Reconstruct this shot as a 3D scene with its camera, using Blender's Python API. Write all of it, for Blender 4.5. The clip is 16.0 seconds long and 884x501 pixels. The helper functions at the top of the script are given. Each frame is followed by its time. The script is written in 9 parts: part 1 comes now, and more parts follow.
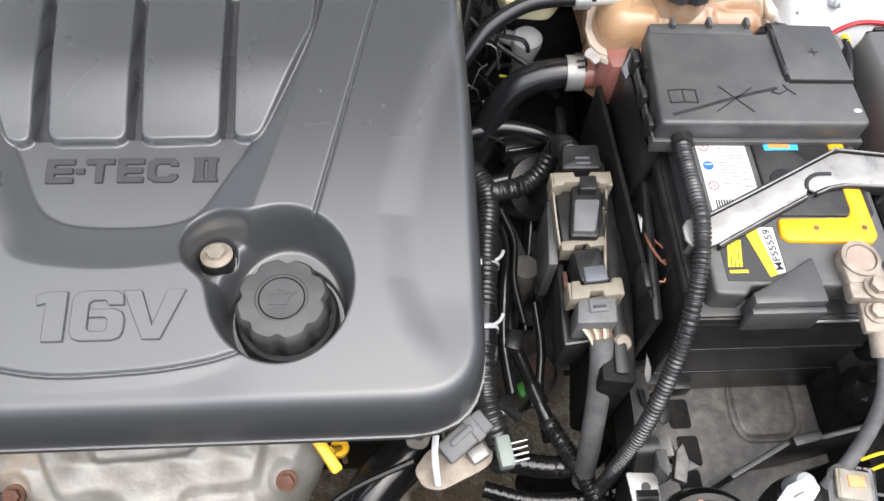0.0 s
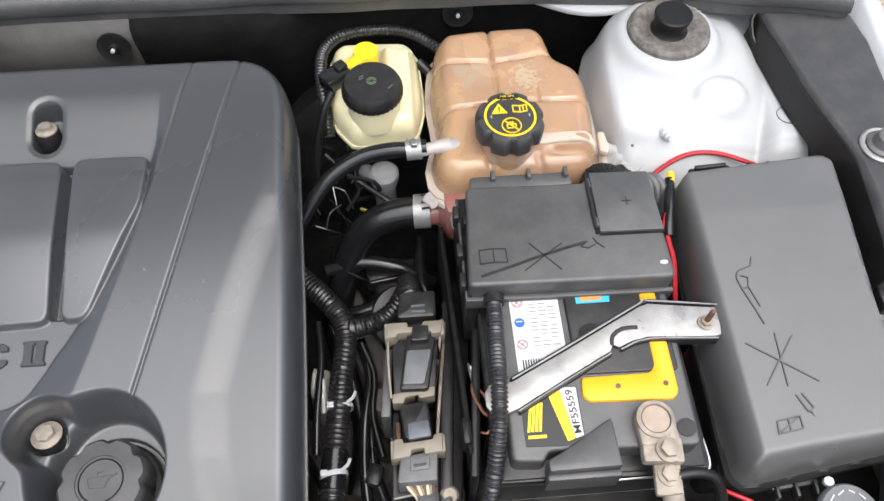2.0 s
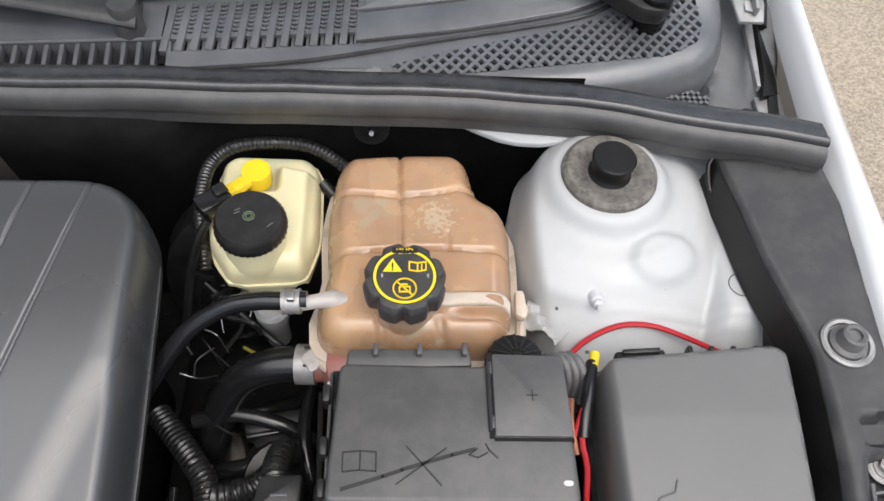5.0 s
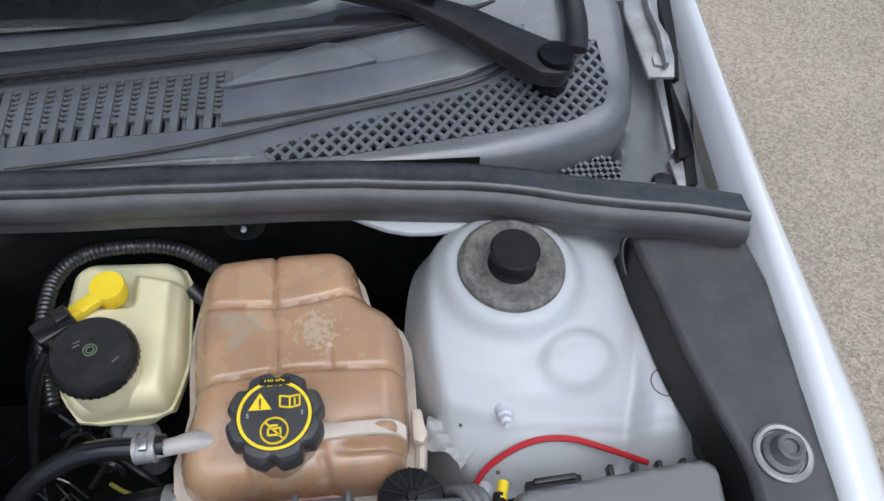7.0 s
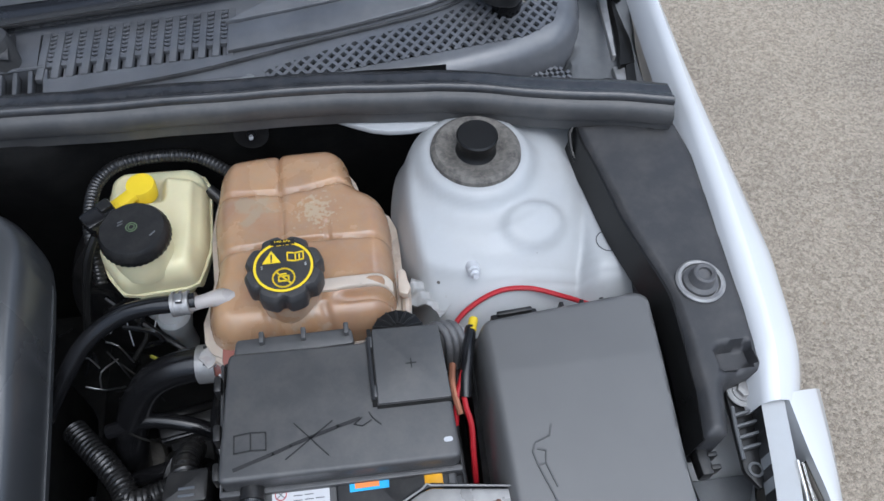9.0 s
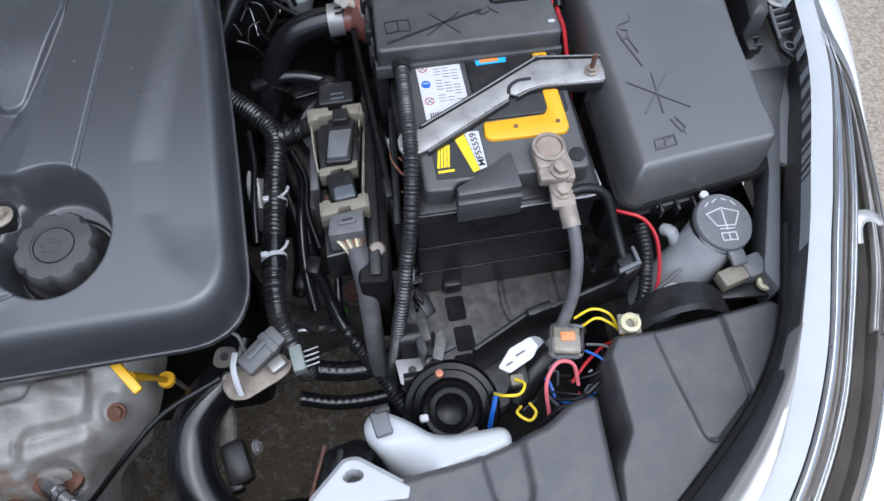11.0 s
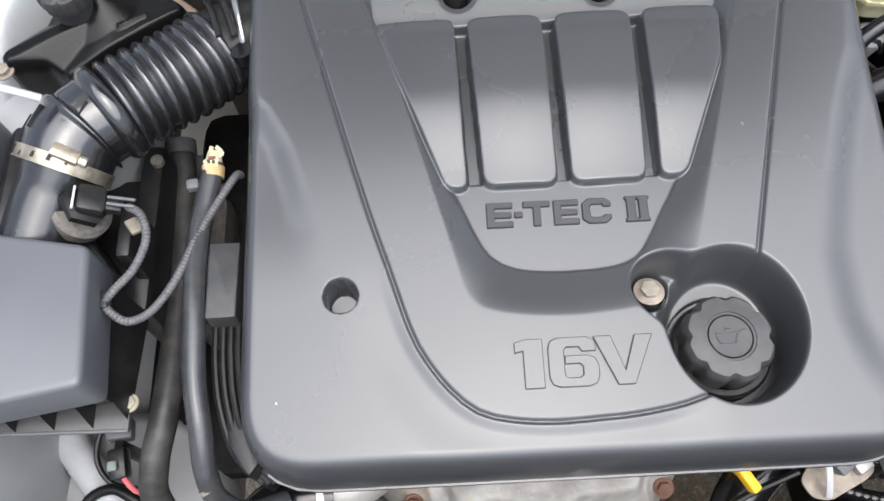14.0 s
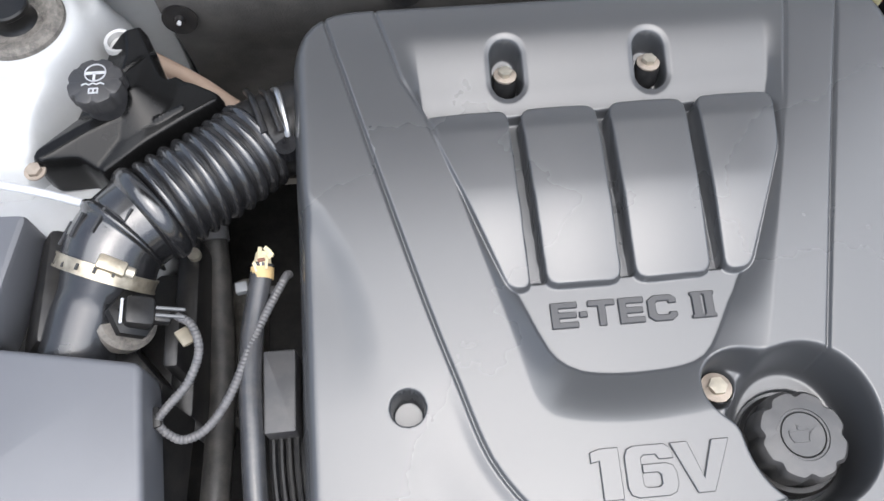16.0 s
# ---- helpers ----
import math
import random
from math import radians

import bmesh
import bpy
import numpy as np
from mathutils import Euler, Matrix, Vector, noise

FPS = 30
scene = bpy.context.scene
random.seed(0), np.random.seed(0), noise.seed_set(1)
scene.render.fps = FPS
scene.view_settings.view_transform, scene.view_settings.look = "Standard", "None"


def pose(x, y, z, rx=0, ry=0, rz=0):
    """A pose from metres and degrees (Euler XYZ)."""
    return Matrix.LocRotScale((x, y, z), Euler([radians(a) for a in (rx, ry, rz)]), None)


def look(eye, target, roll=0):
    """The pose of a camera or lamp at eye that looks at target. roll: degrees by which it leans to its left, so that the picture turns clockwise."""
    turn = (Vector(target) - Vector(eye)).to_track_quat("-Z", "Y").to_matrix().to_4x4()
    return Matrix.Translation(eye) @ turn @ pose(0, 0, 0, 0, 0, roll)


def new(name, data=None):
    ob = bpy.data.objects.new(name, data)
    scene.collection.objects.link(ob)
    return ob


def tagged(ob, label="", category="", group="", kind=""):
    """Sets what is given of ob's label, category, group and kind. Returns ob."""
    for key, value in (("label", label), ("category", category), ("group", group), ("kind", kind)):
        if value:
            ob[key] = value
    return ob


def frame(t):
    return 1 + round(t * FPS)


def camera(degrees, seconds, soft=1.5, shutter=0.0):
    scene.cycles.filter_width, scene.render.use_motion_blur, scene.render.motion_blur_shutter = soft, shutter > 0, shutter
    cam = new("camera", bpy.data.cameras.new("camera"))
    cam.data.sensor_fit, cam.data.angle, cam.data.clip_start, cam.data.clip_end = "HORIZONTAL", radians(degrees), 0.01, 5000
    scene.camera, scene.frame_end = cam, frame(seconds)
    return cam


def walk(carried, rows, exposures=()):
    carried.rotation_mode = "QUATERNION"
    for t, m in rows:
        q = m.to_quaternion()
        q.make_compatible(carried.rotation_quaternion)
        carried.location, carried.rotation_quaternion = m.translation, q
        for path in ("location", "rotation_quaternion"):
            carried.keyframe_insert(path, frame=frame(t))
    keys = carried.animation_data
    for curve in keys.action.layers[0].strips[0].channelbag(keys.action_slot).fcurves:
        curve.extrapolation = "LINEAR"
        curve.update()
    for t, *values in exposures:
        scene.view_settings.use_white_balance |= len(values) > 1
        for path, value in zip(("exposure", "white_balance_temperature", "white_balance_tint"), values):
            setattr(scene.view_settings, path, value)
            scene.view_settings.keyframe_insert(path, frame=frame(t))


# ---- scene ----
cam = camera(59.7, 16.0)
METRES, EYE, TILT, LEAN, TURN = 2.25, 1.34, -60.0, -3.0, -3.0
ROWS = [
    (0.0, 0.0, 0.0, 0.0, 0.0, 0.0, -0.0),
    (0.5, 0.0014, -0.0015, 0.0009, 0.57, -1.47, 0.22),
    (1.0, 0.0105, -0.0025, 0.0006, 2.63, -1.93, 0.35),
    (1.5, 0.0484, -0.0062, 0.03, 2.0, -0.42, 3.21),
    (2.0, 0.0764, -0.0106, 0.0534, 1.52, 1.2, 2.67),
    (2.5, 0.1016, -0.0013, 0.0774, 1.7, 2.62, 0.59),
    (3.0, 0.0955, 0.0057, 0.0824, 2.08, 2.1, -0.68),
    (3.5, 0.0752, -0.0196, 0.0586, 1.88, 1.11, -0.9),
    (4.0, 0.085, -0.0156, 0.0556, 1.4, 0.81, -1.6),
    (4.5, 0.1087, 0.021, 0.0836, 0.76, 1.49, -3.06),
    (5.0, 0.1165, 0.0424, 0.1086, 0.98, 3.16, -1.3),
    (7.5, 0.1458, 0.0785, 0.146, -2.49, 3.82, 2.66),
    (8.0, 0.1492, 0.0639, 0.1384, -1.92, 3.79, 3.06),
    (10.5, 0.1127, -0.0312, 0.008, -1.91, -0.01, 7.89),
    (11.0, 0.0861, -0.0423, -0.025, -1.79, -2.38, 7.45),
    (11.5, 0.0584, -0.0439, -0.0367, -0.88, -3.82, 6.44),
    (12.0, 0.0226, -0.0306, -0.0326, 0.04, -4.89, 5.66),
    (12.5, -0.0159, -0.0179, -0.0172, 0.99, -5.8, 5.12),
    (13.0, -0.0525, -0.0136, -0.0107, 1.88, -6.12, 4.55),
    (13.5, -0.1136, -0.0189, 0.0082, 2.71, -5.95, 3.52),
    (14.0, -0.1353, -0.0092, 0.0423, 3.46, -5.59, 1.71),
    (14.5, -0.1595, 0.0091, 0.0825, 4.22, -4.95, 0.09),
    (15.0, -0.1729, 0.0309, 0.1039, 3.47, -5.05, 0.33),
    (15.5, -0.1606, 0.0347, 0.1126, 1.27, -5.45, 1.65),
    (16.0, -0.1678, 0.0004, 0.0761, 0.9, -5.14, 2.96),
]
EXPOSURES = [(0.0, 0.95, 6450, 10), (1.0, 0.88, 6450, 10), (2.0, 0.62, 6400, 10), (3.5, 0.45, 6300, 10), (5.0, 0.31, 6500, 10), (7.5, -0.14, 5670, 8), (8.2, -0.14, 5670, 8), (10.5, 0.06, 5570, 9), (11.0, 0.18, 5580, 10), (11.5, 0.46, 5740, 10), (12.0, 0.78, 6090, 10), (12.5, 0.94, 6140, 10), (13.5, 0.91, 6290, 10), (14.5, 0.56, 6190, 10), (15.2, 0.53, 6140, 10), (16.0, 0.8, 6190, 10)]
walk(cam, [(t, pose(0, 0, EYE, TILT, LEAN, TURN) @ pose(METRES * x, METRES * y, METRES * z, 90 + pitch, roll, yaw)) for t, x, y, z, yaw, pitch, roll in ROWS], EXPOSURES)

# ---- light ----
world = bpy.data.worlds.new("sky")
scene.world = world
world.use_nodes = True
wn = world.node_tree
sky = wn.nodes.new("ShaderNodeTexSky")
sky.sky_type = 'NISHITA'
sky.sun_disc = False
sky.sun_elevation, sky.sun_rotation = radians(74), radians(157)
sky.air_density, sky.dust_density, sky.ozone_density = 1.0, 4.0, 1.0
bgn = wn.nodes["Background"]
bgn.inputs["Strength"].default_value = 0.15
cloud = wn.nodes.new("ShaderNodeHueSaturation")
cloud.inputs["Saturation"].default_value = 0.62
wn.links.new(sky.outputs[0], cloud.inputs["Color"])
wn.links.new(cloud.outputs[0], bgn.inputs["Color"])
sun = new("sun", bpy.data.lights.new("sun", "SUN"))
sun.data.energy, sun.data.angle, sun.data.color = 2.65, radians(92), (1.0, 0.985, 0.965)
sun.matrix_world = look((0.5, -0.9, 5.3), (0, 0.3, 0.8))


# ---- materials ----
def material(name, base, rough=0.5, metal=0.0, var=0.15, scale=30.0, bump=0.1, grain=900.0, dust=0.0, coat=0.0, tint=None, sub=0.0, spec=0.5, specks=None, speck_scale=60.0, speck_size=0.05):
    """A surface with variation at two scales: broad stains, fine grain, and pale dust where asked for."""
    m = bpy.data.materials.new(name)
    m.use_nodes = True
    nt = m.node_tree
    N, L = nt.nodes, nt.links
    b = N["Principled BSDF"]
    co = N.new("ShaderNodeTexCoord")
    big = N.new("ShaderNodeTexNoise")
    big.inputs["Scale"].default_value, big.inputs["Detail"].default_value = scale, 6
    fine = N.new("ShaderNodeTexNoise")
    fine.inputs["Scale"].default_value, fine.inputs["Detail"].default_value = grain, 3
    for n in (big, fine):
        L.new(co.outputs["Object"], n.inputs["Vector"])
    ramp = N.new("ShaderNodeValToRGB")
    ramp.color_ramp.elements[0].position, ramp.color_ramp.elements[1].position = 0.3, 0.72
    lo = tint or tuple(c * (1 - var) for c in base)
    hi = tuple(min(1, c * (1 + var)) for c in base)
    ramp.color_ramp.elements[0].color, ramp.color_ramp.elements[1].color = (*lo, 1), (*hi, 1)
    L.new(big.outputs["Fac"], ramp.inputs["Fac"])
    colour = ramp.outputs["Color"]
    if dust:
        d = N.new("ShaderNodeTexNoise")
        d.inputs["Scale"].default_value, d.inputs["Detail"].default_value, d.inputs["Roughness"].default_value = scale * 2.7, 8, 0.7
        L.new(co.outputs["Object"], d.inputs["Vector"])
        r2 = N.new("ShaderNodeMapRange")
        r2.inputs[1].default_value, r2.inputs[2].default_value, r2.inputs[3].default_value, r2.inputs[4].default_value = 0.42, 0.75, 0, dust
        L.new(d.outputs["Fac"], r2.inputs[0])
        mix = N.new("ShaderNodeMixRGB")
        mix.inputs[2].default_value = (0.32, 0.29, 0.25, 1)
        L.new(r2.outputs[0], mix.inputs[0])
        L.new(colour, mix.inputs[1])
        colour = mix.outputs[0]
    if specks:
        v = N.new("ShaderNodeTexVoronoi")
        v.inputs["Scale"].default_value = speck_scale
        L.new(co.outputs["Object"], v.inputs["Vector"])
        sz = N.new("ShaderNodeSeparateColor")
        L.new(v.outputs["Color"], sz.inputs[0])
        lim = N.new("ShaderNodeMath")
        lim.operation = 'MULTIPLY_ADD'
        lim.inputs[1].default_value, lim.inputs[2].default_value = speck_size * 3, -speck_size * 2
        L.new(sz.outputs[0], lim.inputs[0])
        cmpn = N.new("ShaderNodeMath")
        cmpn.operation = 'LESS_THAN'
        L.new(v.outputs["Distance"], cmpn.inputs[0])
        L.new(lim.outputs[0], cmpn.inputs[1])
        mx = N.new("ShaderNodeMixRGB")
        mx.inputs[2].default_value = (*specks, 1)
        L.new(cmpn.outputs[0], mx.inputs[0])
        L.new(colour, mx.inputs[1])
        colour = mx.outputs[0]
    L.new(colour, b.inputs["Base Color"])
    rr = N.new("ShaderNodeMapRange")
    rr.inputs[3].default_value, rr.inputs[4].default_value = max(0.02, rough - 0.12), min(1, rough + 0.12)
    L.new(big.outputs["Fac"], rr.inputs[0])
    L.new(rr.outputs[0], b.inputs["Roughness"])
    b.inputs["Metallic"].default_value = metal
    b.inputs["Specular IOR Level"].default_value = spec
    b.inputs["Coat Weight"].default_value = coat
    b.inputs["Coat Roughness"].default_value = 0.05
    if sub:
        b.inputs["Subsurface Weight"].default_value = sub
        b.inputs["Subsurface Radius"].default_value = (0.02, 0.012, 0.008)
        b.inputs["Subsurface Scale"].default_value = 1.0
    if bump:
        bu = N.new("ShaderNodeBump")
        bu.inputs["Strength"].default_value, bu.inputs["Distance"].default_value = bump, 0.001
        L.new(fine.outputs["Fac"], bu.inputs["Height"])
        L.new(bu.outputs[0], b.inputs["Normal"])
    return m


def mottle(m, centre, r, colour, scale=90.0, cut=0.5):
    """A blotchy patch of its own colour about one place on a surface."""
    N, L = m.node_tree.nodes, m.node_tree.links
    b = N["Principled BSDF"]
    geo, dist, nz = N.new("ShaderNodeNewGeometry"), N.new("ShaderNodeVectorMath"), N.new("ShaderNodeTexNoise")
    dist.operation = 'DISTANCE'
    dist.inputs[1].default_value = centre
    L.new(geo.outputs["Position"], dist.inputs[0])
    L.new(geo.outputs["Position"], nz.inputs["Vector"])
    nz.inputs["Scale"].default_value, nz.inputs["Detail"].default_value = scale, 5
    fall, add, cutn, mx = N.new("ShaderNodeMapRange"), N.new("ShaderNodeMath"), N.new("ShaderNodeMapRange"), N.new("ShaderNodeMixRGB")
    fall.inputs[1].default_value, fall.inputs[2].default_value, fall.inputs[3].default_value, fall.inputs[4].default_value = 0, r, 0.16, -0.22
    L.new(dist.outputs["Value"], fall.inputs[0])
    L.new(nz.outputs["Fac"], add.inputs[0])
    L.new(fall.outputs[0], add.inputs[1])
    cutn.inputs[1].default_value, cutn.inputs[2].default_value, cutn.inputs[3].default_value, cutn.inputs[4].default_value = cut, cut + 0.10, 0, 0.7
    L.new(add.outputs[0], cutn.inputs[0])
    old = b.inputs["Base Color"].links[0].from_socket
    mx.inputs[2].default_value = (*colour, 1)
    L.new(cutn.outputs[0], mx.inputs[0])
    L.new(old, mx.inputs[1])
    L.new(mx.outputs[0], b.inputs["Base Color"])


COVER = material("satin_grey_plastic", (0.050, 0.052, 0.055), 0.29, var=0.0, scale=3, bump=0.04, grain=1500, spec=0.95, specks=(0.4, 0.4, 0.4), speck_scale=22, speck_size=0.02)
BLACK = material("black_plastic", (0.013, 0.013, 0.0135), 0.34, var=0.25, scale=25, dust=0.06, spec=0.4)
PANEL = material("matt_black_panel", (0.052, 0.052, 0.053), 0.42, var=0.15, scale=14, bump=0.18, grain=1800, dust=0.12, spec=0.7, specks=(0.3, 0.29, 0.27), speck_scale=34, speck_size=0.022)
# Near black: the shade deep in the bay is put into this colour.
DEEP = material("black_and_deep_shade", (0.008, 0.0078, 0.0075), 0.62, var=0.5, scale=30, dust=0.04, spec=0.15)
RUBBER = material("black_rubber", (0.008, 0.008, 0.008), 0.32, var=0.2, scale=40, dust=0.01, spec=0.35)
GLOSS = material("glossy_black_rubber", (0.010, 0.010, 0.011), 0.17, spec=0.55, var=0.2, scale=40)
CONDUIT = material("conduit_black", (0.014, 0.014, 0.0145), 0.30, var=0.25, scale=60, dust=0.05, spec=0.75)
FELT = material("grey_felt", (0.088, 0.085, 0.081), 0.85, var=0.5, scale=9, bump=0.5, grain=500, dust=0.11, spec=0.2, specks=(0.5, 0.5, 0.5), speck_scale=50, speck_size=0.03)
PADFELT = material("dark_felt_pad", (0.046, 0.0445, 0.043), 0.85, var=0.5, scale=9, bump=0.5, grain=500, dust=0.11, spec=0.2, specks=(0.5, 0.5, 0.5), speck_scale=50, speck_size=0.03)
ALU = material("cast_aluminium", (0.46, 0.445, 0.42), 0.5, metal=0.35, var=0.28, scale=22, bump=0.35, grain=700, dust=0.3)
SHIELD = material("stained_aluminium", (0.43, 0.425, 0.41), 0.50, metal=0.22, var=0.18, scale=26, bump=0.5, grain=220, tint=(0.235, 0.22, 0.20), dust=0.4)
mottle(SHIELD, (-0.335, 0.19, 0.62), 0.07, (0.44, 0.36, 0.27), 60, 0.5)
mottle(SHIELD, (-0.20, 0.12, 0.58), 0.06, (0.30, 0.21, 0.15), 70, 0.5)
GALV = material("galvanised_steel", (0.33, 0.325, 0.32), 0.42, metal=0.5, var=0.3, scale=50, bump=0.2, grain=500, dust=0.2)
SEAL = material("seal_rubber", (0.036, 0.037, 0.040), 0.22, var=0.2, scale=25, dust=0.08, spec=0.7)
STRAW = material("yellowed_tape", (0.50, 0.36, 0.17), 0.6, var=0.2, scale=60)
TAN = material("tan_painted_bar", (0.29, 0.215, 0.165), 0.6, var=0.2, scale=20)
STEEL = material("brushed_steel", (0.55, 0.55, 0.55), 0.35, metal=1.0, var=0.15, scale=40)
ZINC = material("zinc_bolt", (0.50, 0.46, 0.38), 0.45, metal=0.8, var=0.25, scale=90)
RUST = material("rusty_steel", (0.17, 0.085, 0.058), 0.7, metal=0.3, var=0.4, scale=70, bump=0.5, grain=500)
DIRTY = material("dirty_casting", (0.15, 0.135, 0.12), 0.55, metal=0.3, var=0.35, scale=60, bump=0.4, grain=600)
LEAD = material("oxidised_lead", (0.31, 0.265, 0.22), 0.6, metal=0.4, var=0.3, scale=90, bump=0.4, grain=600)
DUSTR = material("dusty_rubber", (0.115, 0.108, 0.098), 0.8, var=0.45, scale=75, bump=0.6, grain=700, dust=0.55)
PAINT = material("white_paint", (0.435, 0.445, 0.45), 0.40, var=0.06, scale=9, bump=0.05, dust=0.2, coat=0.12, specks=(0.10, 0.09, 0.08), speck_scale=42, speck_size=0.085)
BODY = material("white_body_paint", (0.70, 0.71, 0.72), 0.2, var=0.02, scale=5, bump=0.0, coat=0.8)
WHITE = material("white_plastic", (0.52, 0.53, 0.55), 0.4, var=0.08, scale=60)
CREAM = material("cream_plastic", (0.72, 0.66, 0.42), 0.38, var=0.1, scale=22, sub=0.15)
mottle(CREAM, (0.150, 0.722, 0.825), 0.060, (0.50, 0.52, 0.36), 14, 0.42)
TANK = material("amber_plastic", (0.405, 0.245, 0.126), 0.26, var=0.12, scale=26, sub=0.25, tint=(0.34, 0.20, 0.12), coat=0.35, dust=0.30, bump=0.12, grain=160)
mottle(TANK, (0.303, 0.629, 0.855), 0.032, (0.47, 0.39, 0.27), 210, 0.49)
mottle(TANK, (0.245, 0.640, 0.855), 0.040, (0.36, 0.29, 0.20), 80, 0.52)
mottle(TANK, (0.285, 0.530, 0.845), 0.050, (0.40, 0.31, 0.23), 70, 0.50)
LIQUID = material("red_coolant_plastic", (0.30, 0.12, 0.095), 0.3, var=0.12, scale=30, sub=0.1, coat=0.3)
HAZE = material("clouded_plastic", (0.50, 0.42, 0.345), 0.30, var=0.15, scale=40, sub=0.2)
YELLOW = material("yellow_plastic", (0.85, 0.62, 0.02), 0.38, var=0.06, scale=30)
AMBER = material("orange_yellow_plastic", (0.85, 0.48, 0.02), 0.4, var=0.08, scale=40)
BEIGE = material("beige_plastic", (0.205, 0.182, 0.138), 0.5, var=0.15, scale=60, dust=0.2)
CABLE = material("grey_sleeve", (0.10, 0.10, 0.104), 0.5, var=0.25, scale=60, dust=0.2)
GREY = material("grey_plastic", (0.115, 0.12, 0.125), 0.45, var=0.12, scale=50, dust=0.1)
MID = material("blue_grey_plastic", (0.09, 0.1, 0.115), 0.35, var=0.1, scale=60)
RED = material("red_wire", (0.42, 0.012, 0.02), 0.4, var=0.1)
PINK = material("pink_wire", (0.7, 0.16, 0.18), 0.4, var=0.1)
BLUE = material("blue_wire", (0.02, 0.12, 0.5), 0.4, var=0.1)
SKYB = material("blue_band", (0.04, 0.40, 0.75), 0.4, var=0.1)
ORANGE = material("orange_fuse", (0.85, 0.25, 0.06), 0.4, var=0.1)
GREEN = material("green_plastic", (0.1, 0.45, 0.08), 0.4, var=0.1)
OLIVE = material("faded_green_print", (0.16, 0.22, 0.12), 0.5, var=0.1)
COPPER = material("copper_wire", (0.45, 0.2, 0.12), 0.5, metal=0.6, var=0.2)
PAPER = material("white_label", (0.58, 0.58, 0.59), 0.45, var=0.04)
INK = material("printed_black", (0.03, 0.03, 0.03), 0.5, var=0.1)
ENGRAVE = material("dark_relief", (0.014, 0.014, 0.015), 0.5, var=0.1)
PALE = material("pale_relief", (0.078, 0.078, 0.079), 0.45, var=0.1)
ICON = material("pale_grey_print", (0.5, 0.5, 0.5), 0.5, var=0.1)
LETTER = material("letter_plastic", (0.028, 0.029, 0.032), 0.38, var=0.08, grain=2500)
HORNB = material("horn_black", (0.006, 0.006, 0.006), 0.20, var=0.2, spec=0.22)
SPIGOT = material("clouded_spigot", (0.40, 0.37, 0.35), 0.3, var=0.1, scale=40, sub=0.2)
OPAQUE = material("frosted_plastic", (0.33, 0.34, 0.345), 0.35, var=0.1, scale=40, sub=0.2)


def asphalt():
    m = material("asphalt", (0.30, 0.250, 0.186), 0.85, var=0.38, scale=2.4, bump=0.0)
    N, L = m.node_tree.nodes, m.node_tree.links
    co, b = N["Texture Coordinate"], N["Principled BSDF"]
    v = N.new("ShaderNodeTexVoronoi")
    v.inputs["Scale"].default_value = 170
    L.new(co.outputs["Object"], v.inputs["Vector"])
    fines = N.new("ShaderNodeTexVoronoi")
    fines.inputs["Scale"].default_value = 460
    L.new(co.outputs["Object"], fines.inputs["Vector"])
    r = N.new("ShaderNodeValToRGB")
    r.color_ramp.elements[0].color, r.color_ramp.elements[1].color = (0.125, 0.104, 0.078, 1), (0.52, 0.45, 0.36, 1)
    r.color_ramp.elements[0].position, r.color_ramp.elements[1].position = 0.1, 0.95
    sep, sep2, grains = N.new("ShaderNodeSeparateColor"), N.new("ShaderNodeSeparateColor"), N.new("ShaderNodeMath")
    L.new(v.outputs["Color"], sep.inputs[0])
    L.new(fines.outputs["Color"], sep2.inputs[0])
    grains.operation = 'MULTIPLY_ADD'
    grains.inputs[1].default_value = 0.55
    half = N.new("ShaderNodeMath")
    half.operation = 'MULTIPLY'
    half.inputs[1].default_value = 0.45
    L.new(sep2.outputs[0], half.inputs[0])
    L.new(sep.outputs[0], grains.inputs[0])
    L.new(half.outputs[0], grains.inputs[2])
    L.new(grains.outputs[0], r.inputs[0])
    mix = N.new("ShaderNodeMixRGB")
    mix.inputs[0].default_value = 0.62
    old = b.inputs["Base Color"].links[0].from_socket
    L.new(old, mix.inputs[1])
    L.new(r.outputs[0], mix.inputs[2])
    L.new(mix.outputs[0], b.inputs["Base Color"])
    bu = N.new("ShaderNodeBump")
    bu.inputs["Strength"].default_value, bu.inputs["Distance"].default_value = 0.8, 0.004
    bu.invert = True
    L.new(v.outputs["Distance"], bu.inputs["Height"])
    L.new(bu.outputs[0], b.inputs["Normal"])
    return m


def clear(name, tint=(1, 1, 1), rough=0.02):
    m = bpy.data.materials.new(name)
    m.use_nodes = True
    b = m.node_tree.nodes["Principled BSDF"]
    b.inputs["Base Color"].default_value = (*tint, 1)
    b.inputs["Transmission Weight"].default_value = 1
    b.inputs["Roughness"].default_value = rough
    b.inputs["IOR"].default_value = 1.45
    return m


SILVERY = material("silvered_plastic", (0.55, 0.53, 0.50), 0.22, metal=0.55, var=0.25, scale=12, bump=0.02)
HANDLE = material("golden_plastic", (0.80, 0.39, 0.006), 0.4, var=0.08, scale=30)
LID = material("fuse_box_plastic", (0.090, 0.089, 0.087), 0.34, var=0.12, scale=10, bump=0.15, grain=1800, spec=0.9, specks=(0.4, 0.4, 0.4), speck_scale=40, speck_size=0.02)
HOSE = material("shiny_moulded_rubber", (0.016, 0.016, 0.017), 0.18, var=0.25, scale=30, spec=1.0, coat=0.45)
DULL = material("dusty_hose_rubber", (0.031, 0.0305, 0.030), 0.46, var=0.3, scale=26, dust=0.17, spec=0.5)
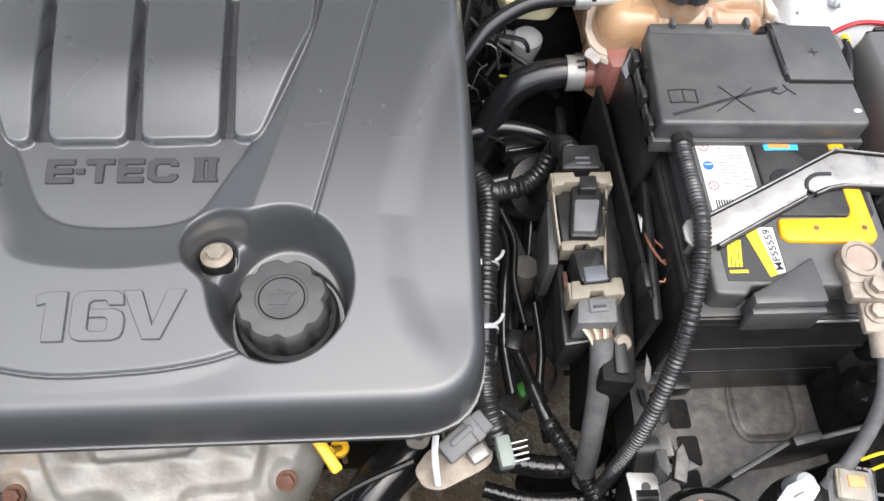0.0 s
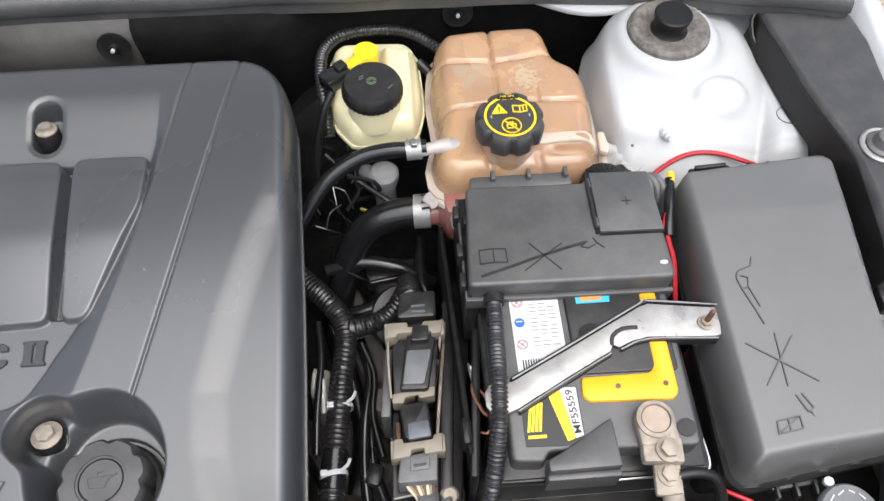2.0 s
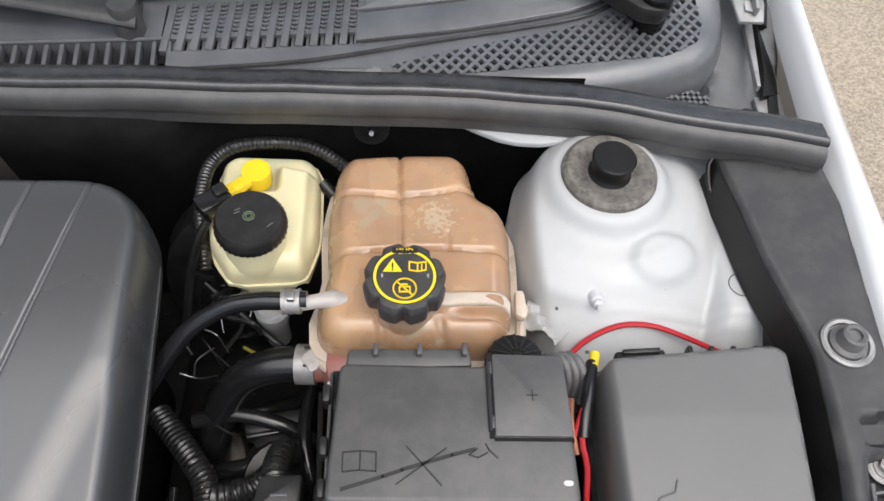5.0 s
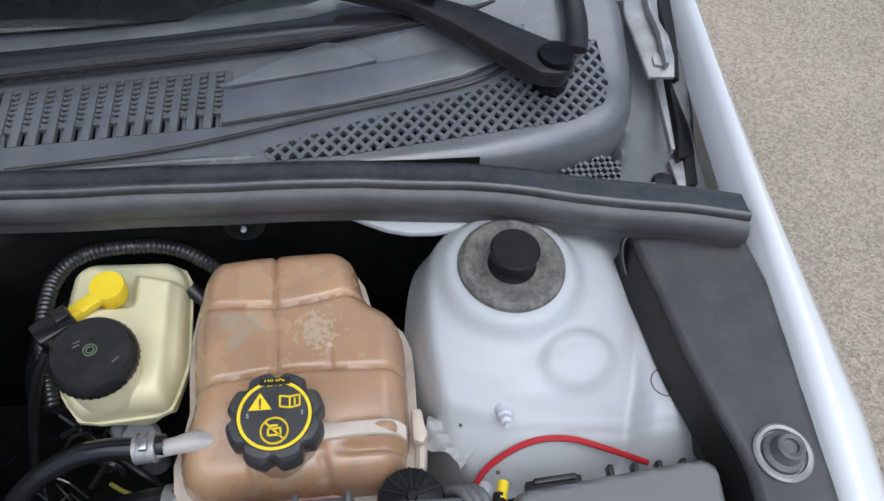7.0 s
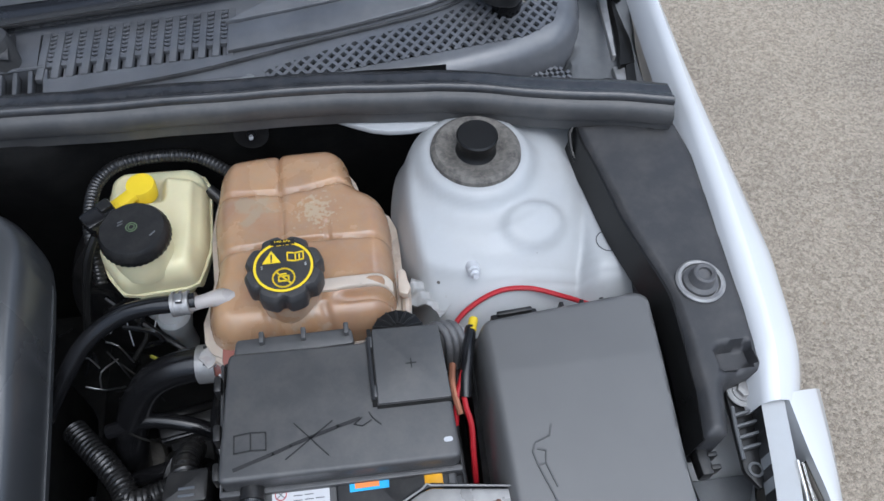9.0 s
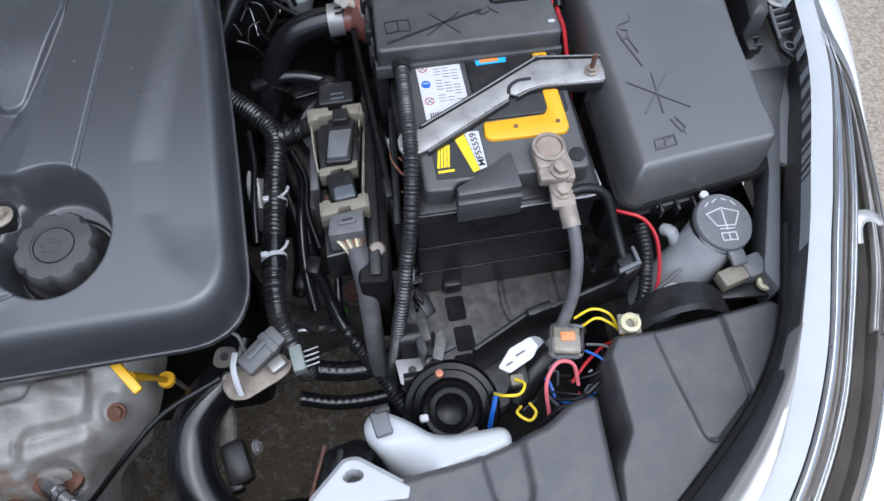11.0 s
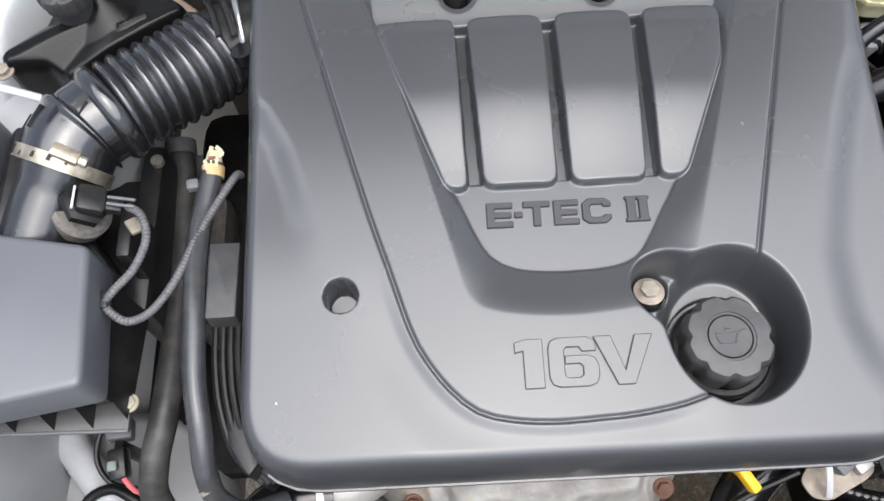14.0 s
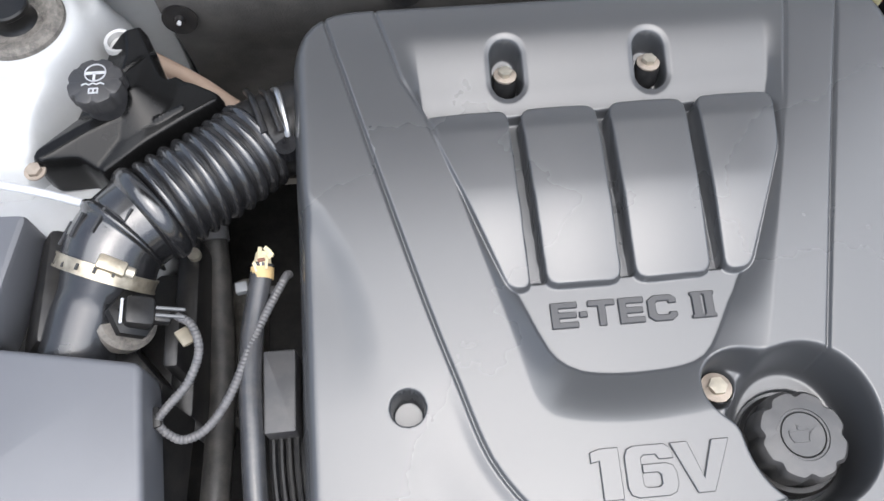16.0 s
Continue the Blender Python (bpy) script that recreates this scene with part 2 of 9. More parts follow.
CREAMY = material("aged_cream_plastic", (0.52, 0.46, 0.34), 0.5, var=0.2, scale=60, dust=0.2)
STRAP = material("worn_grey_strap", (0.36, 0.35, 0.335), 0.30, metal=0.35, var=0.3, scale=40, bump=0.15, grain=500, dust=0.12)
PRINT = material("grey_label_print", (0.16, 0.16, 0.17), 0.5, var=0.1)
CLAMP = material("stained_clamp_band", (0.40, 0.355, 0.275), 0.36, metal=0.75, var=0.35, scale=110, bump=0.2, grain=500, dust=0.25)
DUCT = material("satin_duct_plastic", (0.018, 0.0185, 0.020), 0.26, var=0.12, scale=14, bump=0.05, grain=1500, spec=0.8, coat=0.35)
# Darkened felt: the blocked light of the right-hand gap is in its colour.
BLACKFELT = material("felt_in_shade", (0.009, 0.009, 0.009), 0.85, var=0.4, scale=14, bump=0.4, grain=500, dust=0.02, spec=0.1)
CASTING = material("grimy_casting", (0.085, 0.080, 0.073), 0.55, var=0.45, scale=28, bump=0.5, grain=500, dust=0.35, spec=0.4)
POST = material("coppery_lead_post", (0.34, 0.27, 0.215), 0.5, metal=0.4, var=0.2, scale=60)
BROKEN = material("broken_cream_plastic", (0.62, 0.545, 0.36), 0.5, var=0.3, scale=120, dust=0.15)
TWIG = material("olive_strand", (0.35, 0.33, 0.05), 0.5, var=0.2)
CELADON = material("grey_green_plastic", (0.23, 0.26, 0.24), 0.45, var=0.1)
AIRBOX = material("air_box_plastic", (0.105, 0.109, 0.120), 0.38, var=0.08, scale=8, bump=0.05, grain=1500, spec=0.9)
CHALK = material("scuffed_white_plastic", (0.40, 0.40, 0.395), 0.45, var=0.2, scale=40, dust=0.3)
LAMPIN = material("lamp_interior", (0.10, 0.088, 0.075), 0.14, metal=0.4, var=0.3, scale=20, coat=0.6)
ASPHALT = asphalt()
# Brown dirt under the engine, darkened also for the shade beneath the car.
mottle(ASPHALT, (0.0, 0.05, 0.045), 0.8, (0.19, 0.135, 0.075), 45, 0.44)
LINER = material("wing_liner_plastic", (0.030, 0.030, 0.032), 0.46, var=0.15, scale=14, bump=0.2, grain=1500, dust=0.10, spec=0.6, specks=(0.2, 0.2, 0.19), speck_scale=40, speck_size=0.02)
SCUTTLE = material("weathered_scuttle_plastic", (0.118, 0.122, 0.132), 0.24, var=0.25, scale=12, bump=0.12, grain=1500, dust=0.10, spec=1.0, specks=(0.3, 0.29, 0.27), speck_scale=34, speck_size=0.022)
BRIGHT = material("polished_trim", (0.74, 0.73, 0.71), 0.10, metal=1.0, var=0.05, scale=30, bump=0.0)
LENS = clear("clear_lens")
GLASS = clear("tinted_glass", (0.55, 0.62, 0.62))


# ---- shape helpers ----
def thing(name, base, label, category, group="", kind=""):
    """The Empty at a thing's base, to which its parts belong."""
    ob = new(name)
    ob.empty_display_size = 0.02
    ob.location = base
    return tagged(ob, label, category, group, kind)


def origin(ob):
    p = Vector(ob.location)
    while ob.parent:
        ob = ob.parent
        p += Vector(ob.location)
    return p


def finish(me, mat, sharp=38):
    me.materials.append(mat)
    me.polygons.foreach_set("use_smooth", [True] * len(me.polygons))
    me.set_sharp_from_angle(angle=radians(sharp))


def part(name, shape, mat, parent=None, label="", sharp=38):
    """One mesh object from a bmesh or mesh in world places, under a thing or a part."""
    if isinstance(shape, bmesh.types.BMesh):
        me = bpy.data.meshes.new(name)
        bmesh.ops.recalc_face_normals(shape, faces=shape.faces)
        shape.to_mesh(me)
        shape.free()
    else:
        me = shape
    finish(me, mat, sharp)
    ob = new(name, me)
    if parent:
        me.transform(Matrix.Translation(-origin(parent)))
        ob.parent = parent
    if label:
        ob["label"] = label
    return ob


def whole(name, shape, mat, label, category, group="", kind="", sharp=38):
    return tagged(part(name, shape, mat, None, "", sharp), label, category, group, kind)


def mesh(verts, faces, name="m"):
    me = bpy.data.meshes.new(name)
    me.from_pydata([tuple(v) for v in verts], [], faces)
    me.update()
    return me


def join(*bms):
    out = bms[0]
    for b in bms[1:]:
        tmp = bpy.data.meshes.new("t")
        b.to_mesh(tmp)
        out.from_mesh(tmp)
        b.free()
        bpy.data.meshes.remove(tmp)
    return out


def bevelled(bm, w, seg=2, angle=30):
    if w > 0:
        es = [e for e in bm.edges if len(e.link_faces) == 2 and e.calc_face_angle(0) > radians(angle)]
        bmesh.ops.bevel(bm, geom=es, offset=w, segments=seg, profile=0.5, affect='EDGES', clamp_overlap=True)
    return bm


def box(c, s, w=0.0, rot=(0, 0, 0), seg=2):
    """A box at centre c, of size s, edges rounded by w, turned by degrees."""
    bm = bmesh.new()
    bmesh.ops.create_cube(bm, size=1)
    bmesh.ops.scale(bm, vec=s, verts=bm.verts)
    bevelled(bm, w, seg)
    bmesh.ops.transform(bm, matrix=pose(*c, *rot), verts=bm.verts)
    return bm


def rounded(pts, r, n=4):
    """A polygon with its corners rounded."""
    out = []
    k = len(pts)
    for i in range(k):
        p0, p, p1 = (Vector(pts[j % k][:2]) for j in (i - 1, i, i + 1))
        a, b = p0 - p, p1 - p
        ra = min(r, a.length * 0.48, b.length * 0.48)
        s, e = p + a.normalized() * ra, p + b.normalized() * ra
        for j in range(n + 1):
            t = j / n
            q = s * (1 - t) ** 2 + p * 2 * t * (1 - t) + e * t * t
            out.append((q.x, q.y))
    return out


def slab(pts, z0, z1, w=0.0, r=0.0, seg=2, tilt=None):
    """A plate with the outline pts from z0 to z1; tilt: a function (x, y) that lifts it."""
    if r:
        pts = rounded(pts, r)
    bm = bmesh.new()
    lo = [bm.verts.new((x, y, z0)) for x, y in pts]
    f = bm.faces.new(lo)
    ex = bmesh.ops.extrude_face_region(bm, geom=[f])
    up = [v for v in ex["geom"] if isinstance(v, bmesh.types.BMVert)]
    bmesh.ops.translate(bm, vec=(0, 0, z1 - z0), verts=up)
    bmesh.ops.recalc_face_normals(bm, faces=bm.faces)
    bevelled(bm, w, seg, 50)
    if tilt:
        for v in bm.verts:
            v.co.z += tilt(v.co.x, v.co.y)
    return bm


def spline(pts, step=0.004):
    """Points along a smooth curve through pts, about step apart."""
    P = [Vector(p) for p in pts]
    P = [P[0] * 2 - P[1]] + P + [P[-1] * 2 - P[-2]]
    out = []
    for i in range(1, len(P) - 2):
        a, b, c, d = P[i - 1:i + 3]
        n = max(2, int((c - b).length / step))
        for j in range(n):
            t = j / n
            out.append(0.5 * (2 * b + (c - a) * t + (2 * a - 5 * b + 4 * c - d) * t * t + (3 * b - a - 3 * c + d) * t ** 3))
    return out + [P[-2]]


def tube(pts, r, n=12, step=0.006, ribs=0.0, pitch=0.004, cap=True, flat=1.0, soft=False):
    """A round bar or hose along a smooth curve; r: a radius or a function of 0..1; ribs: depth of its corrugation."""
    path = spline(pts, pitch / (10 if soft else 4) if ribs else step)
    bm = bmesh.new()
    total = sum((b - a).length for a, b in zip(path, path[1:]))
    run, rings, side = 0.0, [], None
    for i, p in enumerate(path):
        t = (path[min(i + 1, len(path) - 1)] - path[max(i - 1, 0)]).normalized()
        if side is None:
            side = t.cross(Vector((0, 0, 1)) if abs(t.z) < 0.9 else Vector((1, 0, 0))).normalized()
        else:
            side = (side - t * side.dot(t)).normalized()
        other = t.cross(side)
        if i:
            run += (p - path[i - 1]).length
        rad = r(run / total) if callable(r) else r
        if ribs and soft:
            rad += ribs * (abs(math.sin(math.pi * run / pitch)) ** 0.8 - 1)
        elif ribs:
            rad += ribs * (0.5 + 0.5 * math.copysign(abs(math.sin(math.tau * run / pitch)) ** 0.5, math.sin(math.tau * run / pitch)) - 1)
        rings.append([bm.verts.new(p + (side * math.cos(math.tau * k / n) + other * (flat * math.sin(math.tau * k / n))) * rad) for k in range(n)])
    for a, b in zip(rings, rings[1:]):
        for k in range(n):
            bm.faces.new((a[k], a[(k + 1) % n], b[(k + 1) % n], b[k]))
    if cap:
        bm.faces.new(rings[0][::-1])
        bm.faces.new(rings[-1])
    return bm


def lathe(profile, c=(0, 0, 0), n=40, lobe=None, rot=(0, 0, 0)):
    """A turned shape from (radius, height) pairs about the axis at c; lobe: a function (angle, height index) that scales the radius."""
    bm = bmesh.new()
    rings = []
    for j, (r, z) in enumerate(profile):
        if r < 1e-5:
            rings.append([bm.verts.new((0, 0, z))])
        else:
            rings.append([bm.verts.new((r * (lobe(math.tau * k / n, j) if lobe else 1) * math.cos(math.tau * k / n), r * (lobe(math.tau * k / n, j) if lobe else 1) * math.sin(math.tau * k / n), z)) for k in range(n)])
    for a, b in zip(rings, rings[1:]):
        for k in range(n):
            q = [a[k % len(a)], a[(k + 1) % len(a)], b[(k + 1) % len(b)], b[k % len(b)]]
            q = [v for i, v in enumerate(q) if v not in q[:i]]
            if len(q) > 2:
                bm.faces.new(q)
    bmesh.ops.transform(bm, matrix=pose(*c, *rot), verts=bm.verts)
    return bm


def bolt(c, r=0.006, h=0.006, rot=(0, 0, 0), washer=1.6):
    """A hexagon bolt head on its flange."""
    hexa = lambda a, j: 1 / math.cos((a % (math.pi / 3)) - math.pi / 6) if 2 <= j <= 3 else 1
    return lathe([(r * washer, 0), (r * washer, h * 0.3), (r, h * 0.32), (r, h * 0.95), (r * 0.8, h), (0, h)], c, 24, hexa, rot)


def sd_poly(poly, X, Y):
    """Signed distance to a polygon (inside: minus) and the nearest point on it."""
    best, bx, by = np.full(X.shape, 1e9), np.zeros(X.shape), np.zeros(X.shape)
    inside = np.zeros(X.shape, bool)
    for (x0, y0), (x1, y1) in zip(poly, list(poly[1:]) + [poly[0]]):
        dx, dy = x1 - x0, y1 - y0
        t = np.clip(((X - x0) * dx + (Y - y0) * dy) / (dx * dx + dy * dy + 1e-12), 0, 1)
        px, py = x0 + t * dx, y0 + t * dy
        d = np.hypot(X - px, Y - py)
        m = d < best
        best, bx, by = np.where(m, d, best), np.where(m, px, bx), np.where(m, py, by)
        if y0 != y1:
            inside ^= ((y0 > Y) != (y1 > Y)) & (X < dx * (Y - y0) / dy + x0)
    return np.where(inside, -best, best), bx, by


def d_line(line, X, Y):
    """Distance to an open line."""
    best = np.full(np.shape(X), 1e9)
    for (x0, y0), (x1, y1) in zip(line, line[1:]):
        dx, dy = x1 - x0, y1 - y0
        t = np.clip(((X - x0) * dx + (Y - y0) * dy) / (dx * dx + dy * dy + 1e-12), 0, 1)
        best = np.minimum(best, np.hypot(X - x0 - t * dx, Y - y0 - t * dy))
    return best


def step(a, b, v):
    t = np.clip((v - a) / (b - a), 0, 1)
    return t * t * (3 - 2 * t)


def relief(poly, f, size, skirt=0.0, holes=()):
    """A pressed or moulded sheet over the outline poly: f(x, y, d) is its height, d the way in from the edge; skirt: its rim's drop."""
    xs, ys = [p[0] for p in poly], [p[1] for p in poly]
    gx = np.arange(min(xs) - size, max(xs) + 2 * size, size)
    gy = np.arange(min(ys) - size, max(ys) + 2 * size, size)
    X, Y = np.meshgrid(gx, gy)
    CX, CY = X[:-1, :-1] + size / 2, Y[:-1, :-1] + size / 2
    keep = sd_poly(poly, CX, CY)[0] < 0
    for h in holes:
        keep &= sd_poly(h, CX, CY)[0] > 0
    pad = np.pad(keep, 1)
    cnt = pad[:-1, :-1].astype(int) + pad[1:, :-1] + pad[:-1, 1:] + pad[1:, 1:]
    edge = (cnt > 0) & (cnt < 4)
    d, bx, by = sd_poly(poly, X, Y)
    for h in holes:
        dh, hx, hy = sd_poly(h, X, Y)
        m = np.abs(dh) < np.abs(d)
        d, bx, by = np.where(m, -dh, d), np.where(m, hx, bx), np.where(m, hy, by)
    X, Y = np.where(edge, bx, X), np.where(edge, by, Y)
    d = np.where(edge, 0, np.maximum(-d, 0))
    Z = f(X, Y, d)
    idx = np.full(X.shape, -1)
    idx[cnt > 0] = np.arange((cnt > 0).sum())
    used = cnt > 0
    V = list(zip(X[used], Y[used], Z[used]))
    F, seen = [], {}
    for j, i in zip(*np.nonzero(keep)):
        q = (idx[j, i], idx[j, i + 1], idx[j + 1, i + 1], idx[j + 1, i])
        F.append(tuple(int(k) for k in q))
        for a, b in zip(q, q[1:] + q[:1]):
            seen[(a, b)] = 1
    if skirt:
        low = {}
        for a, b in list(seen):
            if (b, a) not in seen:
                for k in (a, b):
                    if k not in low:
                        low[k] = len(V)
                        x, y, z = V[k]
                        V.append((x, y, z - skirt))
                F.append((int(b), int(a), low[a], low[b]))
    return mesh(V, F)


def words(name, body, x0, x1, y0, y1, height, mat, parent, depth=0.001, bold=0.0, m=None, chamfer=0.0):
    """Raised or printed lettering that fills the rectangle x0..x1, y0..y1 of the plane m."""
    cu = bpy.data.curves.new(name, "FONT")
    cu.body, cu.extrude, cu.offset, cu.resolution_u = body, 0.05, bold - chamfer, 3
    cu.bevel_depth, cu.bevel_resolution = chamfer, 1
    ob = bpy.data.objects.new(name, cu)
    scene.collection.objects.link(ob)
    me = bpy.data.meshes.new_from_object(ob.evaluated_get(bpy.context.evaluated_depsgraph_get()))
    bpy.data.objects.remove(ob)
    vs = [v.co for v in me.vertices]
    lo = [min(v[k] for v in vs) for k in range(3)]
    hi = [max(v[k] for v in vs) for k in range(3)]
    for v in me.vertices:
        a, b = (v.co.x - lo[0]) / (hi[0] - lo[0]), (v.co.y - lo[1]) / (hi[1] - lo[1])
        x, y, z = x0 + a * (x1 - x0), y0 + b * (y1 - y0), depth * (v.co.z - lo[2]) / (hi[2] - lo[2])
        v.co = m @ Vector((x, y, z)) if m else (x, y, (height(x, y) if callable(height) else height) + z)
    me.materials.clear()
    return part(name, me, mat, parent, "", 20)


def strokes(name, lines, z, w, h, mat, parent, label=""):
    """Narrow raised lines on a surface; z: its height, as a number or a function."""
    bms = []
    for ln in lines:
        pts = [(x, y, (z(x, y) if callable(z) else z)) for x, y in ln]
        for a, b in zip(pts, pts[1:]):
            A, B = Vector(a), Vector(b)
            d = B - A
            bm = bmesh.new()
            bmesh.ops.create_cube(bm, size=1)
            bmesh.ops.scale(bm, vec=(d.length + w * 0.6, w, 2 * h), verts=bm.verts)
            bmesh.ops.transform(bm, matrix=Matrix.Translation((A + B) / 2) @ d.to_track_quat('X', 'Z').to_matrix().to_4x4(), verts=bm.verts)
            bms.append(bm)
    return part(name, join(*bms), mat, parent, label)


def ring(x, y, r, n=24, a0=0.0, a1=math.tau):
    return [(x + r * math.cos(a0 + (a1 - a0) * k / n), y + r * math.sin(a0 + (a1 - a0) * k / n)) for k in range(n + 1)]


def ruled(P, Q, thick):
    """A curved wall between two lines of as many points, with a thickness."""
    n = 12 * (len(P) - 1) + 1
    res = lambda L: [L[int(i * (len(L) - 1) / (n - 1) + 0.5)] for i in range(n)]
    A, B = res(spline(P, 0.001)), res(spline(Q, 0.001))
    V, F = [], []
    for a, b in zip(A, B):
        u = (b - a).normalized()
        up = Vector((0, 0, 1)) - u * u.z
        off = (up.normalized() if up.length > 1e-4 else Vector((1, 0, 0))) * -thick
        V += [a, b, b + off, a + off]
    for i in range(n - 1):
        for j in range(4):
            F.append((i * 4 + j, i * 4 + (j + 1) % 4, (i + 1) * 4 + (j + 1) % 4, (i + 1) * 4 + j))
    F += [(3, 2, 1, 0), tuple(4 * (n - 1) + k for k in range(4))]
    return mesh(V, F)


def line_at(line, y):
    """x of a line given as (x, y) pairs, at y."""
    L = sorted((b, a) for a, b in line)
    return np.interp(y, [p[0] for p in L], [p[1] for p in L])


# ---- the ground and the car's body ----
g = bmesh.new()
bmesh.ops.create_grid(g, x_segments=2, y_segments=2, size=400, matrix=Matrix.Translation((0, 0, 0.045)))
whole("ground", g, ASPHALT, "worn grey-brown asphalt with pale grit", "ground", kind="structure")


def wing_line(y):
    """The inner edge of the wing's outer skin."""
    return np.interp(y, [-0.12, 0.08, 0.21, 0.32, 0.39, 0.43, 0.47, 0.6, 0.73, 1.0, 1.6], [0.38, 0.512, 0.574, 0.622, 0.640, 0.648, 0.653, 0.664, 0.670, 0.682, 0.70])


MIDX = -0.121   # the car's middle

# outer wings: a rolled edge, a shoulder and the side down to the sill
PROF = [(-0.012, -0.035), (-0.006, -0.006), (0.0, 0.0), (0.008, 0.001), (0.02, -0.004), (0.034, -0.016), (0.05, -0.045), (0.062, -0.1), (0.075, -0.2), (0.08, -0.35), (0.07, -0.6)]


def wing_skin(sign, prof):
    ys = np.concatenate([np.linspace(0.395, 0.7, 24), np.linspace(0.73, 1.6, 20)])
    V, F = [], []
    for y in ys:
        x0 = wing_line(y)
        pinch = np.interp(y, [0.36, 0.444, 0.524, 0.616, 0.725, 0.84, 1.0], [0.80, 1.0, 1.05, 0.80, 0.58, 0.42, 0.34])
        z0 = 0.878 + 0.035 * (y - 0.5) - 0.02 * step(0.45, 0.34, y)
        for dx, dz in prof:
            x = x0 + dx * (pinch if dx > 0 else 1)
            V.append((x if sign > 0 else 2 * MIDX - x, y, z0 + dz))
    n = len(prof)
    for i in range(len(ys) - 1):
        for j in range(n - 1):
            q = (i * n + j, i * n + j + 1, (i + 1) * n + j + 1, (i + 1) * n + j)
            F.append(q if sign > 0 else q[::-1])
    return mesh(V, F)


for s_ in (1, -1):
    fwing = thing("front_wing", (wing_line(0.7) if s_ > 0 else 2 * MIDX - wing_line(0.7), 0.7, 0.25), "white painted front wing with a rolled edge", "car wing", "front wings")
    part("skin", wing_skin(s_, PROF[3:]), BODY, fwing, sharp=60)
    part("rolled_edge", wing_skin(s_, PROF[:4]), BODY, fwing, sharp=60)
    if s_ > 0:
        wing_right = fwing

# inner wings with strut towers
TX, TY = 0.456, 0.668


def tower_z(x, y, d):
    r = np.hypot((x - TX), (y - TY) * 1.0)
    base = 0.822 + 0.03 * step(0.5, 0.7, y) - 0.012 * step(0.51, 0.49, y)
    cone = np.interp(r, [0.0, 0.046, 0.0515, 0.055, 0.059, 0.064, 0.072, 0.085, 0.11, 0.14], [0.869, 0.869, 0.8665, 0.862, 0.8565, 0.8535, 0.851, 0.847, 0.832, 0.79])
    ledge = np.interp(np.hypot((x - 0.466) * (1 - 0.12 * (x > 0.466)), (y - 0.640)), [0.0, 0.05, 0.07, 0.09, 0.11, 0.13, 0.17], [0.852, 0.850, 0.842, 0.828, 0.811, 0.79, 0.76])
    z = np.maximum(np.maximum(cone, ledge), base - 0.03)
    z = np.maximum(z, 0.790 + 0.046 * step(0.515, 0.556, x) * step(0.50, 0.56, y))
    u, v = (x - 0.499) * 0.97 + (y - 0.594) * 0.22, (y - 0.594) * 0.97 - (x - 0.499) * 0.22
    blob = 0.0050 * step(0.18, -0.22, np.hypot(u / 0.029, v / 0.021) - 1)
    beads = 0.0022 * np.maximum(0, np.sin((y - 0.51 + 0.03 * (x - 0.46)) * 620)) * step(0.533, 0.539, y) * step(0.562, 0.556, y) * step(0.43, 0.46, x)
    return z + blob + beads - 0.05 * step(0.02, 0.0, d) * (x < 0.45)


tower_outline = rounded([(0.420, 0.745), (0.385, 0.715), (0.372, 0.66), (0.372, 0.60), (0.385, 0.535), (0.41, 0.50), (0.46, 0.462), (0.66, 0.46), (0.665, 0.745)], 0.025)


left_outline = rounded([(-0.64, 0.745), (-0.615, 0.70), (-0.630, 0.64), (-0.668, 0.585), (-0.672, 0.545), (-0.70, 0.46), (-0.905, 0.46), (-0.905, 0.745)], 0.02)


def strut_side(sign):
    sx = (lambda x: x) if sign > 0 else (lambda x: 2 * MIDX - x)
    t = thing("strut_tower", (sx(TX), TY, 0.60), "white painted strut tower with a round rubber mount", "strut tower", "strut towers")
    f = tower_z if sign > 0 else (lambda x, y, d: tower_z(2 * MIDX - x, y, d))
    part("tower", relief(tower_outline if sign > 0 else left_outline, f, 0.0035, 0.16), PAINT, t, sharp=70)
    c = (sx(TX), TY, 0.0)
    part("mount_ring", lathe([(0.0155, 0.872), (0.024, 0.8715), (0.030, 0.8755), (0.038, 0.8765), (0.0420, 0.873), (0.0430, 0.867)], c, 48), DUSTR, t, "dusty grey rubber ring")
    part("cap", lathe([(0.0205, 0.8705), (0.0175, 0.8735), (0.0158, 0.878), (0.0160, 0.885), (0.0190, 0.888), (0.0192, 0.8915), (0.0178, 0.893), (0, 0.8925)], c, 40), RUBBER, t, "black rubber cap")
    return t


tower_right = strut_side(1)
tower_left = strut_side(-1)
part("lower_wing", relief(rounded([(-0.90, 0.44), (-0.60, 0.46), (-0.575, 0.52), (-0.58, 0.60), (-0.60, 0.70), (-0.90, 0.70)], 0.02), lambda x, y, d: 0.795 + 0.015 * step(0.56, 0.50, y) * step(-0.62, -0.68, x) - 0.02 * step(0.02, 0, d), 0.008, 0.10), PAINT, tower_left, "white inner wing")
for x, y, z in ((0.438, 0.566, 0.831), (0.420, 0.515, 0.798)):
    part("stud", join(lathe([(0.0075, -0.004), (0.0072, 0.003), (0.0058, 0.005), (0.0058, 0.010), (0.0045, 0.0115), (0.0045, 0.016), (0.0025, 0.0175), (0.0025, 0.021), (0, 0.021)], (x, y, z), 20, rot=(58, 0, 0))), WHITE, tower_right, "white painted stud")

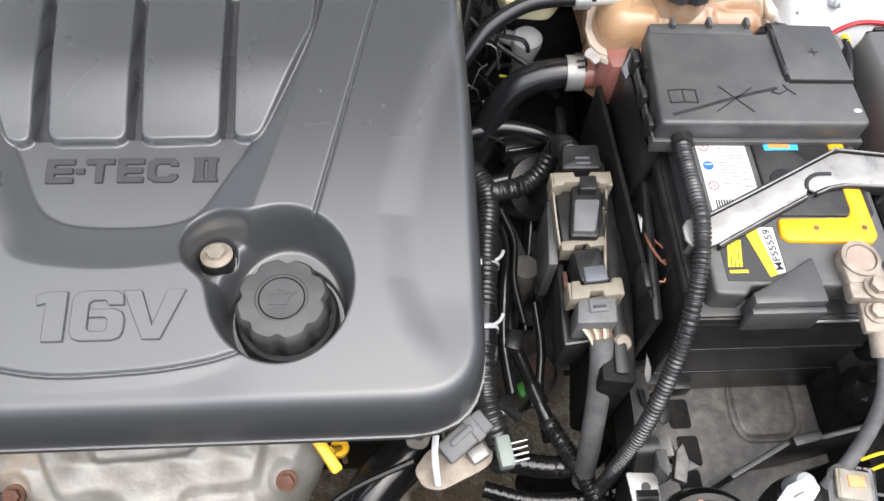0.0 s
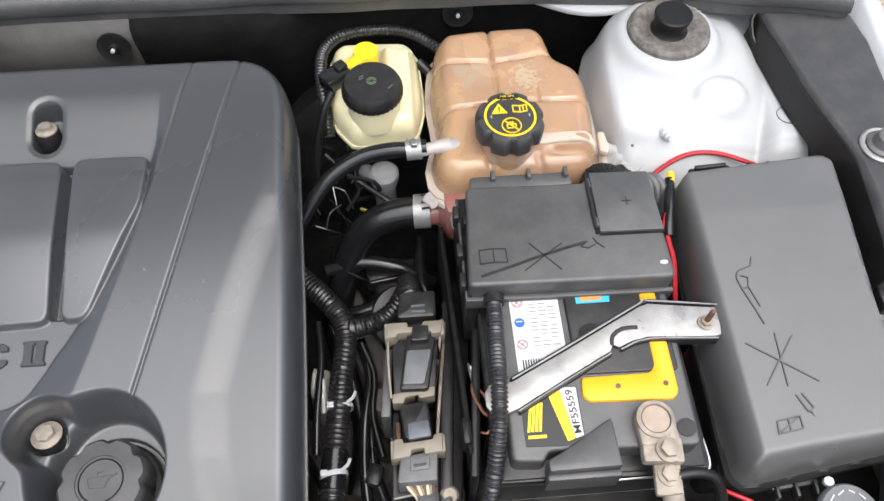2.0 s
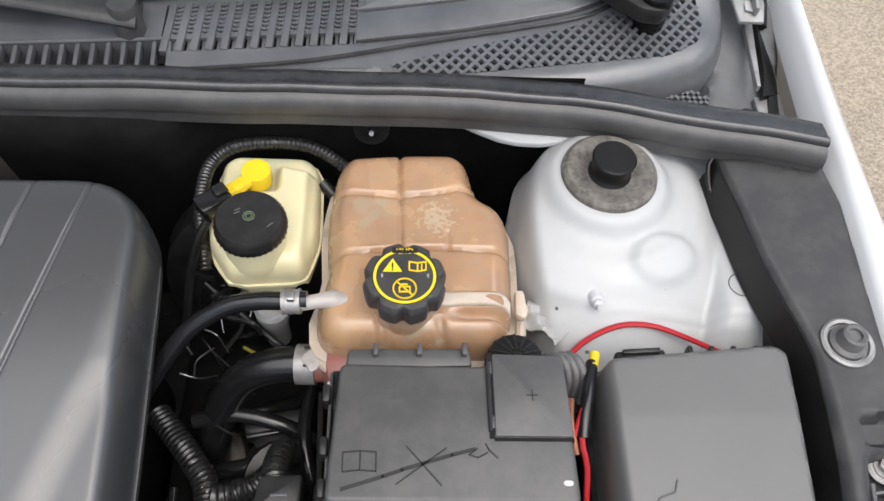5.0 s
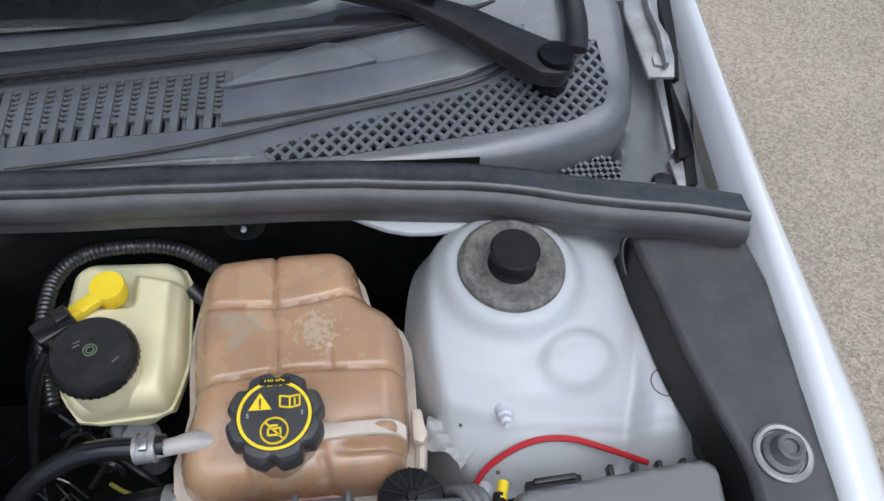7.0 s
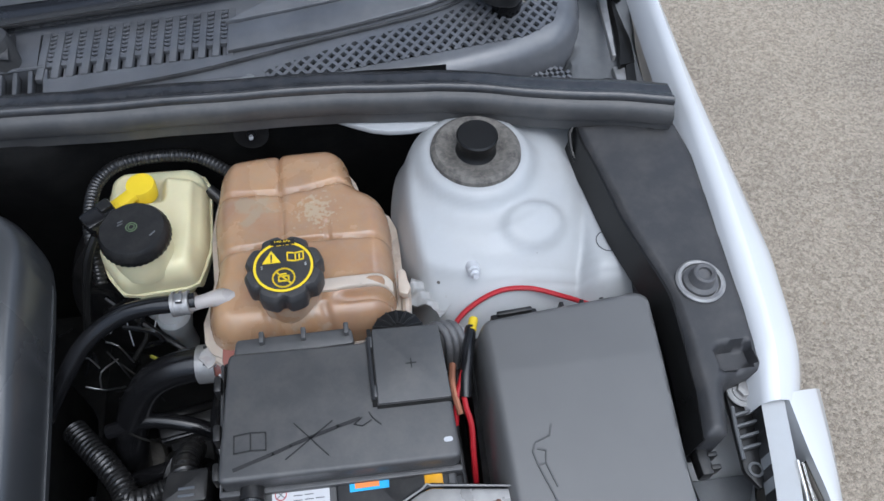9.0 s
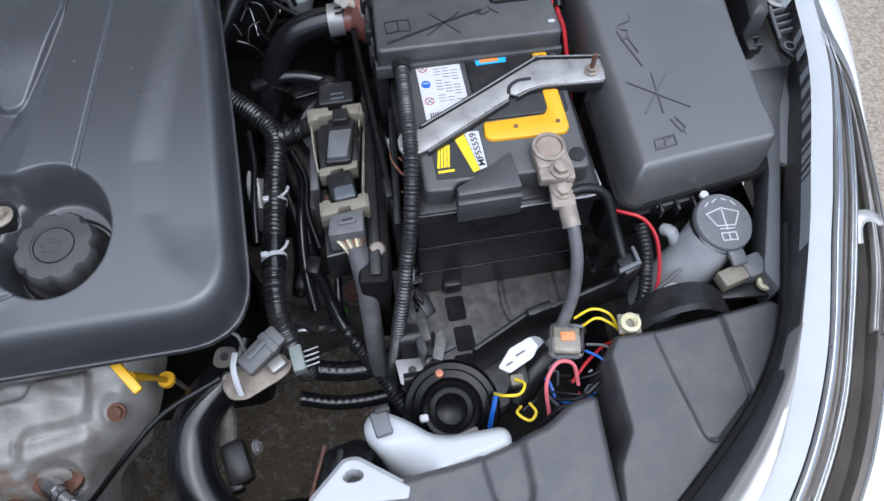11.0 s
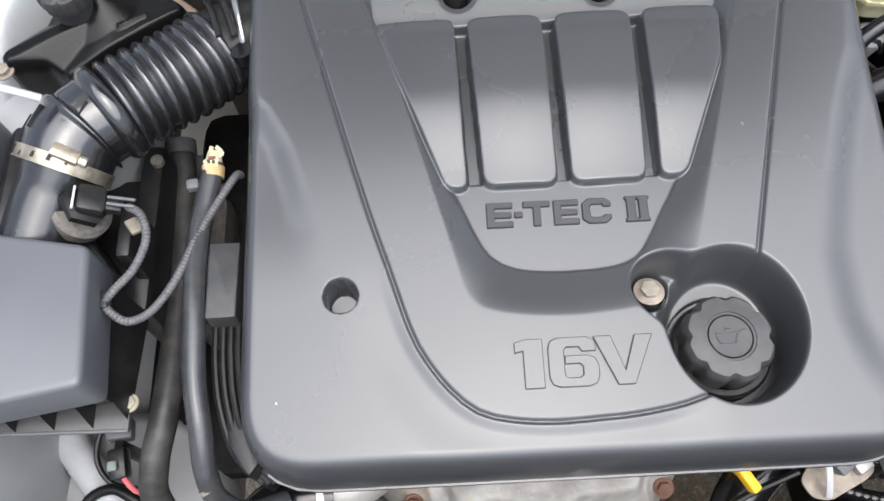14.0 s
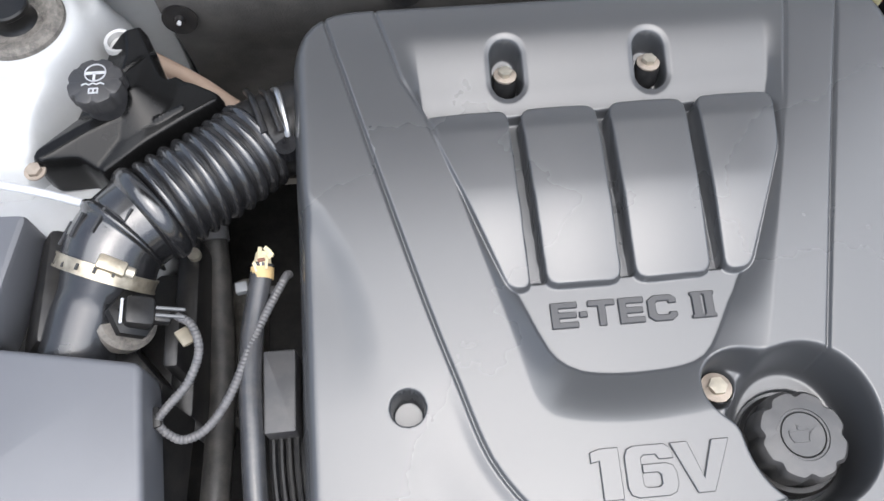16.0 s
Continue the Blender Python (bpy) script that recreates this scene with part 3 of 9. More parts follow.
# firewall felt and the scuttle lip
fw = thing("firewall", (MIDX, 0.76, 0.3), "firewall clad in dusty grey-black felt", "firewall", kind="structure")
FWP = [(0.90, 0.744, 0.744), (0.872, 0.739, 0.742), (0.868, 0.738, 0.728), (0.862, 0.738, 0.719), (0.85, 0.741, 0.715), (0.82, 0.745, 0.717), (0.78, 0.749, 0.726), (0.72, 0.753, 0.742), (0.62, 0.76, 0.76), (0.40, 0.77, 0.77)]


def felt_sheet(x0, x1, count):
    V, F = [], []
    xs = np.linspace(x0, x1, count)
    for x in xs:
        for z, ya, yb in FWP:
            y = ya + (yb - ya) * float(step(0.10, 0.04, x))
            V.append((x, y + 0.005 * noise.noise((x * 9, z * 14, 3.0)) + 0.012 * step(0.2, 0.37, x), z))
    n = len(FWP)
    for i in range(len(xs) - 1):
        for j in range(n - 1):
            F.append((i * n + j, i * n + j + 1, (i + 1) * n + j + 1, (i + 1) * n + j))
    return mesh(V, F)


part("felt", felt_sheet(-0.592, -0.10, 60), FELT, fw, sharp=80)
# same sheet carried on in black, which paints in the shade there
part("insulation", felt_sheet(-0.10, 0.44, 60), BLACKFELT, fw, "felt coloured black for the shade of the gap", sharp=80)
part("side_wall", box((-0.76, 0.757, 0.70), (0.32, 0.012, 0.33), 0.003), PAINT, fw, "white painted side wall")
part("bulkhead", box((MIDX, 0.80, 0.48), (1.5, 0.03, 0.62), 0.004), PAINT, fw, "white painted bulkhead")
for x, z, y in ((-0.575, 0.812, 0.714), (-0.353, 0.834, 0.712), (0.245, 0.842, 0.742), (-0.12, 0.846, 0.711)):
    part("washer", lathe([(0.017, 0.0), (0.017, 0.003), (0.010, 0.0015), (0.005, 0.002), (0.004, 0.006), (0, 0.006)], (x, y, z), 28, rot=(80, 0, 0)), BLACK, fw)
    part("pin", lathe([(0.0022, 0.0), (0.0022, 0.003), (0, 0.004)], (x, y - 0.006, z + 0.001), 12, rot=(80, 0, 0)), WHITE, fw)
part("flange", slab([(0.318, 0.738), (0.342, 0.724), (0.362, 0.714), (0.379, 0.7095), (0.400, 0.7085), (0.418, 0.711), (0.439, 0.720), (0.5, 0.716), (0.55, 0.700), (0.6, 0.690), (0.6, 0.75), (0.33, 0.75)], 0.855, 0.862, 0.002, 0.004), PAINT, fw, "white painted flange")
part("flange", slab([(2 * MIDX - x, y) for x, y in [(0.335, 0.742), (0.385, 0.728), (0.45, 0.738), (0.5, 0.732), (0.55, 0.716), (0.6, 0.70), (0.6, 0.76), (0.335, 0.76)]][::-1], 0.842, 0.850, 0.002), PAINT, fw, "white painted flange")
part("torn_edge", tube([(-0.42, 0.722, 0.868), (-0.38, 0.721, 0.869), (-0.355, 0.721, 0.8685), (-0.34, 0.721, 0.869)], 0.0008, 6), BEIGE, fw, "pale torn edge")
part("crossbar", tube([(-0.66, 0.735, 0.772), (-0.617, 0.697, 0.778), (-0.565, 0.660, 0.778), (-0.528, 0.631, 0.772), (-0.48, 0.60, 0.755)], 0.009, 12), TAN, fw, "tan brown brace")


# bonnet seal along the scuttle: a hollow bulb over a flat lip
def seal_line(x):
    return np.interp(x, [-0.86, -0.80, -0.74, -0.68, -0.6, -0.5, -0.4, -0.2, 0.0, 0.17, 0.34, 0.427, 0.47, 0.513, 0.556, 0.6, 0.645], [0.683, 0.694, 0.704, 0.716, 0.725, 0.731, 0.735, 0.738, 0.738, 0.737, 0.734, 0.726, 0.719, 0.708, 0.700, 0.693, 0.682])


sl = thing("bonnet_seal", (MIDX, 0.735, 0.87), "black rubber bonnet seal along the scuttle", "rubber seal")
sx = np.linspace(-0.862, 0.645, 90)


def seal_sheet(prof):
    V, F = [], []
    for x in sx:
        for dy, dz in prof:
            V.append((x, seal_line(x) + dy, 0.893 + dz + 0.002 * noise.noise((x * 12, 0, 0))))
    n = len(prof)
    for i in range(len(sx) - 1):
        for j in range(n - 1):
            F.append((i * n + j, (i + 1) * n + j, (i + 1) * n + j + 1, i * n + j + 1))
    return mesh(V, F)


part("bulb", seal_sheet([(0.014, -0.02), (0.024, -0.006), (0.0245, 0.004), (0.021, 0.0075), (0.013, 0.0085), (0.005, 0.0085), (0.002, 0.0105), (-0.001, 0.0105), (-0.004, 0.006), (-0.003, 0.002)]), SEAL, sl, sharp=70)
part("lip", seal_sheet([(0.0, 0.004), (-0.007, 0.002), (-0.011, -0.004), (-0.013, -0.014), (-0.0125, -0.015), (-0.010, -0.016), (-0.0105, -0.022), (-0.011, -0.029), (-0.006, -0.031), (0.004, -0.025), (0.008, -0.01)]), PANEL, sl, sharp=60)

# scuttle panel with grilles
cw = thing("scuttle_panel", (0.2, 0.88, 0.80), "black plastic scuttle panel with slotted and meshed grilles", "scuttle panel")


def cowl_z(x, y, d=None):
    b = 0.872 + 0.10 * (y - 0.80) + 0.02 * step(0.86, 0.98, y)
    return b


mesh_zone = [(0.262, 0.796), (0.333, 0.819), (0.439, 0.848), (0.505, 0.877), (0.556, 0.905), (0.573, 0.902), (0.577, 0.858), (0.568, 0.833), (0.535, 0.8145), (0.434, 0.801), (0.332, 0.787), (0.271, 0.784)]
rib_zone = [(0.043, 0.8065), (0.234, 0.8215), (0.234, 0.8815), (0.043, 0.8655)]
slat_zone = [(-0.225, 0.777), (0.052, 0.786), (0.052, 0.8215), (-0.225, 0.8025)]
cowl_outline = rounded([(-0.83, 0.758), (-0.3, 0.758), (0.30, 0.760), (0.45, 0.770), (0.517, 0.783), (0.578, 0.805), (0.601, 0.830), (0.613, 0.874), (0.613, 0.959), (0.56, 1.0), (0.40, 0.985), (0.1, 0.955), (-0.3, 0.945), (-0.83, 0.96)], 0.02)
tray_rim = lambda x, y: np.maximum(-sd_poly(cowl_outline, x, y)[0], 0)
part("tray", relief(cowl_outline, lambda x, y, d: cowl_z(x, y) - 0.040 * (1 - np.sqrt(np.maximum(1 - np.clip(1 - tray_rim(x, y) / 0.024, 0, 1) ** 2, 0))), 0.0045, 0.03, holes=[mesh_zone, rib_zone, slat_zone]), SCUTTLE, cw, sharp=60)
# near-black sheet in place of the shade beneath the grilles
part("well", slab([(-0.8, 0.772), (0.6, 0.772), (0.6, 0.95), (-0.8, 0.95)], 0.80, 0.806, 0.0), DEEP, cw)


def lattice(zone, pitch, w, z, h=0.004):
    """Crossed bars clipped to a zone."""
    bms, P = [], [Vector(p) for p in zone]
    cx, cy = sum(p.x for p in P) / len(P), sum(p.y for p in P) / len(P)
    for s in (1, -1):
        d = Vector((math.cos(radians(48)), s * math.sin(radians(48))))
        n = Vector((-d.y, d.x))
        for k in range(-60, 61):
            o = Vector((cx, cy)) + n * (k * pitch)
            hits = []
            for a, b in zip(P, P[1:] + P[:1]):
                e = b - a
                den = d.x * e.y - d.y * e.x
                if abs(den) < 1e-9:
                    continue
                q = a - o
                t, u = (q.x * e.y - q.y * e.x) / den, (q.x * d.y - q.y * d.x) / den
                if 0 <= u < 1:
                    hits.append(t)
            hits.sort()
            for t0, t1 in zip(hits[::2], hits[1::2]):
                if t1 - t0 > w:
                    A, B = o + d * t0, o + d * t1
                    za, zb = z(A.x, A.y), z(B.x, B.y)
                    mid = Vector(((A.x + B.x) / 2, (A.y + B.y) / 2, (za + zb) / 2 - h / 2))
                    dd = Vector((B.x - A.x, B.y - A.y, zb - za))
                    bm = bmesh.new()
                    bmesh.ops.create_cube(bm, size=1)
                    bmesh.ops.scale(bm, vec=(dd.length, w, h), verts=bm.verts)
                    bmesh.ops.transform(bm, matrix=Matrix.Translation(mid) @ dd.to_track_quat('X', 'Z').to_matrix().to_4x4(), verts=bm.verts)
                    bms.append(bm)
    V, F = [], []
    for b in bms:
        k = len(V)
        b.verts.index_update()
        V += [v.co.copy() for v in b.verts]
        F += [tuple(k + v.index for v in f.verts) for f in b.faces]
        b.free()
    return mesh(V, F)


part("grille_mesh", lattice(mesh_zone, 0.0092, 0.0038, lambda x, y: cowl_z(x, y) + 0.001), SCUTTLE, cw, "diamond mesh grille")
rib_y = lambda x: (0.808 + 0.079 * (x - 0.06), 0.867 + 0.085 * (x - 0.06))
slat_top = lambda x: 0.8180 + 0.069 * x
herring = []
for i in range(14):
    x = 0.0485 + i * 0.0141
    y0, y1 = rib_y(x)
    yc = (y0 + y1) / 2
    me = box((0, 0, 0), (0.0074, y1 - y0 + 0.002, 0.008), 0.0010)
    bmesh.ops.transform(me, matrix=Matrix.Translation((x, yc, cowl_z(x, yc) - 0.002)) @ pose(0, 0, 0, 6, 0, -3), verts=me.verts)
    part("bar", me, SCUTTLE, cw)
    if i < 13:
        xm = x + 0.00705
        for k in range(8):
            yy = y0 + 0.0205 + k * 0.0054
            for s_ in (-1, 1):
                herring.append(box((xm + s_ * 0.0019, yy, cowl_z(xm, yy) - 0.002), (0.0046, 0.0030, 0.004), 0, (6, 0, 36 * s_)))
        part("sill", box((xm, y0 + 0.0175, cowl_z(xm, y0) - 0.001), (0.0080, 0.0030, 0.006), 0.0006, (6, 0, 0)), SCUTTLE, cw)
        part("tongue", box((xm - 0.001, y0 + 0.010, cowl_z(xm, y0) - 0.005), (0.0035, 0.013, 0.003), 0.0006, (6, 0, 0)), SCUTTLE, cw)
part("herringbone", join(*herring), SCUTTLE, cw, "herringbone perforation")
for i in range(20):
    x = -0.215 + i * 0.0141
    y1 = slat_top(x)
    me = box((0, 0, 0), (0.0045, y1 - 0.776, 0.012), 0.0012)
    bmesh.ops.transform(me, matrix=Matrix.Translation((x, (y1 + 0.776) / 2, cowl_z(x, 0.80) - 0.006)) @ pose(0, 0, 0, 6, 0, 4), verts=me.verts)
    part("slat", me, SCUTTLE, cw)
part("crossbar", tube([(x, slat_top(x) + 0.001, cowl_z(x, 0.82) + 0.001) for x in (-0.22, -0.1, 0.0, 0.052)], 0.0022, 8), SCUTTLE, cw)
part("moulding", tube([(-0.05, 0.776, 0.862), (0.06, 0.781, 0.866), (0.18, 0.787, 0.869), (0.26, 0.790, 0.868)], 0.0035, 8), SCUTTLE, cw)
up = [(0.229, 0.857), (0.335, 0.876), (0.444, 0.897), (0.505, 0.918)]
mid = [(0.229, 0.822), (0.334, 0.840), (0.440, 0.866), (0.498, 0.890)]
low = [(0.06, 0.783), (0.182, 0.797), (0.301, 0.824), (0.440, 0.856), (0.492, 0.880)]
part("raised_panel", slab(mid + up[::-1], 0.0, 0.0045, 0.0015, tilt=lambda x, y: cowl_z(np.array(x), np.array(y))), SCUTTLE, cw, "smooth raised panel")
part("hump", slab(rounded([(0.225, 0.859), (0.258, 0.878), (0.291, 0.894), (0.320, 0.902), (0.346, 0.899), (0.366, 0.884), (0.335, 0.877)], 0.004), 0.0, 0.006, 0.003, tilt=lambda x, y: cowl_z(np.array(x), np.array(y))), SCUTTLE, cw)
for line_, r_ in ((mid, 0.0018), (low, 0.0022)):
    part("moulding", tube([(x, y, float(cowl_z(np.array(x), np.array(y))) + 0.002) for x, y in line_], r_, 8), SEAL, cw)
part("screen_moulding", tube([(-0.4, 0.842, 0.890), (-0.1, 0.852, 0.893), (0.063, 0.868, 0.895), (0.18, 0.881, 0.897), (0.304, 0.898, 0.899), (0.425, 0.924, 0.900), (0.48, 0.945, 0.901)], 0.0022, 8), BLACK, cw)
part("screen_ledge", slab([(-0.4, 0.842), (-0.1, 0.852), (0.063, 0.868), (0.18, 0.881), (0.304, 0.898), (0.425, 0.924), (0.48, 0.945), (0.48, 0.985), (0.304, 0.930), (0.18, 0.912), (0.063, 0.899), (-0.1, 0.884), (-0.4, 0.874)], 0.886, 0.893, 0.002, tilt=lambda x, y: 0.10 * (y - 0.86)), DUCT, cw, "glossy ledge under the screen")
part("ledge", relief(rounded([(0.50, 0.748), (0.575, 0.738), (0.66, 0.72), (0.668, 0.80), (0.676, 0.99), (0.60, 1.0), (0.58, 0.80)], 0.012), lambda x, y, d: 0.836 + 0.03 * step(0.75, 0.95, y) - 0.02 * step(0.006, 0, d), 0.008, 0.03), GREY, cw, "grey plastic corner ledge", sharp=60)
small_zone = [(0.524, 0.783), (0.569, 0.800), (0.583, 0.789), (0.574, 0.766), (0.54, 0.762)]
# the small mesh has its shade as a dark sheet too
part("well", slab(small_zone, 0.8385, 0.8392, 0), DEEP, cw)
part("grille_mesh", lattice(small_zone, 0.0085, 0.0036, lambda x, y: 0.8425, 0.004), SCUTTLE, cw, "small diamond mesh")
part("pin", lathe([(0.010, 0), (0.010, 0.004), (0.008, 0.007), (0, 0.008)], (0.616, 0.767, 0.836), 24), BLACK, cw, "push-in pin")

hg = part("hinge", slab([(0.614, 0.857), (0.638, 0.854), (0.644, 0.878), (0.645, 0.905), (0.640, 0.924), (0.645, 0.954), (0.650, 1.03), (0.617, 1.03), (0.612, 0.958), (0.609, 0.939), (0.611, 0.911)], 0.880, 0.884, 0.0012, tilt=lambda x, y: 0.10 * (y - 0.85) - 0.3 * max(0, 0.622 - x)), GALV, cw, "bare pressed steel hinge")
part("fold", slab([(0.628, 0.862), (0.633, 0.862), (0.637, 0.90), (0.633, 0.93), (0.636, 0.96), (0.640, 1.03), (0.634, 1.03), (0.630, 0.96), (0.628, 0.93), (0.631, 0.90)], 0.884, 0.894, 0.002, tilt=lambda x, y: 0.10 * (y - 0.85)), GALV, hg)
part("stay", slab([(0.629, 0.876), (0.638, 0.875), (0.6245, 0.783), (0.6205, 0.783)], 0.858, 0.866, 0.001), GALV, hg, "thin steel stay")
part("foot", slab(rounded([(0.626, 0.789), (0.640, 0.788), (0.636, 0.757), (0.626, 0.757)], 0.003), 0.838, 0.845, 0.001), GALV, hg)
part("chip", slab([(0.621, 0.868), (0.629, 0.866), (0.632, 0.876), (0.626, 0.886), (0.622, 0.878)], 0.886, 0.888, 0.0005), CHALK, hg, "flaked sealant")
part("channel", ruled([(0.646, 0.89, 0.862), (0.640, 0.82, 0.856), (0.632, 0.783, 0.852)], [(0.662, 0.888, 0.848), (0.656, 0.82, 0.846), (0.652, 0.792, 0.846)], 0.006), RUBBER, cw, "black rubber drain channel", sharp=50)
part("channel", ruled([(0.655, 1.0, 0.884), (0.652, 0.923, 0.876), (0.645, 0.875, 0.870)], [(0.674, 1.0, 0.876), (0.664, 0.92, 0.868), (0.655, 0.872, 0.862)], 0.006), RUBBER, cw, sharp=50)
part("channel_end", ruled([(0.640, 0.786, 0.848), (0.634, 0.757, 0.846)], [(0.651, 0.792, 0.846), (0.646, 0.760, 0.844)], 0.005), RUBBER, cw)

# windscreen and wiper
ws = thing("windscreen", (MIDX, 1.2, 0.88), "tinted laminated windscreen above the scuttle", "windscreen", kind="structure")


def screen_pane(z0, off):
    V, F = [], []
    xs = np.linspace(-0.80, 0.58, 40)
    for x in xs:
        c = ((x - MIDX) / 0.7) ** 2
        for k in range(8):
            V.append((x, 0.905 + 0.105 * c + k * 0.12 + off, z0 + k * 0.075 - 0.008 * c))
    for i in range(len(xs) - 1):
        for j in range(7):
            F.append((i * 8 + j, (i + 1) * 8 + j, (i + 1) * 8 + j + 1, i * 8 + j + 1))
    return mesh(V, F)


pane = part("pane", screen_pane(0.905, 0.0), GLASS, ws, sharp=80)
# added black sheet that backs the pane over its full height
part("backing_sheet", screen_pane(0.899, 0.004), HORNB, ws, "black sheet behind the whole pane", sharp=80)
wp = thing("wiper_arm", (0.535, 0.885, 0.88), "black windscreen wiper arm on its pivot", "wiper")
part("pivot_cap", lathe([(0.0155, 0.872), (0.0165, 0.913), (0.0150, 0.917), (0.0135, 0.9165), (0, 0.9175)], (0.520, 0.855, 0), 40), HORNB, wp)
part("arm", slab(rounded([(0.503, 0.836), (0.524, 0.835), (0.540, 0.853), (0.532, 0.873), (0.486, 0.899), (0.454, 0.919), (0.40, 0.937), (0.33, 0.950), (0.325, 0.938), (0.392, 0.921), (0.430, 0.896)], 0.006), 0.892, 0.911, 0.004, tilt=lambda x, y: 0.10 * (0.52 - x)), BLACK, wp)
part("blade", tube([(0.42, 0.922, 0.928), (0.33, 0.942, 0.934), (0.15, 0.950, 0.938), (-0.25, 0.945, 0.94)], 0.0075, 10, flat=0.7), HORNB, wp)
part("link", tube([(0.545, 0.876, 0.900), (0.552, 0.91, 0.905), (0.551, 0.96, 0.92), (0.560, 1.02, 0.93)], lambda t: 0.011 - 0.003 * t, 10, flat=0.5), BLACK, wp)
wp2 = thing("wiper_arm", (-0.06, 0.84, 0.88), "black windscreen wiper arm on its pivot", "wiper")
part("pivot_cap", lathe([(0.014, 0.872), (0.0145, 0.905), (0.013, 0.909), (0, 0.910)], (0.014, 0.832, 0), 32), PANEL, wp2)
part("arm", tube([(0.026, 0.833, 0.893), (-0.02, 0.835, 0.900), (-0.10, 0.842, 0.908), (-0.25, 0.856, 0.918), (-0.45, 0.885, 0.930)], lambda t: 0.0175 - 0.007 * t, 16, flat=0.45), LINER, wp2)

# wing liner: a long black plastic panel beside the tower
wl = thing("wing_liner", (0.62, 0.55, 0.80), "matt black plastic wing liner panel", "trim panel")
liner = rounded([(0.556, 0.690), (0.654, 0.688), (0.660, 0.64), (0.654, 0.546), (0.650, 0.47), (0.645, 0.422), (0.608, 0.414), (0.598, 0.372), (0.580, 0.372), (0.586, 0.41), (0.590, 0.459), (0.590, 0.498), (0.580, 0.540), (0.571, 0.580), (0.564, 0.635), (0.558, 0.67)], 0.005)
part("panel", relief(liner, lambda x, y, d: 0.871 - 0.006 * step(0.006, 0, d) - 0.004 * step(0.02, 0.0, np.hypot((x - 0.632), (y - 0.683) * 1.6)) - 0.012 * step(0.001, -0.003, sd_poly(rounded([(0.608, 0.421), (0.640, 0.424), (0.641, 0.446), (0.609, 0.444)], 0.008), x, y)[0]), 0.003, 0.055), LINER, wl, sharp=60)
edge_top = [(0.5565, 0.688, 0.868), (0.5575, 0.668, 0.868), (0.563, 0.635, 0.868), (0.570, 0.580, 0.868), (0.579, 0.540, 0.868), (0.589, 0.498, 0.868), (0.589, 0.459, 0.866), (0.585, 0.41, 0.864), (0.579, 0.372, 0.862)]
part("side_wall", ruled(edge_top, [(x - 0.007, y - 0.003, 0.838) for x, y, z in edge_top], 0.003), RUBBER, wl, "black side wall", sharp=60)
part("cable", tube([(0.560, 0.695, 0.868), (0.552, 0.686, 0.862), (0.553, 0.668, 0.850), (0.560, 0.655, 0.845)], 0.0022, 8), RUBBER, wl)
part("grommet", lathe([(0.007, 0), (0.007, 0.004), (0.004, 0.006), (0, 0.006)], (0.566, 0.622, 0.838), 16, rot=(0, -70, 0)), BLACK, wl)
part("pin", lathe([(0.009, 0), (0.009, 0.002), (0.006, 0.0035), (0.002, 0.003), (0, 0.002)], (0.629, 0.683, 0.868), 24), BLACK, wl)
part("ring", lathe([(0.0145, 0.0), (0.0205, 0.0), (0.0208, 0.002), (0.0190, 0.0035), (0.0165, 0.003), (0.0150, -0.003)], (0.618, 0.502, 0.8712), 48), GALV, wl, "pale metal ring")
part("buffer", lathe([(0.0150, 0.0), (0.0145, 0.003), (0.0110, 0.005), (0.0100, 0.012), (0.0095, 0.0145), (0.0080, 0.0155), (0.0055, 0.0145), (0.0050, 0.012), (0, 0.0115)], (0.618, 0.502, 0.8715), 40), CABLE, wl, "grey rubber buffer")
ff = thing("wing_bracket", (0.632, 0.40, 0.80), "black ribbed plastic bracket with a bolt and washer", "bracket")
part("plate", slab(rounded([(0.622, 0.424), (0.645, 0.426), (0.646, 0.406), (0.636, 0.385), (0.630, 0.352), (0.622, 0.336), (0.613, 0.352), (0.617, 0.385)], 0.004), 0.832, 0.838, 0.0012), BLACK, ff)
part("washer", lathe([(0.0125, 0), (0.0130, 0.002), (0.0110, 0.0035), (0.0065, 0.003), (0, 0.003)], (0.634, 0.414, 0.839), 32), CHALK, ff, "pale washer")
part("bolt", bolt((0.634, 0.414, 0.842), 0.0058, 0.006), GALV, ff)
for k in range(4):
    part("rib", box((0.6275 - 0.0012 * k, 0.396 - 0.009 * k, 0.841), (0.018, 0.0022, 0.007), 0.0006, (0, 0, 8)), GREY, ff)
part("rim", tube([(0.620, 0.402, 0.842), (0.617, 0.385, 0.842), (0.614, 0.360, 0.842)], 0.0018, 8), GREY, ff)
part("hole", lathe([(0.004, 0), (0.006, 0), (0.006, 0.0014), (0.004, 0.0014)], (0.622, 0.352, 0.838), 20), GREY, ff)
part("inner_wing", slab([(0.590, 0.420), (0.645, 0.420), (0.644, 0.364), (0.632, 0.322), (0.618, 0.292), (0.600, 0.250), (0.586, 0.262)], 0.782, 0.788, 0.001), PAINT, ff, "white painted inner wing")

# grey instead of white paint, to put the shade into the colour
whole("wing_ledge", slab([(0.585, 0.36), (0.640, 0.36), (0.612, 0.31), (0.568, 0.20), (0.535, 0.12), (0.528, 0.14), (0.572, 0.24), (0.59, 0.31)], 0.76, 0.80, 0.002), GREY, "white inner wing ledge beside the headlamp, coloured grey for shade", "ledge")

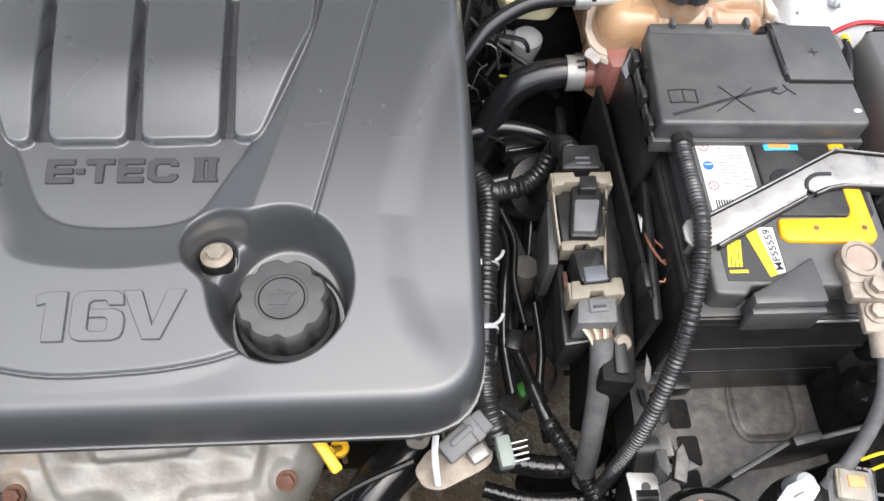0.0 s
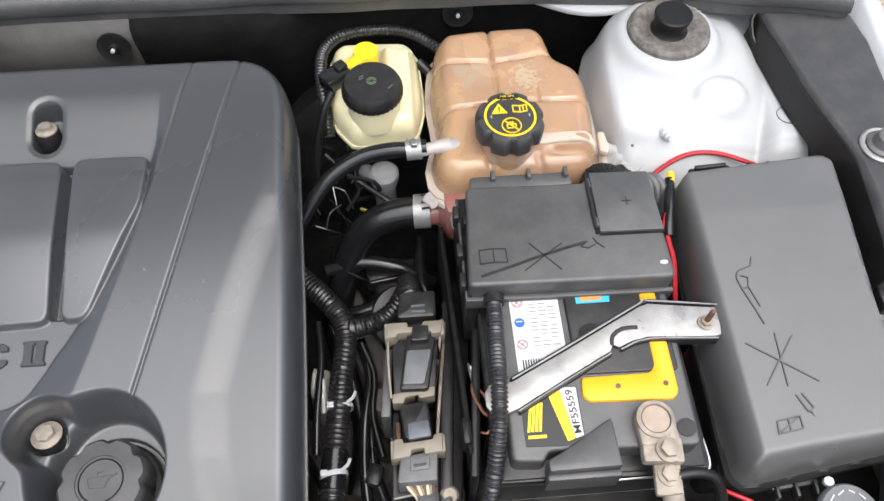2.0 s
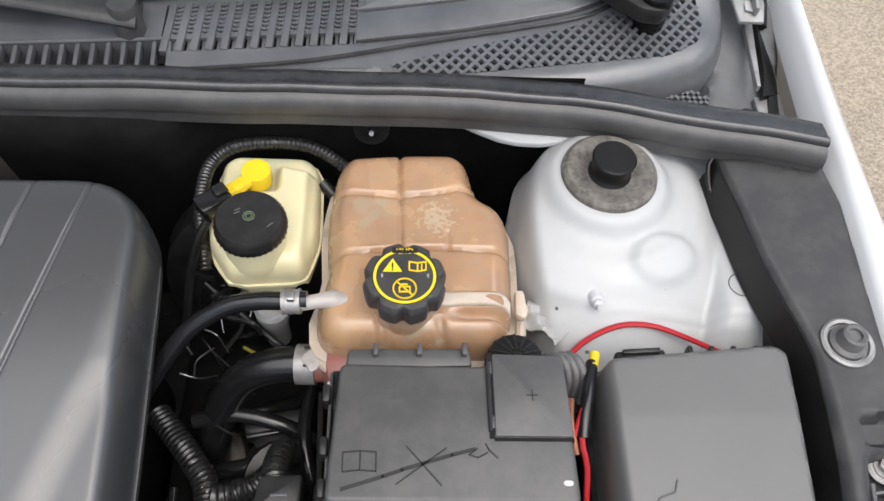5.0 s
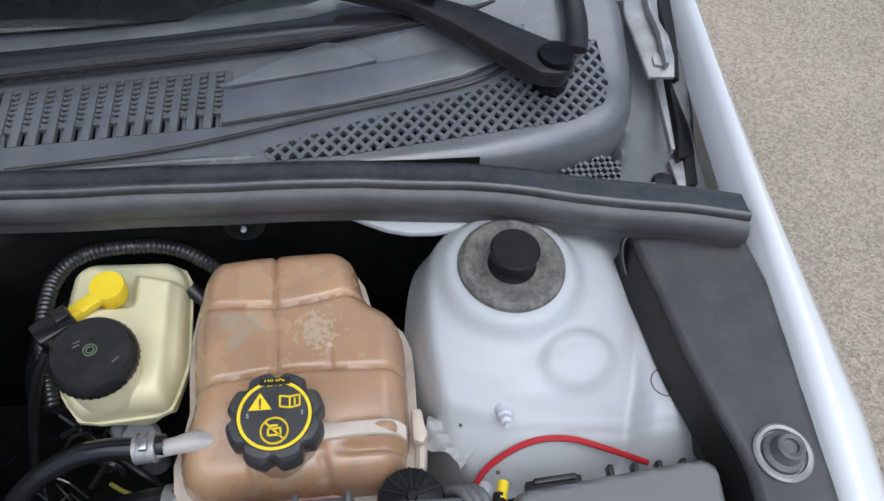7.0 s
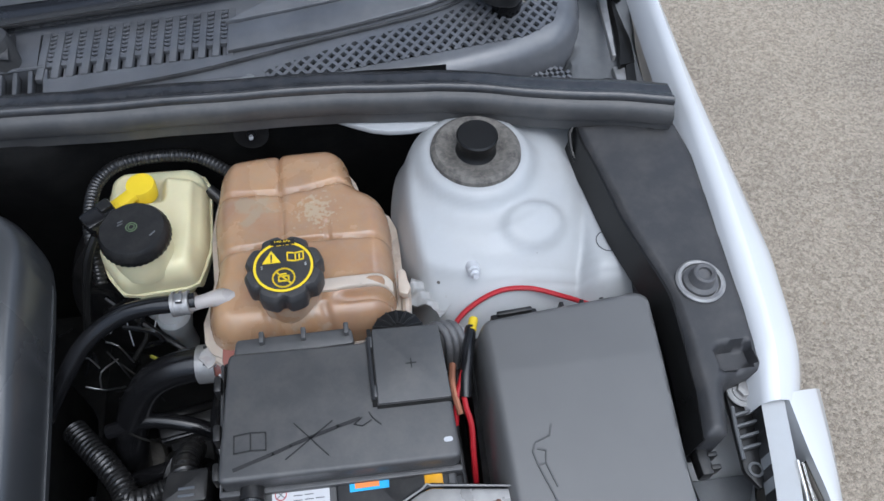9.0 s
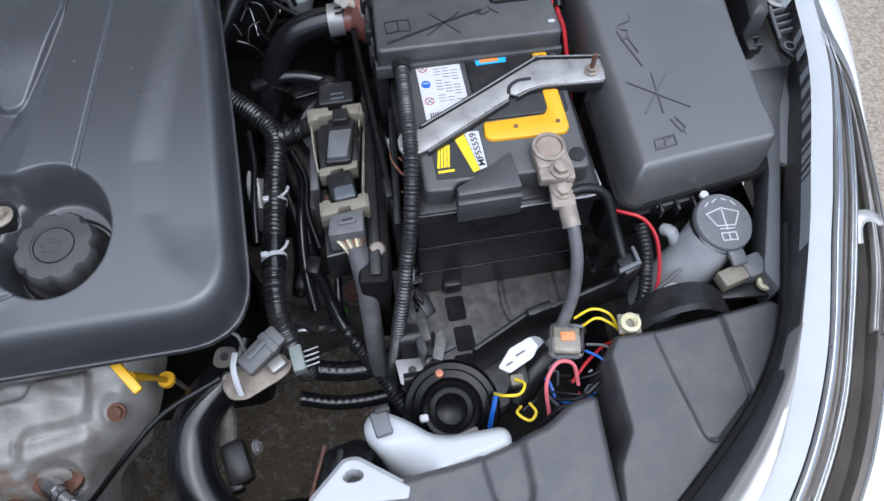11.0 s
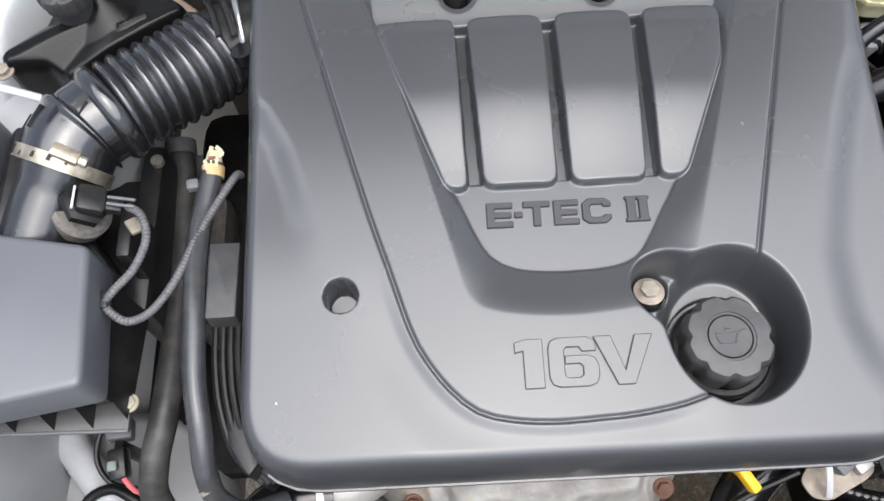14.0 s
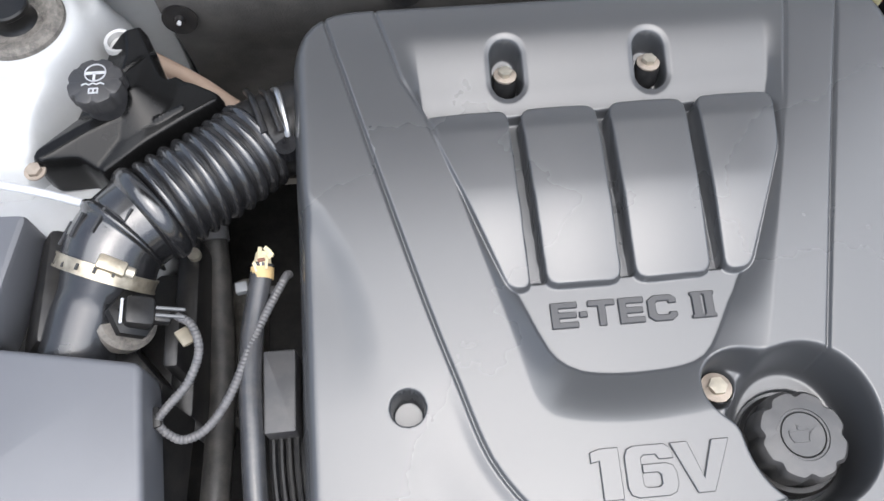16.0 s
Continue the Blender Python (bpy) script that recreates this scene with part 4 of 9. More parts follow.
# ---- open bonnet ----
def bonnet_sheet(x0, x1, s0, s1, off, nx=30, ns=16):
    """A slightly crowned sheet on the raised bonnet: s runs from its rear edge up to its front, off is the distance below the skin."""
    V, F = [], []
    lean = radians(68)
    for i in range(nx + 1):
        x = x0 + (x1 - x0) * i / nx
        for j in range(ns + 1):
            s = s0 + (s1 - s0) * j / ns
            u = (x - MIDX) / 0.72
            crown = 0.045 * (1 - u * u) + 0.05 * math.sin(math.pi * min(1, s / 0.98)) - off
            V.append((x, 0.970 - s * math.cos(lean) + crown * math.sin(lean), 1.11 + s * math.sin(lean) + crown * math.cos(lean)))
    for i in range(nx):
        for j in range(ns):
            k = i * (ns + 1) + j
            F.append((k, k + 1, k + ns + 2, k + ns + 1))
    return mesh(V, F)


bo = thing("bonnet", (MIDX, 0.97, 1.11), "white painted bonnet standing open, felt pad on its underside", "bonnet")
part("skin", bonnet_sheet(MIDX - 0.72, MIDX + 0.72, 0.0, 0.96, 0.0), BODY, bo, sharp=80)
part("inner_panel", bonnet_sheet(MIDX - 0.70, MIDX + 0.70, 0.02, 0.94, 0.022), BODY, bo, "white painted inner panel", sharp=80)
part("felt_pad", bonnet_sheet(MIDX - 0.50, MIDX + 0.50, 0.34, 0.84, 0.036), PADFELT, bo, "dark insulation pad", sharp=80)

# ---- headlamp ----
hl = thing("headlamp", (0.60, 0.15, 0.62), "clear headlamp with chrome reflector and trim strips", "headlamp")
def lamp_line(pts, z0, z1):
    return [(x, y, z0 + (z1 - z0) * k / (len(pts) - 1)) for k, (x, y) in enumerate(pts)]


LA = lamp_line([(0.637, 0.400), (0.616, 0.308), (0.572, 0.199), (0.546, 0.139), (0.512, 0.070), (0.486, 0.022), (0.458, -0.021), (0.427, -0.055), (0.391, -0.088), (0.345, -0.125)], 0.858, 0.838)
LB = lamp_line([(0.656, 0.400), (0.635, 0.305), (0.591, 0.196), (0.564, 0.136), (0.531, 0.062), (0.507, 0.018), (0.480, -0.022), (0.453, -0.054), (0.419, -0.088), (0.372, -0.128)], 0.858, 0.838)
LC = lamp_line([(0.653, 0.348), (0.645, 0.284), (0.616, 0.195), (0.583, 0.118), (0.554, 0.058), (0.532, 0.015), (0.508, -0.022), (0.484, -0.053), (0.455, -0.087), (0.410, -0.128)], 0.853, 0.826)
LD = lamp_line([(0.664, 0.354), (0.667, 0.296), (0.649, 0.208), (0.626, 0.125), (0.599, 0.066), (0.577, 0.020), (0.548, -0.028), (0.526, -0.058), (0.498, -0.092), (0.455, -0.135)], 0.836, 0.796)
LS = lamp_line([(0.511, 0.071), (0.483, 0.030), (0.447, -0.010), (0.403, -0.048), (0.360, -0.077), (0.315, -0.108)], 0.845, 0.828)
LE = lamp_line([(0.650, 0.368), (0.610, 0.273), (0.572, 0.192), (0.542, 0.124), (0.519, 0.078), (0.487, 0.037), (0.445, 0.0), (0.395, -0.038), (0.353, -0.067), (0.305, -0.10)], 0.806, 0.792)


def blend(P, Q, k, dz=0.0):
    return [tuple(a + (b - a) * k for a, b in zip(p, q))[:2] + (p[2] + (q[2] - p[2]) * k + dz,) for p, q in zip(P, Q)]


def strip(P, Q, lift=0.002, drop=0.02):
    """A band between two curves, crowned by lift, with sides that go down."""
    n = 70
    res = lambda L: [L[int(i * (len(L) - 1) / (n - 1))] for i in range(n)]
    A, B = res(spline(P, 0.002)), res(spline(Q, 0.002))
    V, F = [], []
    for a, b in zip(A, B):
        V += [a + Vector((0, 0, -drop)), a, a.lerp(b, 0.2) + Vector((0, 0, lift * 0.8)), a.lerp(b, 0.5) + Vector((0, 0, lift)), a.lerp(b, 0.8) + Vector((0, 0, lift * 0.8)), b, b + Vector((0, 0, -drop))]
    for i in range(n - 1):
        for j in range(6):
            F.append((i * 7 + j, i * 7 + j + 1, (i + 1) * 7 + j + 1, (i + 1) * 7 + j))
    return mesh(V, F)


part("ledge", strip(LE, LA[:4] + LS, 0.0), PANEL, hl, "dark inner ledge", sharp=60)
part("silver_panel", strip(LS, LA[4:], 0.004), SILVERY, hl, "silvered lamp bowl", sharp=60)
part("rim", strip(LA, LB, 0.001), PAINT, hl, "white painted inner rim", sharp=50)
LF = [(0.6440, 0.350, LB[0][2])] + LB[1:]   # where the lamp's own trim begins
part("dark_strip", strip(blend(LF, LC, 0.02, -0.006), blend(LF, LC, 0.12, -0.006), 0.0), HORNB, hl, sharp=50)
part("chrome_strip", strip(blend(LF, LC, 0.12), blend(LF, LC, 0.46), 0.003), BRIGHT, hl, sharp=50)
# polished trim whose dark reflection is put into its colour
part("mid_strip", strip(blend(LF, LC, 0.46, -0.003), blend(LF, LC, 0.76, -0.003), -0.002), LAMPIN, hl, "polished strip coloured dark for its reflections", sharp=50)
part("chrome_strip", strip(blend(LF, LC, 0.76), blend(LF, LC, 0.87), 0.001), BRIGHT, hl, sharp=50)
part("chrome_strip", strip(blend(LF, LC, 0.90), LC, 0.001), BRIGHT, hl, sharp=50)
part("reflector", strip(blend(LC, LD, 0.04, -0.012), blend(LC, LD, 0.96, -0.012), -0.016), LAMPIN, hl, "dark brown reflector bowl", sharp=60)
part("dark_strip", strip(blend(LC, LD, 0.0, -0.001), blend(LC, LD, 0.10, -0.004), 0.0), HORNB, hl, sharp=50)
for k0, k1 in ((0.70, 0.75), (0.80, 0.84)):
    part("inner_rib", strip(blend(LC, LD, k0, -0.008)[:5], blend(LC, LD, k1, -0.006)[:5], 0.001, 0.006), SILVERY, hl, sharp=50)
part("chrome_strip", strip(blend(LC, LD, 0.94), blend(LC, LD, 1.06), 0.002), BRIGHT, hl, sharp=50)
part("lamp_hood", tube([(0.606, 0.142, 0.820), (0.609, 0.156, 0.824), (0.618, 0.165, 0.826), (0.632, 0.163, 0.822), (0.645, 0.152, 0.812)], 0.0065, 14, flat=0.45), SILVERY, hl, "dull silver lamp hood")
part("housing", slab([(0.30, -0.15), (0.46, -0.15), (0.56, 0.0), (0.61, 0.08), (0.66, 0.19), (0.685, 0.30), (0.67, 0.36), (0.60, 0.24), (0.52, 0.07)], 0.60, 0.775, 0.01), BLACK, hl)
part("tip", strip([(0.657, 0.400, 0.862), (0.665, 0.362, 0.846), (0.670, 0.310, 0.836), (0.659, 0.246, 0.826), (0.650, 0.205, 0.818), (0.640, 0.160, 0.812)], [(0.704, 0.412, 0.830), (0.697, 0.366, 0.826), (0.690, 0.325, 0.820), (0.673, 0.256, 0.812), (0.660, 0.205, 0.808), (0.646, 0.161, 0.804)], 0.003, 0.2), BODY, wing_right, "white painted tip beside the headlamp", sharp=70)
whole("front_bumper", slab([(-0.90, -0.20), (-0.70, -0.32), (-0.3, -0.42), (0.1, -0.42), (0.45, -0.33), (0.62, -0.16), (0.70, 0.05), (0.71, 0.30), (0.69, 0.30), (0.66, 0.1), (0.58, -0.1), (0.42, -0.24), (0.1, -0.33), (-0.3, -0.33), (-0.66, -0.24), (-0.82, -0.10)], 0.25, 0.66, 0.02), BODY, "white painted front bumper", "bumper")

# ---- front: radiator cover, duct, radiator ----
rc = thing("radiator_cover", (0.1, 0.0, 0.77), "matt black plastic cover over the radiator support", "trim panel")
cover_edge = rounded([(0.352, 0.057), (0.330, 0.055), (0.305, 0.040), (0.278, 0.033), (0.24, 0.024), (0.114, 0.013), (-0.02, 0.014), (-0.18, 0.022), (-0.40, 0.035), (-0.60, 0.055), (-0.62, -0.06), (0.20, -0.075), (0.215, -0.048), (0.346, -0.044)], 0.005)


def rc_z(x, y, d):
    s = sd_poly(rounded([(0.246, 0.05), (0.252, -0.012), (0.262, -0.024), (0.276, -0.022), (0.284, -0.01), (0.284, 0.05)], 0.01), x, y)[0]
    rings = 0.002 * step(0.0015, 0.0, np.abs(np.hypot(x - 0.078, y + 0.018) - 0.012)) - 0.004 * step(0.016, 0.014, np.hypot(x - 0.078, y + 0.018))
    return 0.802 - 0.006 * step(0.004, 0.0, d) - 0.005 * step(0.001, -0.002, s) + rings - 0.05 * np.clip(-0.03 - y, 0, 1)


part("panel", relief(cover_edge, rc_z, 0.0025, 0.018), PANEL, rc, sharp=60)
part("plug", lathe([(0.0195, 0.0), (0.0195, 0.002), (0.016, 0.0035), (0, 0.004)], (0.138, -0.017, 0.8015), 40), CHALK, rc, "round white plug")
part("step", slab([(0.215, -0.10), (0.352, -0.10), (0.352, -0.048), (0.215, -0.050)], 0.775, 0.789, 0.003), PANEL, rc)
part("pad", box((0.342, -0.062, 0.792), (0.024, 0.026, 0.012), 0.004), MID, rc)

rd = thing("radiator", (-0.1, 0.0, 0.3), "black radiator and fan shroud behind the cover", "radiator")
part("core", box((-0.14, -0.02, 0.52), (0.68, 0.05, 0.46), 0.006), DEEP, rd)
part("shroud", box((-0.14, 0.01, 0.55), (0.62, 0.012, 0.36), 0.004), BLACK, rd)
part("tank", box((0.165, 0.012, 0.56), (0.07, 0.055, 0.38), 0.012), BLACK, rd)
part("top_bar", box((-0.14, -0.005, 0.765), (0.9, 0.04, 0.04), 0.006), BLACK, rd)
part("motor_step", slab(rounded([(0.104, 0.030), (0.122, 0.074), (0.150, 0.080), (0.180, 0.066), (0.176, 0.040), (0.150, 0.022)], 0.006), 0.66, 0.712, 0.004), HORNB, rd)
part("motor_step", slab(rounded([(0.118, 0.030), (0.128, 0.062), (0.150, 0.068), (0.172, 0.052), (0.160, 0.024)], 0.005), 0.700, 0.735, 0.004), HORNB, rd)
part("motor_rib", box((0.132, 0.046, 0.737), (0.006, 0.040, 0.008), 0.002, (0, 0, -18)), BLACK, rd)
part("motor_rib", box((0.158, 0.042, 0.737), (0.006, 0.036, 0.008), 0.002, (0, 0, -18)), BLACK, rd)
part("blade", slab([(0.101, 0.028), (0.104, 0.027), (0.123, 0.076), (0.121, 0.080)], 0.68, 0.712, 0.0006), RUST, rd, "rusty edge plate")

du = thing("intake_duct", (0.44, 0.03, 0.66), "matt black moulded duct beside the headlamp", "air duct")
duct_edge = rounded([(0.383, 0.107), (0.408, 0.106), (0.481, 0.111), (0.529, 0.116), (0.538, 0.108), (0.517, 0.072), (0.485, 0.033), (0.443, -0.004), (0.393, -0.042), (0.352, -0.072), (0.347, -0.042), (0.354, 0.0), (0.371, 0.026), (0.372, 0.062), (0.372, 0.092)], 0.004)
rib_loop = [(0.413, 0.112), (0.420, 0.057), (0.428, 0.013), (0.434, 0.006), (0.441, 0.005), (0.479, 0.034), (0.480, 0.042), (0.479, 0.113)]


def duct_z(x, y, d):
    s = sd_poly(rounded(rib_loop, 0.008), x, y)[0]
    return 0.793 - 0.0015 * step(0.0015, -0.0015, s) - 0.0030 * step(0.0024, 0.0004, np.abs(s)) * step(0.425, 0.437, x) + 0.0015 * step(0.004, 0.0, np.abs(s)) * step(0.434, 0.424, x) - 0.006 * step(0.004, 0.0, d)


part("shell", relief(duct_edge, duct_z, 0.0014, 0.10), PANEL, du, sharp=60)
part("collar", lathe([(0.048, -0.012), (0.050, -0.004), (0.050, 0.012), (0.046, 0.016), (0.040, 0.012)], (0.452, 0.122, 0.752), 32, rot=(80, 0, 0)), BLACK, du)
part("rim", tube([(0.565, 0.18, 0.80), (0.542, 0.124, 0.80), (0.519, 0.078, 0.80), (0.487, 0.037, 0.799), (0.445, 0.0, 0.797), (0.395, -0.038, 0.795), (0.353, -0.067, 0.793), (0.305, -0.10, 0.79)], 0.0055, 8), RUBBER, du)
part("tab", box((0.402, 0.1185, 0.780), (0.020, 0.018, 0.003), 0.001, (8, 0, -8)), BEIGE, du)
part("tab_nut", lathe([(0.004, 0.0), (0.009, 0.0), (0.009, 0.004), (0.006, 0.006), (0.004, 0.002)], (0.402, 0.118, 0.782), 24), CREAM, du)

# side rails and dark structure low down
rl = thing("chassis_rail", (0.30, 0.3, 0.35), "chassis rail coloured near black for deep shade", "chassis rail", "chassis rails")
# this side coloured near black to carry the shade low in the bay
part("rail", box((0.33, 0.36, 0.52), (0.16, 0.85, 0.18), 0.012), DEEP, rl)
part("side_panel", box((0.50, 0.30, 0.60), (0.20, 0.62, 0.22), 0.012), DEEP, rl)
rl2 = thing("chassis_rail", (-0.62, 0.3, 0.35), "white painted chassis rail", "chassis rail", "chassis rails")
part("rail", box((-0.63, 0.25, 0.40), (0.12, 0.85, 0.14), 0.012), PAINT, rl2)
part("side_panel", box((-0.74, 0.25, 0.64), (0.06, 0.9, 0.28), 0.012), PAINT, rl2)
part("floor_panel", relief(rounded([(-0.80, 0.30), (-0.60, 0.30), (-0.545, 0.22), (-0.56, 0.0), (-0.80, 0.0)], 0.02), lambda x, y, d: 0.515 + 0.02 * step(-0.60, -0.66, x) + 0.006 * np.sin(y * 40) - 0.02 * step(0.012, 0, d), 0.006, 0.05), PAINT, rl2, "white painted inner panel", sharp=70)
sb = thing("subframe", (0.16, 0.1, 0.1), "black painted front subframe arm", "subframe")
part("arm", slab([(0.172, 0.26), (0.250, 0.25), (0.315, -0.05), (0.195, -0.05)], 0.24, 0.30, 0.01), DEEP, sb)
part("cross", slab([(-0.6, -0.02), (0.3, -0.02), (0.3, -0.10), (-0.6, -0.10)], 0.16, 0.24, 0.01), DEEP, sb)

# ---- engine cover ----
def cz(y):
    return 0.832 + 0.165 * (y - 0.261)


ec = thing("engine_cover", (-0.2, 0.40, 0.76), "satin grey plastic engine cover with V-shaped ribs and raised lettering", "engine cover")
cov_edge = rounded([(-0.462, 0.171), (0.075, 0.171), (0.076, 0.40), (0.070, 0.648), (-0.458, 0.648)], 0.062, 10)
groove_l = [(-0.428, 0.66), (-0.426, 0.629), (-0.407, 0.555), (-0.362, 0.39), (-0.341, 0.321), (-0.327, 0.276), (-0.316, 0.253), (-0.299, 0.230), (-0.279, 0.213), (-0.255, 0.206), (-0.224, 0.203), (-0.19, 0.204), (-0.159, 0.206), (-0.125, 0.2115), (-0.100, 0.2195)]
groove_r = [(0.027, 0.66), (0.024, 0.633), (-0.006, 0.516), (-0.030, 0.42), (-0.056, 0.316)]
step_l = [(-0.384, 0.66), (-0.382, 0.631), (-0.365, 0.57), (-0.341, 0.523), (-0.311, 0.412), (-0.289, 0.325), (-0.284, 0.306), (-0.276, 0.293), (-0.262, 0.286), (-0.23, 0.281), (-0.194, 0.280), (-0.150, 0.284), (-0.13, 0.290), (-0.112, 0.310), (-0.100, 0.33), (-0.075, 0.415), (-0.054, 0.491), (-0.036, 0.570), (-0.022, 0.633), (-0.018, 0.66)]
well = [(-0.352, 0.66), (-0.350, 0.57), (-0.346, 0.53), (-0.318, 0.46), (-0.283, 0.376), (-0.272, 0.350), (-0.262, 0.333), (-0.244, 0.322), (-0.215, 0.318), (-0.190, 0.318), (-0.165, 0.320), (-0.146, 0.327), (-0.134, 0.342), (-0.120, 0.366), (-0.108, 0.386), (-0.080, 0.45), (-0.062, 0.50), (-0.055, 0.54), (-0.050, 0.57), (-0.047, 0.66)]
pads = [[(-0.350, 0.536), (-0.279, 0.536), (-0.275, 0.387), (-0.294, 0.387)], [(-0.270, 0.537), (-0.205, 0.537), (-0.202, 0.388), (-0.264, 0.388)], [(-0.196, 0.538), (-0.130, 0.538), (-0.130, 0.389), (-0.193, 0.388)], [(-0.121, 0.539), (-0.054, 0.539), (-0.058, 0.490), (-0.099, 0.390), (-0.121, 0.390)]]
pad_hull = [(-0.300, 0.537), (-0.100, 0.540), (-0.112, 0.393), (-0.282, 0.392)]
crease_r = [(0.060, 0.60), (0.047, 0.492), (0.034, 0.462), (0.021, 0.423), (0.008, 0.38), (-0.006, 0.32), (-0.004, 0.27), (0.006, 0.235), (0.020, 0.207)]
crease_l = [(-0.475, 0.52), (-0.454, 0.483), (-0.434, 0.462), (-0.415, 0.427), (-0.403, 0.388), (-0.397, 0.356), (-0.398, 0.33)]


upper_l, upper_r = step_l[:5], step_l[-4:]


def smoothed(pts, every=0.009):
    return [(p.x, p.y) for p in spline([(x, y, 0) for x, y in pts], every)]


groove_l, groove_r, step_l, well = smoothed(groove_l), smoothed(groove_r), smoothed(step_l), smoothed(well)


def cover_z(x, y, d):
    h = cz(y) - 0.004 * step(0.60, 0.66, y)
    # outside the V the sides fall away a little past a soft crease
    h = h - 0.0044 * step(-0.004, 0.030, x - line_at(crease_r, y)) * step(0.64, 0.46, y) * step(0.18, 0.26, y)
    h = h - 0.0050 * step(-0.003, 0.026, line_at(crease_l, y) - x) * step(0.62, 0.46, y) * step(0.30, 0.42, y)
    # the 16V field stands a little above the front apron
    gl = sd_poly(groove_l + [(-0.078, 0.262), (-0.056, 0.316)] + groove_r[::-1], x, y)[0]
    h = h - 0.0022 * step(0.0, 0.012, gl) * step(0.055, 0.014, gl) * step(0.34, 0.24, y) * step(-0.09, -0.15, x)
    # falling band and sunken field
    out = sd_poly(step_l, x, y)[0]
    inn = sd_poly(well, x, y)[0]
    t = np.clip(-out / (np.abs(out) + np.abs(inn) + 1e-9), 0, 1)
    t = np.where(out > 0, 0, np.where(inn < 0, 1, t))
    depth = 0.0115 * step(0.622, 0.530, y)
    h = h - depth * (t ** 1.25)
    h = h - 0.0015 * step(0.001, -0.001, inn) * step(0.56, 0.52, y)
    # four pads with rounded shoulders, and the narrow channels between them
    inside = 0.0 * x
    for i, p in enumerate(pads):
        s = sd_poly(rounded(p, 0.012 if i in (1, 2) else 0.010, 4), x, y)[0]
        top = cz(y) + 0.0030 - 0.0085 * step(0.47, 0.375, y)
        xc = sum(q[0] for q in p) / len(p)
        crown = top - 0.0014 * ((x - xc) / 0.032) ** 2 - 0.0020 * np.clip(1 + s / 0.0024, 0, 1) ** 2 - 0.004 * np.clip((y - 0.515) / 0.022, 0, 1) ** 2
        m = step(0.0004, -0.0010, s)
        inside = np.maximum(inside, m)
        h = h * (1 - m) + np.maximum(crown, h - 0.001) * m
    hull = sd_poly(pad_hull, x, y)[0]
    h = h - 0.009 * step(-0.001, -0.004, hull) * (1 - inside)
    # thin grooves
    for g_ in (groove_l, groove_r):
        h = h - 0.0032 * np.exp(-(d_line(g_, x, y) / 0.0013) ** 2)
    h = h - 0.0024 * np.exp(-(d_line(upper_l, x, y) / 0.0014) ** 2) * step(0.5, 0.56, y)
    h = h - 0.0024 * np.exp(-(d_line(upper_r, x, y) / 0.0014) ** 2) * step(0.5, 0.56, y)
    # lobes round the fixing and the filler cap
    la = np.hypot(x + 0.128, y - 0.302) - 0.027
    lb = np.hypot(x + 0.0785, (y - 0.2685) / 1.12) - 0.0535
    k = 0.006
    lob = -np.log(np.exp(-la / k) + np.exp(-lb / k)) * k
    # bowl: steep lip, then a floor that dips to the filler
    floor = 0.034 + 0.016 * step(0.002, -0.012, lb)
    h = h - floor * step(0.0012, -0.0085, lob)
    h = h - 0.030 * step(0.0445, 0.0425, np.hypot(x + 0.0785, y - 0.260))
    h = h - 0.006 * step(0.0165, 0.0150, np.hypot(x + 0.1336, y - 0.307))
    # bolt slots and the front fixing hole
    for bx in (-0.275, -0.1515):
        s = np.hypot(x - bx, np.maximum(np.abs(y - 0.577) - 0.011, 0)) - 0.0130
        h = h - 0.024 * step(0.001, -0.003, s) - 0.0012 * step(0.006, 0.001, s)
    h = h - 0.032 * step(0.0135, 0.0115, np.hypot(x + 0.379, y - 0.304))
    # rounded rim
    e = np.clip(1 - d / 0.017, 0, 1)
    return h - 0.052 * (1 - np.maximum(1 - e ** 2.6, 0) ** 0.42)


part("shell", relief(cov_edge, cover_z, 0.00105, 0.010), COVER, ec, sharp=179)
low = [(x, y) for x, y in rounded([(-0.4635, 0.1695), (0.0765, 0.1695), (0.0775, 0.40), (0.0715, 0.640), (-0.4595, 0.640)], 0.062, 10)]
part("flange", relief(low, lambda x, y, d: cz(y) - 0.056 + 0.0 * d, 0.02, 0.006), COVER, ec, "thin lower flange")
field = lambda x, y: cover_z(np.array([x]), np.array([y]), np.array([0.1]))[0]
